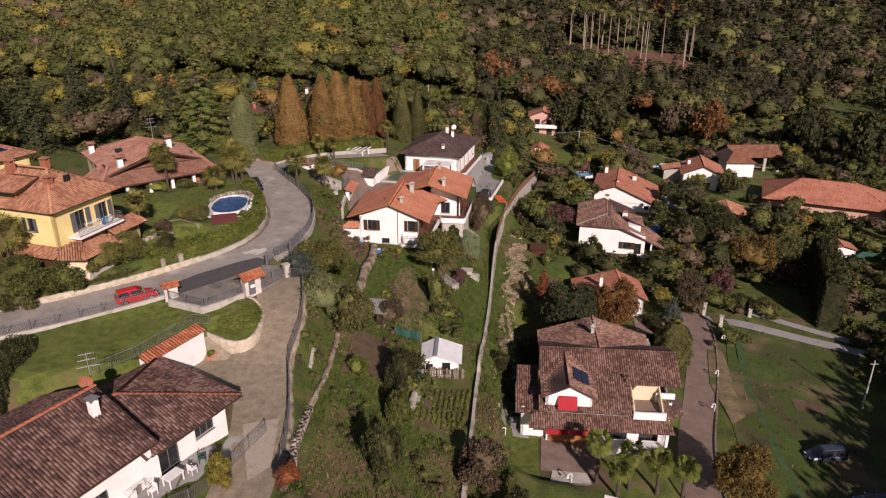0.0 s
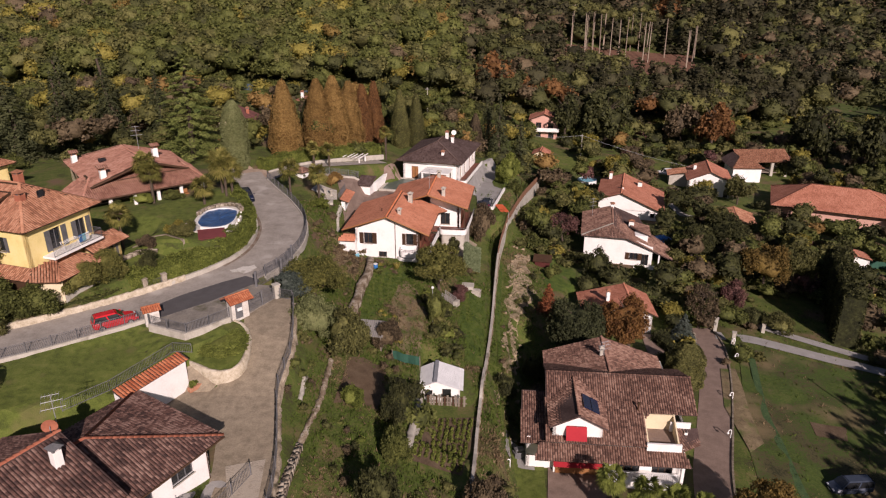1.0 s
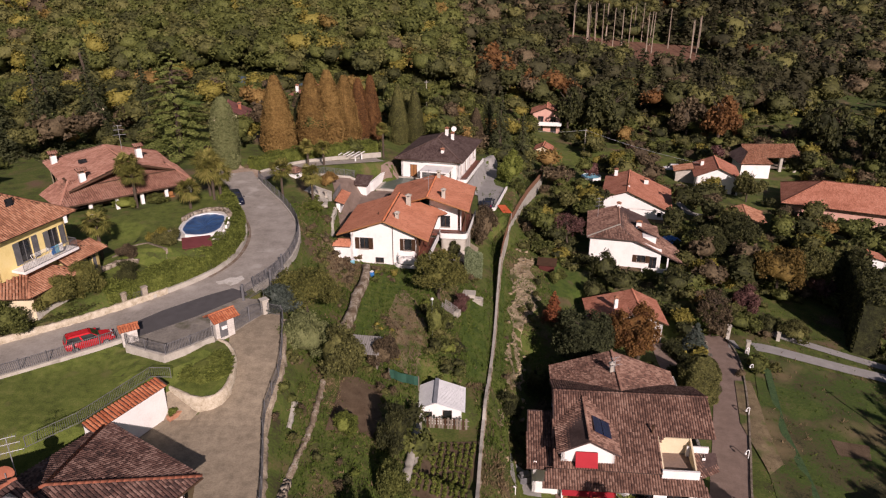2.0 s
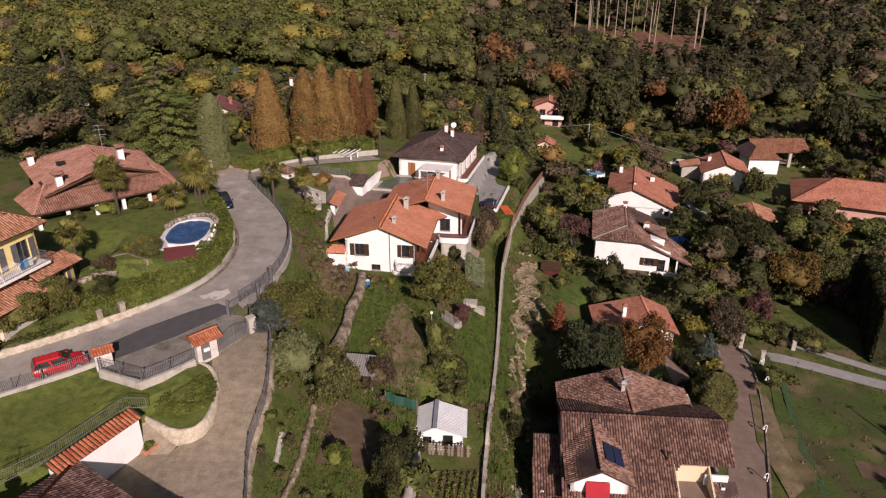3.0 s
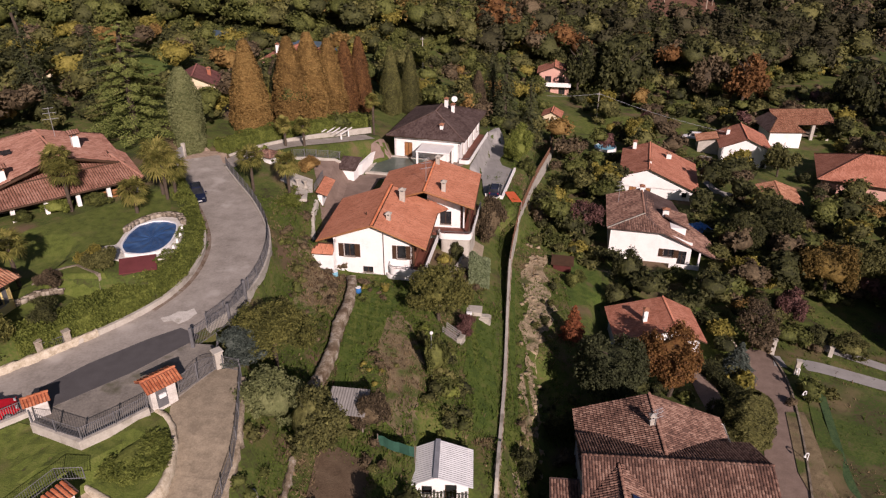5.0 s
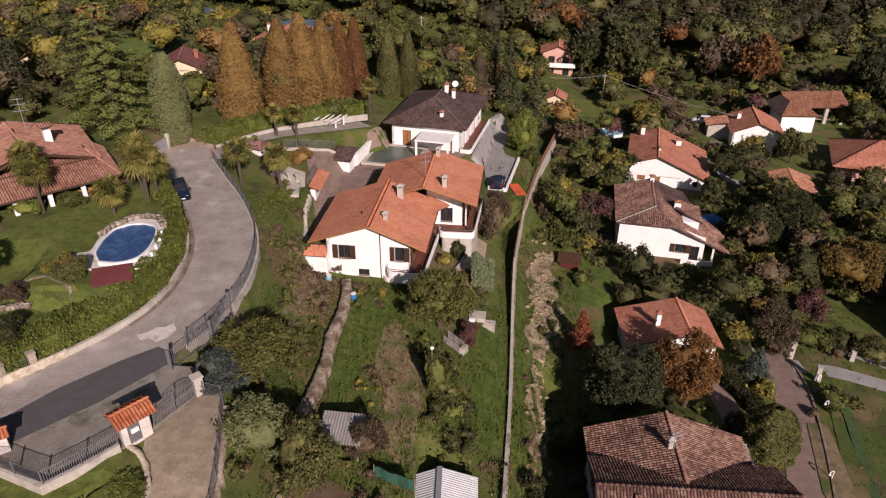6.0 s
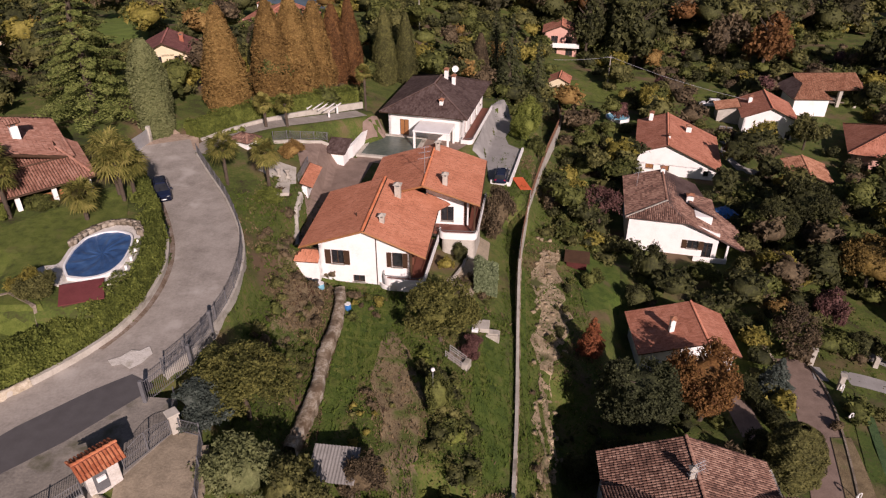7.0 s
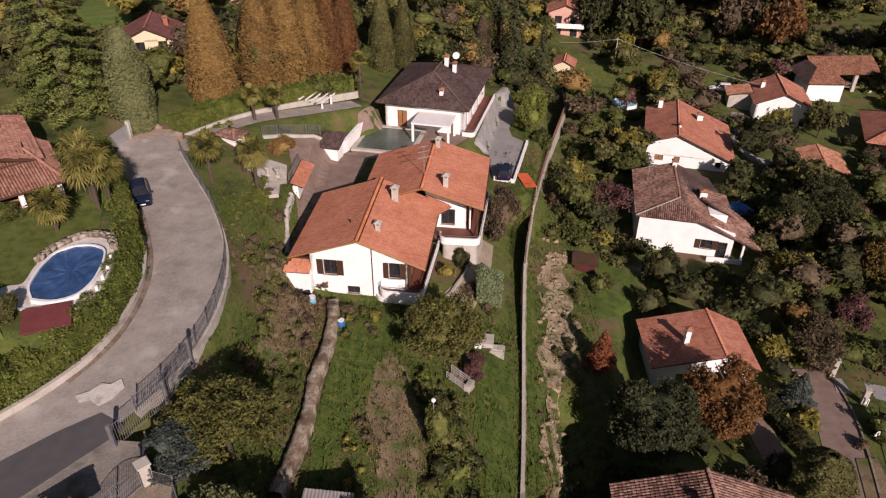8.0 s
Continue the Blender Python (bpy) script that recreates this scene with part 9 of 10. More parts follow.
# ---------------------------------------------------------------- cars
def car(x, y, z, turn, paint, label, length=3.9, width=1.66, high=1.45, van=False):
    """A small car: body, glass, wheels with tyre and rim, lamps. Its nose points along +x before the turn."""
    ob = empty("car", pose(x, y, z, 0, 0, turn), label, "car")
    L, W = length / 2, width / 2
    # stations along the length: x, half width, sill, shoulder
    st = [(-L, 0.80, 0.42, 0.78), (-L * 0.93, 0.95, 0.28, 0.92), (-L * 0.5, 1.0, 0.22, 0.95), (0, 1.0, 0.2, 0.93), (L * 0.42, 1.0, 0.22, 0.90), (L * 0.8, 0.95, 0.25, 0.78), (L, 0.78, 0.36, 0.62)]
    bm = bmesh.new()
    rows = []
    for sx, w, lo, hi in st:
        w *= W
        rows.append([bm.verts.new((sx, s * w * k, q)) for s, k, q in ((-1, 0.86, lo), (-1, 1.0, lo + 0.16), (-1, 1.0, hi - 0.16), (-1, 0.88, hi), (1, 0.88, hi), (1, 1.0, hi - 0.16), (1, 1.0, lo + 0.16), (1, 0.86, lo))])
    for a, b in zip(rows[:-1], rows[1:]):
        for k in range(8):
            bm.faces.new((a[k], b[k], b[(k + 1) % 8], a[(k + 1) % 8]))
    bm.faces.new(rows[0][::-1])
    bm.faces.new(rows[-1])
    bmesh.ops.recalc_face_normals(bm, faces=bm.faces[:])
    bmesh.ops.bevel(bm, geom=[e for e in bm.edges if e.calc_face_angle(0) > 0.5], offset=0.05, segments=2, affect="EDGES")
    body = part("body", bm, paint, ob)
    # cabin
    r0, r1 = (-L * 0.86, L * 0.12) if not van else (-L * 0.95, L * 0.3)
    f0, f1 = (-L * 0.97, L * 0.46) if not van else (-L * 0.98, L * 0.6)
    base, top = 0.9, high
    bm = bmesh.new()
    lo = [bm.verts.new(p) for p in ((f0, -W * 0.88, base - 0.04), (f1, -W * 0.88, base - 0.04), (f1, W * 0.88, base - 0.04), (f0, W * 0.88, base - 0.04))]
    hi = [bm.verts.new(p) for p in ((r0, -W * 0.70, top), (r1, -W * 0.70, top), (r1, W * 0.70, top), (r0, W * 0.70, top))]
    bm.faces.new(hi)
    for k in range(4):
        bm.faces.new((lo[k], lo[(k + 1) % 4], hi[(k + 1) % 4], hi[k]))
    bmesh.ops.bevel(bm, geom=[e for e in bm.edges if all(v in hi for v in e.verts)], offset=0.15, segments=3, affect="EDGES")
    part("cabin", bm, paint, body)

    def glass(name, pts, lift):
        m = bmesh.new()
        c = sum((Vector(p) for p in pts), Vector()) / 4
        n = (Vector(pts[1]) - Vector(pts[0])).cross(Vector(pts[3]) - Vector(pts[0])).normalized()
        if n.dot(c - Vector((0, 0, 0.9))) < 0:
            n = -n
        m.faces.new([m.verts.new(c + (Vector(p) - c) * (0.9 if name.endswith("w") else 0.92) - Vector((0, 0, 0.03)) + n * lift) for p in pts])
        part(name, m, GLASS, body)

    A = [(f0, -W * 0.88, base), (f1, -W * 0.88, base), (f1, W * 0.88, base), (f0, W * 0.88, base)]
    B = [(r0, -W * 0.70, top), (r1, -W * 0.70, top), (r1, W * 0.70, top), (r0, W * 0.70, top)]
    glass("windscreen", [A[1], A[2], B[2], B[1]], 0.012)
    glass("rear_window", [A[3], A[0], B[0], B[3]], 0.012)
    for s in (0, 1):
        a0, a1, b0, b1 = (A[0], A[1], B[0], B[1]) if s == 0 else (A[3], A[2], B[3], B[2])
        m0, m1 = [(Vector(a0) + Vector(a1)) / 2, (Vector(b0) + Vector(b1)) / 2]
        glass("side_window", [a0, tuple(m0), tuple(m1), b0], 0.012)
        glass("side_window", [tuple(m0), a1, b1, tuple(m1)], 0.012)
    for sx in (-L * 0.62, L * 0.62):
        for sy in (-1, 1):
            bm = bmesh.new()
            bar(bm, (sx, sy * (W - 0.17), 0.3), (sx, sy * (W + 0.01), 0.3), 0.3, 16)
            wheel = part("wheel", bm, RUBBER, ob)
            bm = bmesh.new()
            bar(bm, (sx, sy * (W + 0.0), 0.3), (sx, sy * (W + 0.02), 0.3), 0.19, 12)
            part("rim", bm, CHROME, wheel)
    for sy in (-1, 1):
        part("headlight", soften(boxes((L * 0.90, L * 0.985, sy * W * 0.55 - 0.16, sy * W * 0.55 + 0.16, 0.56, 0.70)), 0.03), LAMP, body)
        part("tail_light", soften(boxes((-L * 0.985, -L * 0.92, sy * W * 0.68 - 0.1, sy * W * 0.68 + 0.1, 0.62, 0.86)), 0.02), CARRED, body)
        part("mirror", soften(boxes((L * 0.30, L * 0.40, sy * (W + 0.08) - 0.08, sy * (W + 0.08) + 0.08, 0.92, 1.05)), 0.02), paint, body)
    part("number_plate", boxes((L * 0.99, L * 1.005, -0.25, 0.25, 0.40, 0.5)), PLASTIC, body)
    return ob


car(-30.6, 61.7, 8.87, 35, CARRED, "bright red hatchback parked beside the road railing")
car(-28.0, 99.0, 8.87, -66, CARBLUE, "dark blue hatchback parked beside the hedge")
gz = ground(np.array([42.2, 43.8, 57.4, 62.5, 7.6, 55.0]), np.array([61.6, 54.6, 177.0, 174.0, 117.5, 171.5]))
car(42.2, 61.6, gz[0], 184, CARGREY, "blue-grey estate car parked in the shade of the meadow", 4.4, 1.75, 1.6, True)
car(43.8, 54.6, gz[1], 176, CARGREY, "pale blue-grey car parked in the shade", 4.2)
car(57.4, 177.0, gz[2], 170, CARWHITE, "white pick-up like car parked by the far garden", 4.4, 1.75, 1.6)
car(62.5, 173.6, gz[3], 175, CARBLUE, "dark car parked beside the white one", 4.2)
car(7.6, 117.5, gz[4] + 0.1, 80, CARBLUE, "dark car parked on the hardstand", 4.0)


ribbon("leaf_litter", [tuple(q) for q in smooth_line(ROAD) if 74 < q[1] < 104][::3], 0.22, LITTER, "fallen brown leaves along the road edge", "leaves", 0.17, 2.7)


# ---------------------------------------------------------------- garden things
def sheet_ridges(bm, a, b, c, d, n):
    """Corrugated sheet between eave a-b and ridge d-c."""
    a, b, c, d = (Vector(p) for p in (a, b, c, d))
    nrm = (b - a).cross(d - a).normalized()
    if nrm.z < 0:
        nrm = -nrm
    prev = None
    for k in range(2 * n + 1):
        t = k / (2 * n)
        off = nrm * (0.045 if k % 2 else 0.0)
        lo, hi = bm.verts.new(a + (b - a) * t + off), bm.verts.new(d + (c - d) * t + off)
        if prev:
            bm.faces.new((prev[0], lo, hi, prev[1]))
        prev = (lo, hi)


shed = empty("garden_shed", pose(-0.9, 64.5, -1.75, 0, 0, -3), "white garden shed with a pale corrugated sheet roof", "shed")
part("wall", soften(boxes((-1.5, -1.38, 0.1, 3.7, 0, 1.9), (2.48, 2.6, 0.1, 3.7, 0, 1.9), (-1.5, 2.6, 3.6, 3.72, 0, 1.95)), 0.01), WHITE, shed)
facade(shed, (-1.5, 0.1), (2.6, 0.1), 0, 1.75, [(0.5, 0.7, 0.8, 0.8, "window"), (2.3, 0.05, 0.9, 1.65, "door")], gable=(1.7, 2.5), thick=0.12)
bm = bmesh.new()
sheet_ridges(bm, (-1.75, -0.25, 1.85), (-1.75, 3.9, 1.85), (0.1, 3.9, 2.72), (0.1, -0.25, 2.72), 18)
part("roof", bm, SHEET, shed)
bm = bmesh.new()
sheet_ridges(bm, (2.95, 3.9, 1.75), (2.95, -0.25, 1.75), (0.1, -0.25, 2.72), (0.1, 3.9, 2.72), 20)
part("roof", bm, SHEET, shed)
bm = bmesh.new()
slab(bm, [(-0.1, -0.28, 2.77), (0.3, -0.28, 2.77), (0.3, 3.92, 2.77), (-0.1, 3.92, 2.77)], 0.04)
part("ridge", bm, STEEL, shed)
pick = empty("picket_fence", pose(-1.6, 63.2, -1.0, 0, 0, -6), "old brown picket screen in front of the shed", "fence")
for k in range(14):
    part("picket", boxes((0.28 * k, 0.28 * k + 0.2, -0.02, 0.02, 0, 1.15 + 0.12 * math.sin(k * 2.1))), OLDWOOD if k % 3 else WOOD, pick)
for k in range(2):
    part("rail", boxes((-0.05, 4.0, 0.02, 0.07, 0.3 + 0.6 * k, 0.4 + 0.6 * k)), OLDWOOD, pick)

drape("dry_patch", [(-6.4, 84.6), (-4.6, 85.4), (-3.2, 83.0), (-2.0, 78.6), (-2.4, 73.0), (-1.8, 69.6), (-3.6, 67.6), (-5.2, 69.4), (-4.9, 74.6), (-6.2, 78.8)], DRYPATCH, "dry straw-brown weeds on the slope", "ground", 0.05)
drape("dry_patch", [(-16.4, 95.6), (-13.4, 96.0), (-11.3, 92.2), (-10.9, 87.0), (-11.4, 82.6), (-13.2, 79.6), (-14.4, 82.0), (-14.6, 87.4)], DRYPATCH, "brown withered bracken on the slope", "ground", 0.05)
drape("soil_plot", [(-9.4, 64.0), (-8.0, 64.9), (-6.6, 64.3), (-5.5, 64.8), (-5.8, 61.6), (-5.2, 59.0), (-5.7, 56.8), (-7.6, 57.4), (-9.8, 56.4), (-9.5, 60.0)], SOIL, "bare brown plot of dug soil on the terrace", "vegetable bed", 0.07)
drape("slope_lawn", [(2.2, 80.5), (4.9, 80.5), (5.9, 90.0), (2.6, 87.2)], LAWN, "bright green grass below the boundary wall", "lawn", 0.06)
drape("slope_lawn", [(-9.0, 88.0), (-5.2, 88.6), (-6.0, 80.0), (-9.2, 77.0)], LAWN, "bright green grass beside the garden wall", "lawn", 0.06)
drape("slope_lawn", [(5.4, 74.0), (7.2, 74.0), (6.2, 62.0), (4.4, 62.0)], LAWN, "strip of green grass beyond the boundary wall", "lawn", 0.06)
bed = [(-2.2, 62.0), (3.2, 62.2), (1.6, 52.4), (-2.9, 51.6)]
drape("vegetable_bed", bed, SOIL, "dug brown vegetable bed on the slope", "vegetable bed", 0.06)


def crops():
    rng = np.random.default_rng(3)
    cs = []
    for k in range(9):
        for s in np.arange(0, 1, 0.028):
            a = np.array([-1.8 + 0.58 * k, 61.6])
            b = np.array([-2.5 + 0.47 * k, 52.4])
            if rng.random() < 0.8:
                cs.append(a + (b - a) * s + rng.normal(0, 0.05, 2))
    cs = np.array(cs)
    z = ground(cs[:, 0], cs[:, 1])
    v, f = leaf_cards(rng, np.column_stack([cs, z + 0.16]), np.full(len(cs), 0.17), 46, 0.10)
    tagged(link_mesh("crop_rows", mesh_of("crop_rows", v, f), L_HEDGE), "rows of low green vegetables in the bed", "crops", "", "stuff")


crops()
pen = empty("wire_frame", pose(-2.6, 51.2, -0.9, 0, 0, 2), "small pale wire frame at the bed's end", "fence")
railing(pen, [(0, 0, 0), (2.2, 0, -0.3)], 0.9, 0.2, STEEL, "frame")
lowshed = empty("tool_shed", pose(-8.0, 68.4, 3.1, 0, 0, -6), "low lean-to with a grey corrugated roof in the garden", "shed")
bm = bmesh.new()
sheet_ridges(bm, (-1.2, -1.3, 1.55), (1.9, -1.3, 1.45), (1.9, 1.4, 1.95), (-1.2, 1.4, 2.05), 14)
part("roof", bm, OLDSHEET, lowshed)
part("wall", boxes((-1.0, -0.9, -1.1, 1.2, -0.6, 1.5), (1.6, 1.7, -1.1, 1.2, -0.8, 1.4), (-1.0, 1.7, 1.1, 1.2, -0.6, 1.7)), OLDWOOD, lowshed)
net = empty("net_screen", pose(-5.2, 66.0, 2.6, 0, 0, -25), "sagging green net screen by the lean-to", "fence")
bm = bmesh.new()
vs = [[bm.verts.new((0.45 * k, 0.06 * math.sin(k * 1.9), h + 0.06 * math.sin(k * 1.3))) for h in (0, 0.5, 1.0)] for k in range(8)]
for a, b in zip(vs[:-1], vs[1:]):
    for j in range(2):
        bm.faces.new((a[j], b[j], b[j + 1], a[j + 1]))
part("net", bm, NET, net)
for k in (0, 3.15):
    part("stake", boxes((k - 0.03, k + 0.03, -0.03, 0.03, -0.5, 1.15)), OLDWOOD, net)

# steps, bench blocks and lamp on the slope
stair = empty("garden_steps", pose(0.1, 84.3, 0.75, 0, 0, -28) @ Matrix.Scale(0.72, 4), "weathered timber steps with a pale slatted handrail", "steps")
for k in range(6):
    part("step", soften(boxes((0.36 * k, 0.36 * k + 0.42, -0.6, 0.6, -0.17 * k - 0.5, -0.17 * k)), 0.02), OLDWOOD, stair)
bm = bmesh.new()
for s in (-0.62, 0.62):
    for up in (0.9, 0.55, 0.2):
        bar(bm, (0, s, up), (2.3, s, up - 1.0), 0.05, 5)
    for k in range(3):
        bar(bm, (1.1 * k, s, -0.3 - 0.45 * k), (1.1 * k, s, 0.9 - 0.47 * k), 0.045, 5)
part("handrail", bm, GRAVEL, stair, "pale slatted handrail")
part("landing", soften(boxes((2.2, 2.9, -0.7, 0.7, -1.4, -0.3)), 0.03), CONCRETE, stair)
gz = ground(np.array([2.9, 4.5, -1.2, -13.3, -10.4, -10.6, -9.9, -7.0]), np.array([89.7, 89.0, 76.4, 92.6, 91.8, 92.2, 90.6, 90.0]))
bench = empty("stone_table", pose(2.9, 89.7, gz[0], 0, 0, -8), "pale concrete slab and seat blocks on the terrace", "bench")
part("slab", soften(boxes((-1.5, 1.3, -0.7, 0.8, -0.3, 0.16)), 0.04), CONCRETE, bench)
part("seat", soften(boxes((-0.3, 0.3, -1.3, -0.9, 0.1, 0.42)), 0.03), PLASTIC, bench)
well = empty("stone_block", pose(4.5, 89.0, gz[1], 0, 0, -10), "grey concrete block with a recessed top", "block")
part("block", soften(boxes((-0.65, 0.65, -0.5, 0.5, -0.4, 0.55)), 0.04), CONCRETE, well)
part("cap", soften(boxes((-0.5, 0.5, -0.35, 0.35, 0.55, 0.72)), 0.03), CONCRETE, well)
lamp = empty("garden_lamp", pose(-1.2, 76.6, gz[2], 0, 0, 0), "slim garden lamp post with a round white head", "lamp")
bm = bmesh.new()
bar(bm, (0, 0, -0.2), (0, 0, 4.6), 0.04, 6)
part("post", bm, STEEL, lamp)
bm = bmesh.new()
bmesh.ops.create_icosphere(bm, subdivisions=2, radius=0.17, matrix=Matrix.Translation((0, 0, 4.7)))
part("globe", bm, PLASTIC, lamp)


def barrel(x, y, z, r, h, material, label):
    b = empty("water_barrel", pose(x, y, z), label, "barrel", "water barrels")
    bm = bmesh.new()
    for z0, z1, ra, rb in ((0, h * 0.3, r * 0.9, r), (h * 0.3, h * 0.7, r, r), (h * 0.7, h, r, r * 0.9)):
        bar(bm, (0, 0, z0), (0, 0, z1), ra, 14, rb)
    part("body", bm, material, b)
    bm = bmesh.new()
    bar(bm, (0, 0, h), (0, 0, h + 0.04), r * 0.95, 14)
    part("lid", bm, PLASTIC, b)


barrel(-11.5, 89.8, float(ground(np.array([-11.5]), np.array([89.8]))[0]) - 0.05, 0.34, 0.8, CYAN, "light blue plastic water barrel")
barrel(-8.8, 87.4, float(ground(np.array([-8.8]), np.array([87.4]))[0]) - 0.05, 0.3, 0.7, BLUE, "blue plastic barrel in the grass")

# path and planting strip beside the white house
drape("path", [(-2.6, 89.2), (-0.4, 88.2), (2.6, 93.4), (4.6, 99.4), (5.4, 105.4), (4.0, 105.6), (2.6, 99.8), (-0.6, 93.6)], PAVING, "grey paved path curving round the house", "path", 0.10)
wall_along("path_wall", on_ground(dense([(-1.4, 92.4), (0.4, 94.4), (2.0, 98.4), (3.0, 103.0)])), 0.2, 0.4, 0.4, CONCRETE, "pale kerb of the planting bed", "wall")
tree(0.2, 97.0, "bush", 1.6, 0.9, L_YELLOW, "low yellow-green shrub in the planting bed", "shrub")
tree(1.4, 99.6, "bush", 2.0, 1.1, L_DARK, "dark shrub in the planting bed", "shrub")

# rocky bank below the boundary wall, rabbit-hutch like shed, terrace stones
def rocks():
    rng = np.random.default_rng(19)
    V, Fq = [], []
    unit = np.array([(x, y, z) for z in (-1, 1) for x, y in ((-1, -1), (1, -1), (1, 1), (-1, 1))], float)
    quads = np.array([(3, 2, 1, 0), (4, 5, 6, 7), (0, 1, 5, 4), (1, 2, 6, 5), (2, 3, 7, 6), (3, 0, 4, 7)])
    for k in range(120):
        y = rng.uniform(62, 112)
        x = np.interp(y, bound[:, 1], bound[:, 0]) + np.clip(rng.normal(3.1, 0.8), 1.6, 5.2)
        if rng.random() > 0.35 + 0.65 * (math.sin(y * 0.35) > -0.2):
            continue
        s = rng.uniform(0.08, 0.3)
        q = unit * s * rng.uniform(0.6, 1.2, (8, 3)) * np.array([1, 1, 0.7])
        a = rng.uniform(0, 3.1)
        w = np.column_stack([x + q[:, 0] * math.cos(a) - q[:, 1] * math.sin(a), y + q[:, 0] * math.sin(a) + q[:, 1] * math.cos(a), float(ground(np.array([x]), np.array([y]))[0]) + q[:, 2]])
        Fq.append(quads + 8 * len(V))
        V.append(w)
    tagged(link_mesh("rocks", mesh_of("rocks", np.concatenate(V), np.concatenate(Fq)), ROCK), "broken ochre rock on the steep bank below the wall", "rocks", "", "stuff")


rocks()
rng = np.random.default_rng(83)
bank_y = np.arange(66.0, 110.0, 1.1)
bank_x = np.interp(bank_y, bound[:, 1], bound[:, 0])
bank_in = bank_x + 1.9 + 0.5 * np.sin(bank_y * 0.6) + rng.normal(0, 0.3, len(bank_y))
bank_out = bank_x + np.clip(1.5 + 0.1 * (bank_y - 66), 2.4, 4.4) + 0.7 * np.sin(bank_y * 0.33 + 1) + rng.normal(0, 0.35, len(bank_y)) + 0.02 * (bank_y - 66)
drape("rock_bank", [*zip(bank_in, bank_y), *zip(bank_out[::-1], bank_y[::-1])], ROCK, "bare ochre earth and rock of the steep bank", "ground", 0.05)
hutch = empty("hutch", pose(16.2, 107.6, -5.2, 0, 0, -12), "small dark red wooden hutch on the bank", "shed")
part("body", soften(boxes((-1.2, 1.2, -0.8, 0.8, 0, 1.2)), 0.03), surface("dark_red_wood", [(0.06, 0.015, 0.012), (0.10, 0.025, 0.02)], 1.5, 0.8, 0.2, 9.0), hutch)
bm = bmesh.new()
slab(bm, [(-1.5, -1.1, 1.15), (1.5, -1.1, 1.15), (1.5, 1.0, 1.6), (-1.5, 1.0, 1.6)], 0.06)
part("roof", bm, WOOD, hutch)
drape("hillside_lawn", [(15.6, 98.6), (20.4, 101.4), (22.2, 109.6), (18.6, 112.4), (15.8, 106.0)], FRESH, "green terrace lawn above the small house", "lawn", 0.06)

# around the small house and the brown-roofed house
stone_wall("garden_edge", on_ground(dense([(33.2, 100.6), (36.4, 98.4), (37.0, 94.0), (36.0, 90.6)])), 0.4, 0.4, "curved edge of pale stones round the lawn", 61)
drape("house_lawn", [(30.8, 91.0), (31.6, 100.2), (34.0, 99.2), (36.0, 96.0), (35.2, 91.6)], LAWN, "small lawn beside the small house", "lawn", 0.06)
drape("terrace", [(9.8, 55.4), (15.4, 54.8), (16.4, 60.6), (10.6, 60.9)], REDPAVE, "reddish tiled terrace before the brown-roofed house", "terrace", 0.08)
drape("front_lawn", [(6.0, 54.6), (9.6, 53.8), (10.2, 61.0), (7.0, 62.6), (6.0, 60.0)], LAWN, "strip of green lawn beside the terrace", "lawn", 0.07)
drape("seat_corner", [(6.2, 61.0), (9.2, 60.4), (9.4, 63.6), (6.6, 64.6)], GRAVEL, "grey paved sitting corner under the eaves", "paving", 0.11)
bbq = empty("barbecue", pose(7.8, 62.4, -6.9, 0, 0, 20), "dark garden barbecue on the sitting corner", "barbecue")
part("base", soften(boxes((-0.6, 0.6, -0.35, 0.35, 0, 0.8)), 0.03), IRON, bbq)
part("hood", soften(boxes((-0.5, 0.5, -0.3, 0.3, 0.8, 1.2)), 0.08), IRON, bbq)
drape("pond_edge", [(10.4, 53.2), (12.6, 52.6), (14.6, 53.2), (14.4, 55.0), (11.0, 55.4)], CONCRETE, "pale curved stone edging below the terrace", "paving", 0.09)
wall_along("white_stair_wall", [(15.4, 51.6, -7.4), (18.6, 50.4, -7.4), (21.0, 48.8, -7.6)], 0.3, 1.0, 0.7, WHITE, "white wall below the palms", "wall")
lane_edge = offset_line(LANE[::-1], -2.0)
wall_along("lane_wall", lane_edge, 0.2, 0.6, 0.22, STONE, "low stone edging along the reddish driveway", "wall")


def hook_lamp(x, y):
    z = float(ground(np.array([x]), np.array([y]))[0])
    l = empty("garden_lamp", pose(x, y, z, 0, 0, 200), "white garden lamp with a hooked neck", "lamp", "hooked garden lamps")
    bm = bmesh.new()
    bar(bm, (0, 0, -0.1), (0, 0, 0.95), 0.05, 6)
    prev = Vector((0, 0, 0.95))
    for k in range(1, 8):
        a = math.pi * k / 7
        p = Vector((0.24 - 0.24 * math.cos(a), 0, 0.95 + 0.26 * math.sin(a)))
        bar(bm, prev, p, 0.055, 6)
        prev = p
    part("post", bm, PLASTIC, l)
    bm = bmesh.new()
    bar(bm, prev, prev - Vector((0, 0, 0.14)), 0.10, 8, 0.14)
    part("shade", bm, PLASTIC, l)


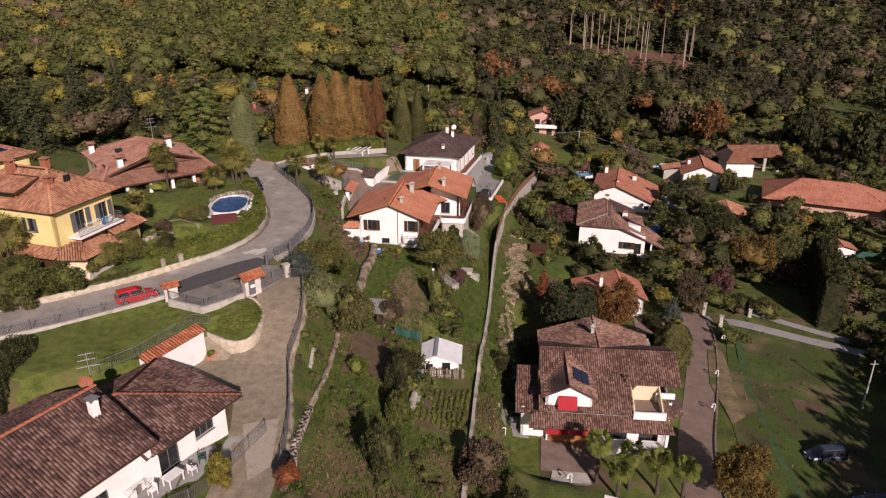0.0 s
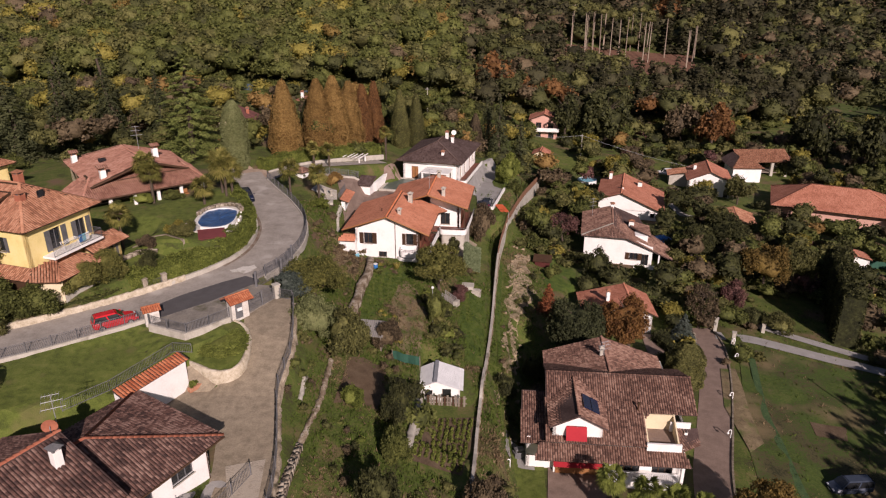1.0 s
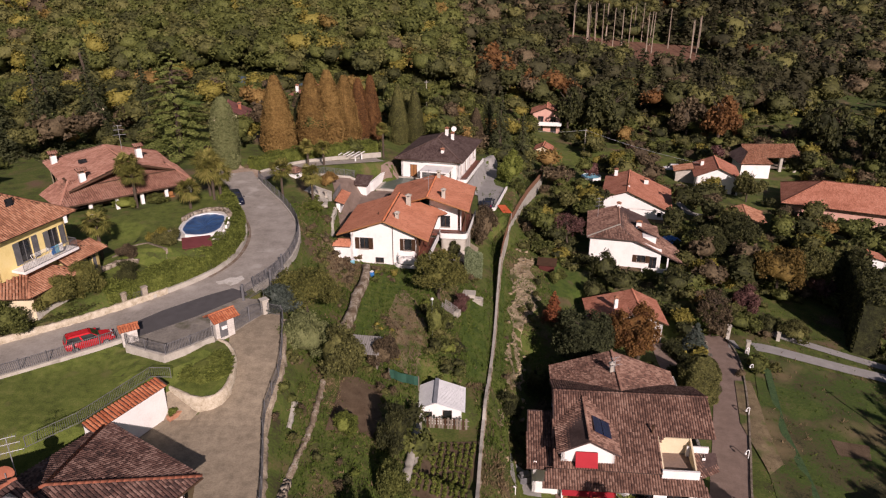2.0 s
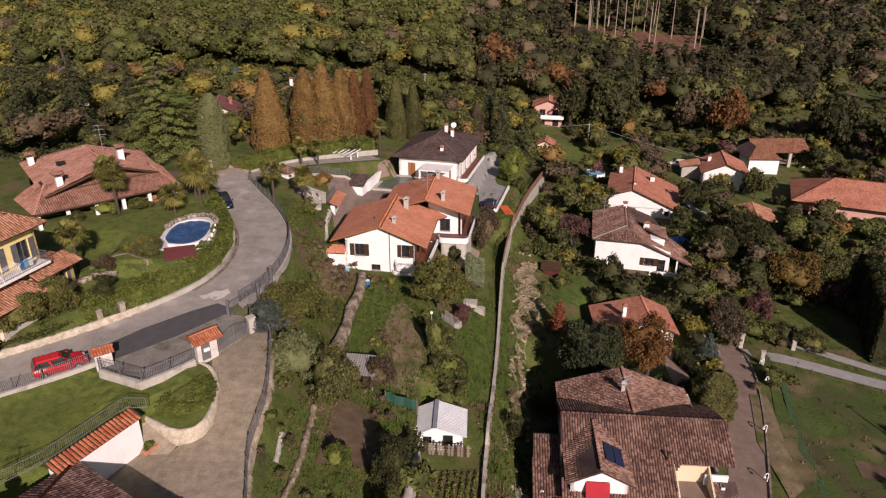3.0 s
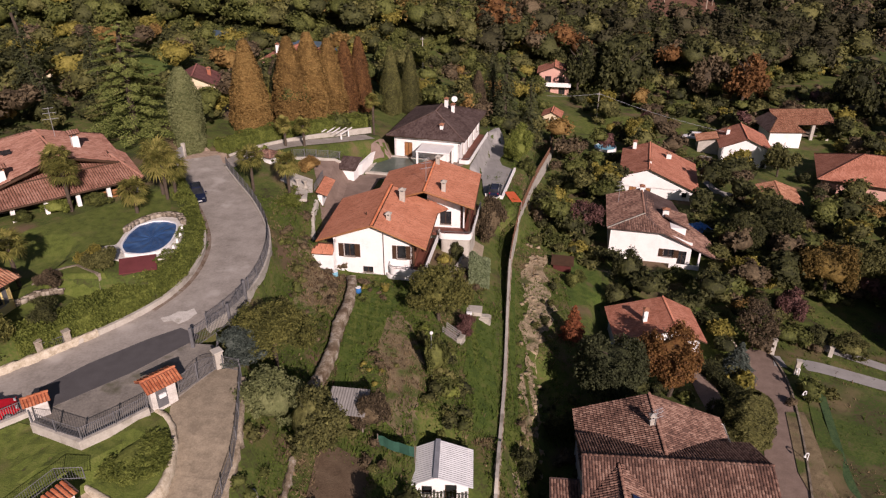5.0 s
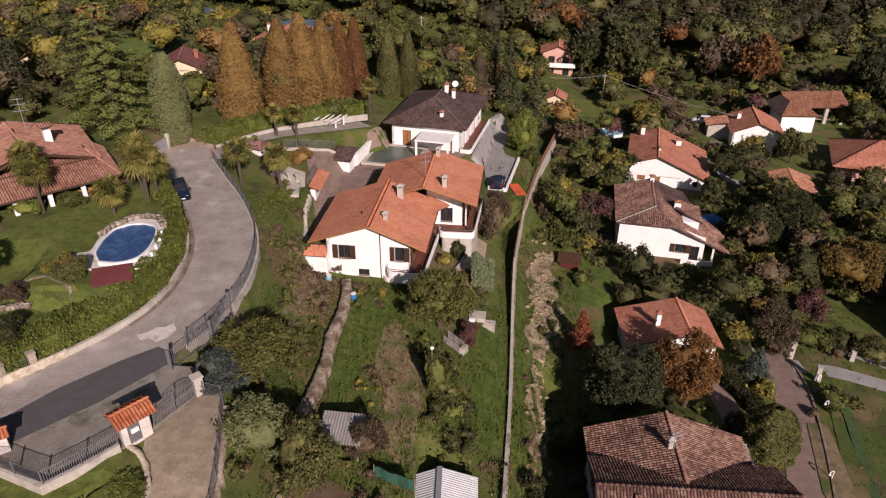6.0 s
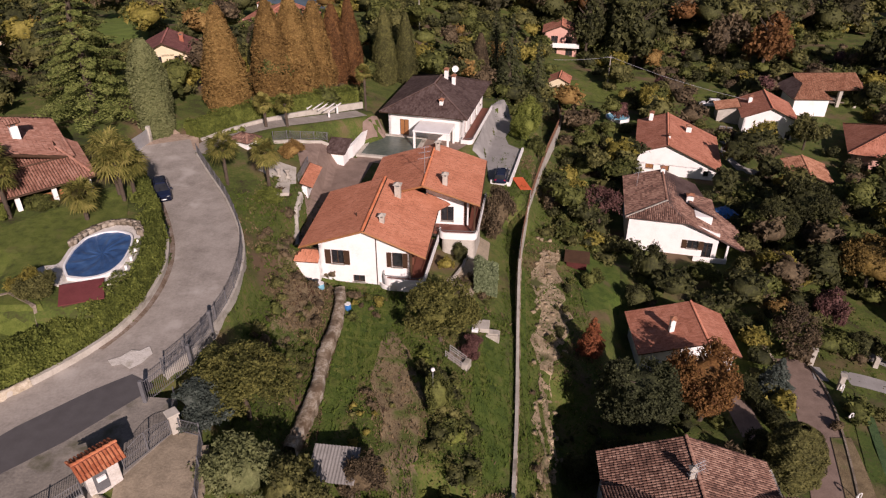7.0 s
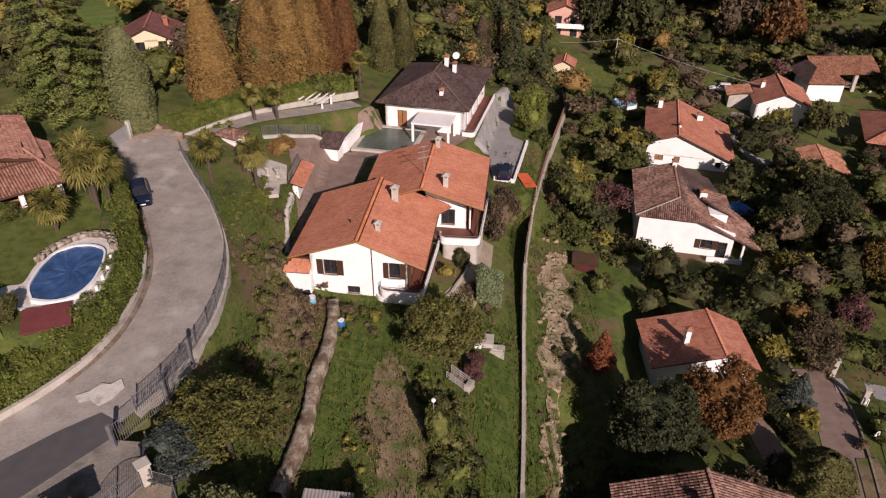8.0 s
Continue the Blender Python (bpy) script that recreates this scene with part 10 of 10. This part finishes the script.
for x, y in ((40.4, 86.5), (35.8, 76.6), (32.4, 68.6), (12.6, 53.6), (6.6, 59.6), (41.6, 90.6)):
    hook_lamp(x, y)
ribbon("field_lane", [(*p, float(ground(np.array([p[0]]), np.array([p[1]]))[0])) for p in ((40.2, 94.0), (44.5, 92.6), (49.5, 90.6), (54.0, 88.8), (60.0, 86.4), (70.0, 82.0))], 1.1, GRAVEL, "pale grey lane across the meadow", "road", 0.12)
ribbon("track", [(*p, float(ground(np.array([p[0]]), np.array([p[1]]))[0])) for p in ((44.5, 98.6), (49.5, 95.6), (55.7, 92.0), (62.0, 88.8))], 0.8, GRAVEL, "narrow pale track above the lane", "road", 0.12)
drape("meadow", [(30.4, 52.0), (48.0, 52.0), (60.0, 84.0), (50.0, 88.6), (43.0, 90.6), (40.6, 86.0), (37.4, 77.0), (33.6, 66.0)], DRYGRASS, "mown green and straw-coloured meadow", "meadow", 0.06)
ribbon("ditch", [(*p, float(ground(np.array([p[0]]), np.array([p[1]]))[0])) for p in ((43.0, 88.2), (40.9, 81.1), (39.0, 74.5), (38.0, 68.4), (36.9, 61.8), (36.0, 54.0))], 0.42, surface("lush_grass", [(0.03, 0.06, 0.02), (0.05, 0.095, 0.035), (0.075, 0.12, 0.04)], 1.5, 0.9, 0.8, 8.0), "lush dark green ditch winding through the meadow", "ditch", 0.14)
drape("bare_patch", [(43.4, 70.6), (46.8, 70.0), (48.0, 72.6), (44.0, 73.4)], SOIL, "bare pale earth patch in the meadow", "ground", 0.10)
for x, y, hh in ((40.6, 95.4, 2.2), (41.6, 91.2, 1.8), (47.6, 95.0, 1.4)):
    z = float(ground(np.array([x]), np.array([y]))[0])
    g = empty("gate_pier", pose(x, y, z, 0, 0, -20), "grey stone gate pier at the lane corner", "pillar", "lane gate piers")
    part("pier", soften(boxes((-0.25, 0.25, -0.25, 0.25, -0.2, hh)), 0.03), CONCRETE, g)
    part("coping", soften(boxes((-0.32, 0.32, -0.32, 0.32, hh, hh + 0.1)), 0.02), CONCRETE, g)

ribbon("valley_lane", [(*p, float(ground(np.array([p[0]]), np.array([p[1]]))[0])) for p in ((57.0, 166.0), (53.0, 158.0), (50.6, 151.0), (51.6, 146.4), (55.4, 143.6))], 1.2, GRAVEL, "pale gravel lane between the valley houses", "road", 0.14)

ribbon("garden_path", [(*p, float(ground(np.array([p[0]]), np.array([p[1]]))[0])) for p in ((29.7, 91.6), (29.2, 87.0), (29.0, 82.2), (27.6, 79.0))], 1.2, REDPAVE, "reddish paved path between the two houses", "path", 0.14)
drape("worn_track", [(37.2, 84.2), (39.2, 84.2), (38.2, 79.0), (37.0, 74.6), (36.0, 68.0), (33.6, 66.0), (34.2, 75.0)], DRYPATCH, "worn brown strip of meadow beside the driveway", "ground", 0.12)

# utility poles and cables
def pole(x, y, high, label, material=None):
    z = float(ground(np.array([x]), np.array([y]))[0])
    p = empty("utility_pole", pose(x, y, z), label, "pole", "utility poles")
    bm = bmesh.new()
    bar(bm, (0, 0, -0.4), (0, 0, high), 0.13, 8, 0.08)
    part("mast", bm, material or CONCRETE, p)
    part("cross_arm", boxes((-0.5, 0.5, -0.04, 0.04, high - 0.5, high - 0.4)), STEEL, p)
    return z + high


def cable(a, b, sag, label):
    bm = bmesh.new()
    n = 14
    prev = None
    for k in range(n + 1):
        t = k / n
        p = Vector(a) * (1 - t) + Vector(b) * t - Vector((0, 0, sag * 4 * t * (1 - t)))
        if prev:
            bar(bm, prev, p, 0.032, 4)
        prev = p
    tagged(part("cable", bm, STEEL), label, "cable")


t1 = pole(36.3, 181.7, 7.6, "pale concrete utility pole at the meadow")
pole(52.6, 72.3, 7.0, "pale utility pole in the shaded meadow")
pole(-4.0, 190.0, 8.0, "pale utility pole at the wood's edge")
cable((36.3, 181.7, t1 - 0.3), (61.7, 169.8, -6.0), 0.6, "thin power cable from the pole to the house")
cable((36.3, 181.7, t1 - 0.3), (23.6, 176.8, 0.0), 0.3, "thin power cable from the pole to the wood's edge")

# round garden pool, green screens and far fences in the valley
ap = empty("paddling_pool", pose(35.0, 165.6, float(ground(np.array([35.0]), np.array([165.6]))[0])), "round light blue above-ground garden pool", "swimming pool")
bm = bmesh.new()
n = 24
for r0, z0, r1, z1 in ((2.3, -0.3, 2.3, 0.5), (2.3, 0.5, 2.15, 0.5), (2.15, 0.5, 2.15, 0.3)):
    a = [bm.verts.new((r0 * math.cos(6.2832 * k / n), r0 * math.sin(6.2832 * k / n), z0)) for k in range(n)]
    b = [bm.verts.new((r1 * math.cos(6.2832 * k / n), r1 * math.sin(6.2832 * k / n), z1)) for k in range(n)]
    for k in range(n):
        bm.faces.new((a[k], a[(k + 1) % n], b[(k + 1) % n], b[k]))
part("wall", bm, PLASTIC, ap)
bm = bmesh.new()
bm.faces.new([bm.verts.new((2.16 * math.cos(6.2832 * k / n), 2.16 * math.sin(6.2832 * k / n), 0.42)) for k in range(n)])
part("water", bm, CYAN, ap)
tarp = empty("tarpaulin", pose(41.0, 125.0, -8.0, 0, 0, 20), "crumpled blue tarpaulin over garden things", "tarpaulin")
bm = bmesh.new()
bmesh.ops.create_grid(bm, x_segments=8, y_segments=6, size=1.6)
for v in bm.verts:
    v.co.z = 0.8 + 0.5 * math.cos(v.co.x) * math.cos(v.co.y * 1.2) + 0.12 * math.sin(v.co.x * 5 + v.co.y * 3)
part("sheet", bm, BLUE, tarp)


def screen(pts, high, material, label):
    p = on_ground(dense(pts, 2.0))
    return wall_along("screen", p, 0.06, 0.1, high, material, label, "screen")


screen([(74.0, 119.0), (84.0, 116.0)], 1.6, NET, "green net screen beside the outbuilding")
screen([(76.0, 125.6), (88.0, 123.0)], 1.4, NET, "green net screen in the valley garden")
screen([(-62, 218), (-48, 211), (-34, 205), (-24, 200)], 1.9, surface("blue_net", [(0.05, 0.08, 0.11), (0.08, 0.12, 0.16)], 0.8, 0.8, 0.3, 8.0), "long blue-grey net fence in front of the wood")
drape("vineyard_field", [(-60, 206), (-36, 197), (-26, 190), (-34, 186), (-52, 196), (-62, 200)], LAWN, "green field with rows in front of the wood", "field", 0.1)
drape("green_field", [(-68, 186), (-60, 188), (-54, 170), (-47.5, 151), (-53, 143), (-61, 163)], surface("fresh_grass", [(0.075, 0.115, 0.02), (0.12, 0.175, 0.03), (0.15, 0.19, 0.045)], 0.8, 0.95, 0.8, 9.0), "bright green field behind the conifers", "field", 0.1, 2.0)
drape("clearing", [(-122, 202), (-96, 200), (-90, 208), (-94, 218), (-118, 218)], DRYGRASS, "straw-coloured clearing at the wood's edge", "clearing", 0.1, 4.0)
drape("far_field", [(118, 240), (150, 236), (164, 256), (150, 268), (124, 262)], DRYGRASS, "pale dry field beside the wood", "field", 0.1, 5.0)
drape("clearcut", [(50, 318), (112, 325), (108, 302), (70, 286), (54, 292)], surface("red_brown_litter", [(0.09, 0.04, 0.025), (0.14, 0.07, 0.045), (0.17, 0.10, 0.06)], 0.5, 0.95, 0.8, 9.0), "reddish-brown felled clearing in the wood", "clearing", 0.15, 4.0)
drape("far_meadow", [(24, 184), (46, 190), (50, 178), (40, 173), (28, 174)], LAWN, "green meadow round the utility pole", "meadow", 0.08, 2.0)
drape("side_meadow", [(52, 182), (66, 186), (70, 178), (58, 172)], LAWN, "green garden by the parked cars", "lawn", 0.08, 2.0)

# patio set of the corner house
ptz = 6.08
tab = empty("garden_table", pose(-19.0, 38.6, ptz, 0, 0, 62), "white plastic garden table on the patio", "table")
part("tabletop", soften(boxes((-0.7, 0.7, -0.45, 0.45, 0.70, 0.74)), 0.015), PLASTIC, tab)
for sx in (-0.58, 0.58):
    for sy in (-0.35, 0.35):
        part("leg", boxes((sx - 0.04, sx + 0.04, sy - 0.04, sy + 0.04, 0, 0.7)), PLASTIC, tab)


def patio_chair(x, y, turn, material, label):
    c = empty("garden_chair", pose(x, y, ptz, 0, 0, turn), label, "chair", "patio chairs")
    part("seat", soften(boxes((-0.25, 0.25, -0.25, 0.25, 0.40, 0.45)), 0.015), material, c)
    part("backrest", soften(boxes((-0.25, 0.25, 0.22, 0.27, 0.45, 0.9)), 0.015), material, c)
    for sx in (-0.22, 0.22):
        part("armrest", soften(boxes((sx - 0.03, sx + 0.03, -0.22, 0.25, 0.62, 0.66)), 0.01), material, c)
        for sy in (-0.22, 0.22):
            part("leg", boxes((sx - 0.025, sx + 0.025, sy - 0.025, sy + 0.025, 0, 0.42)), material, c)


patio_chair(-18.0, 39.6, 150, PLASTIC, "white plastic garden chair on the patio")
patio_chair(-17.7, 40.8, 110, NET, "dark green plastic garden chair on the patio")
patio_chair(-20.0, 37.4, -30, PLASTIC, "white plastic garden chair on the patio")
rack = empty("drying_rack", pose(-20.9, 37.2, ptz, 0, 0, 62), "drying rack hung with pale laundry", "drying rack")
bm = bmesh.new()
for k in range(6):
    bar(bm, (-0.8, -0.4 + 0.16 * k, 0.95), (0.8, -0.4 + 0.16 * k, 0.95), 0.012, 4)
for sx in (-0.8, 0.8):
    bar(bm, (sx, -0.4, 0.95), (sx, 0.4, 0), 0.015, 4)
    bar(bm, (sx, 0.4, 0.95), (sx, -0.4, 0), 0.015, 4)
part("frame", bm, STEEL, rack)
for k, m in enumerate((PLASTIC, OLDWOOD, PLASTIC)):
    part("laundry", boxes((-0.7 + 0.5 * k, -0.3 + 0.5 * k, -0.30 + 0.2 * k, -0.28 + 0.2 * k, 0.35, 0.96)), m, rack)

# things on the yellow house's balcony
rack2 = empty("drying_rack", pose(-36.3, 67.2, 14.28, 0, 0, 72), "white drying rack with clothes on the balcony", "drying rack")
bm = bmesh.new()
for k in range(5):
    bar(bm, (-0.9, -0.3 + 0.15 * k, 1.0), (0.9, -0.3 + 0.15 * k, 1.0), 0.015, 4)
for sx in (-0.9, 0.9):
    bar(bm, (sx, -0.35, 1.0), (sx, 0.35, 0), 0.02, 4)
    bar(bm, (sx, 0.35, 1.0), (sx, -0.35, 0), 0.02, 4)
part("frame", bm, PLASTIC, rack2)
for k, m in enumerate((BLUE, CYAN, PLASTIC)):
    part("laundry", boxes((1.0 + 0.45 * k, 1.4 + 0.45 * k, -0.1, -0.07, 0.3, 1.05)), m, rack2)

# porch of the villa
sofa = empty("porch_bench", pose(-35.4, 93.0, 11.12, 0, 0, 40), "long larch bench and table under the porch", "bench")
part("seat", soften(boxes((-1.4, 1.4, -0.3, 0.3, 0.35, 0.5)), 0.03), TIMBER, sofa)
part("backrest", soften(boxes((-1.4, 1.4, 0.26, 0.36, 0.5, 1.0)), 0.03), TIMBER, sofa)
for sx in (-1.3, 1.3):
    part("leg", boxes((sx - 0.06, sx + 0.06, -0.26, 0.3, 0, 0.36)), TIMBER, sofa)
awn = empty("garden_tent", pose(10.1, 116.2, 0.9, 0, 0, 16), "small orange-red tarpaulin shelter by the hardstand", "tent")
bm = bmesh.new()
slab(bm, [(-0.75, -1.5, 0.75), (0.75, -1.5, 0.6), (0.75, 1.5, 0.95), (-0.75, 1.5, 1.1)], 0.04)
part("roof", bm, surface("orange_tarp", [(0.5, 0.09, 0.03), (0.6, 0.13, 0.05)], 1.0, 0.7, 0.2, 6.0), awn)
for sx in (-0.7, 0.7):
    for sy in (-1.4, 1.4):
        part("post", boxes((sx - 0.03, sx + 0.03, sy - 0.03, sy + 0.03, -1.6, 0.62 + (0.35 if sy > 0 else 0))), STEEL, awn)
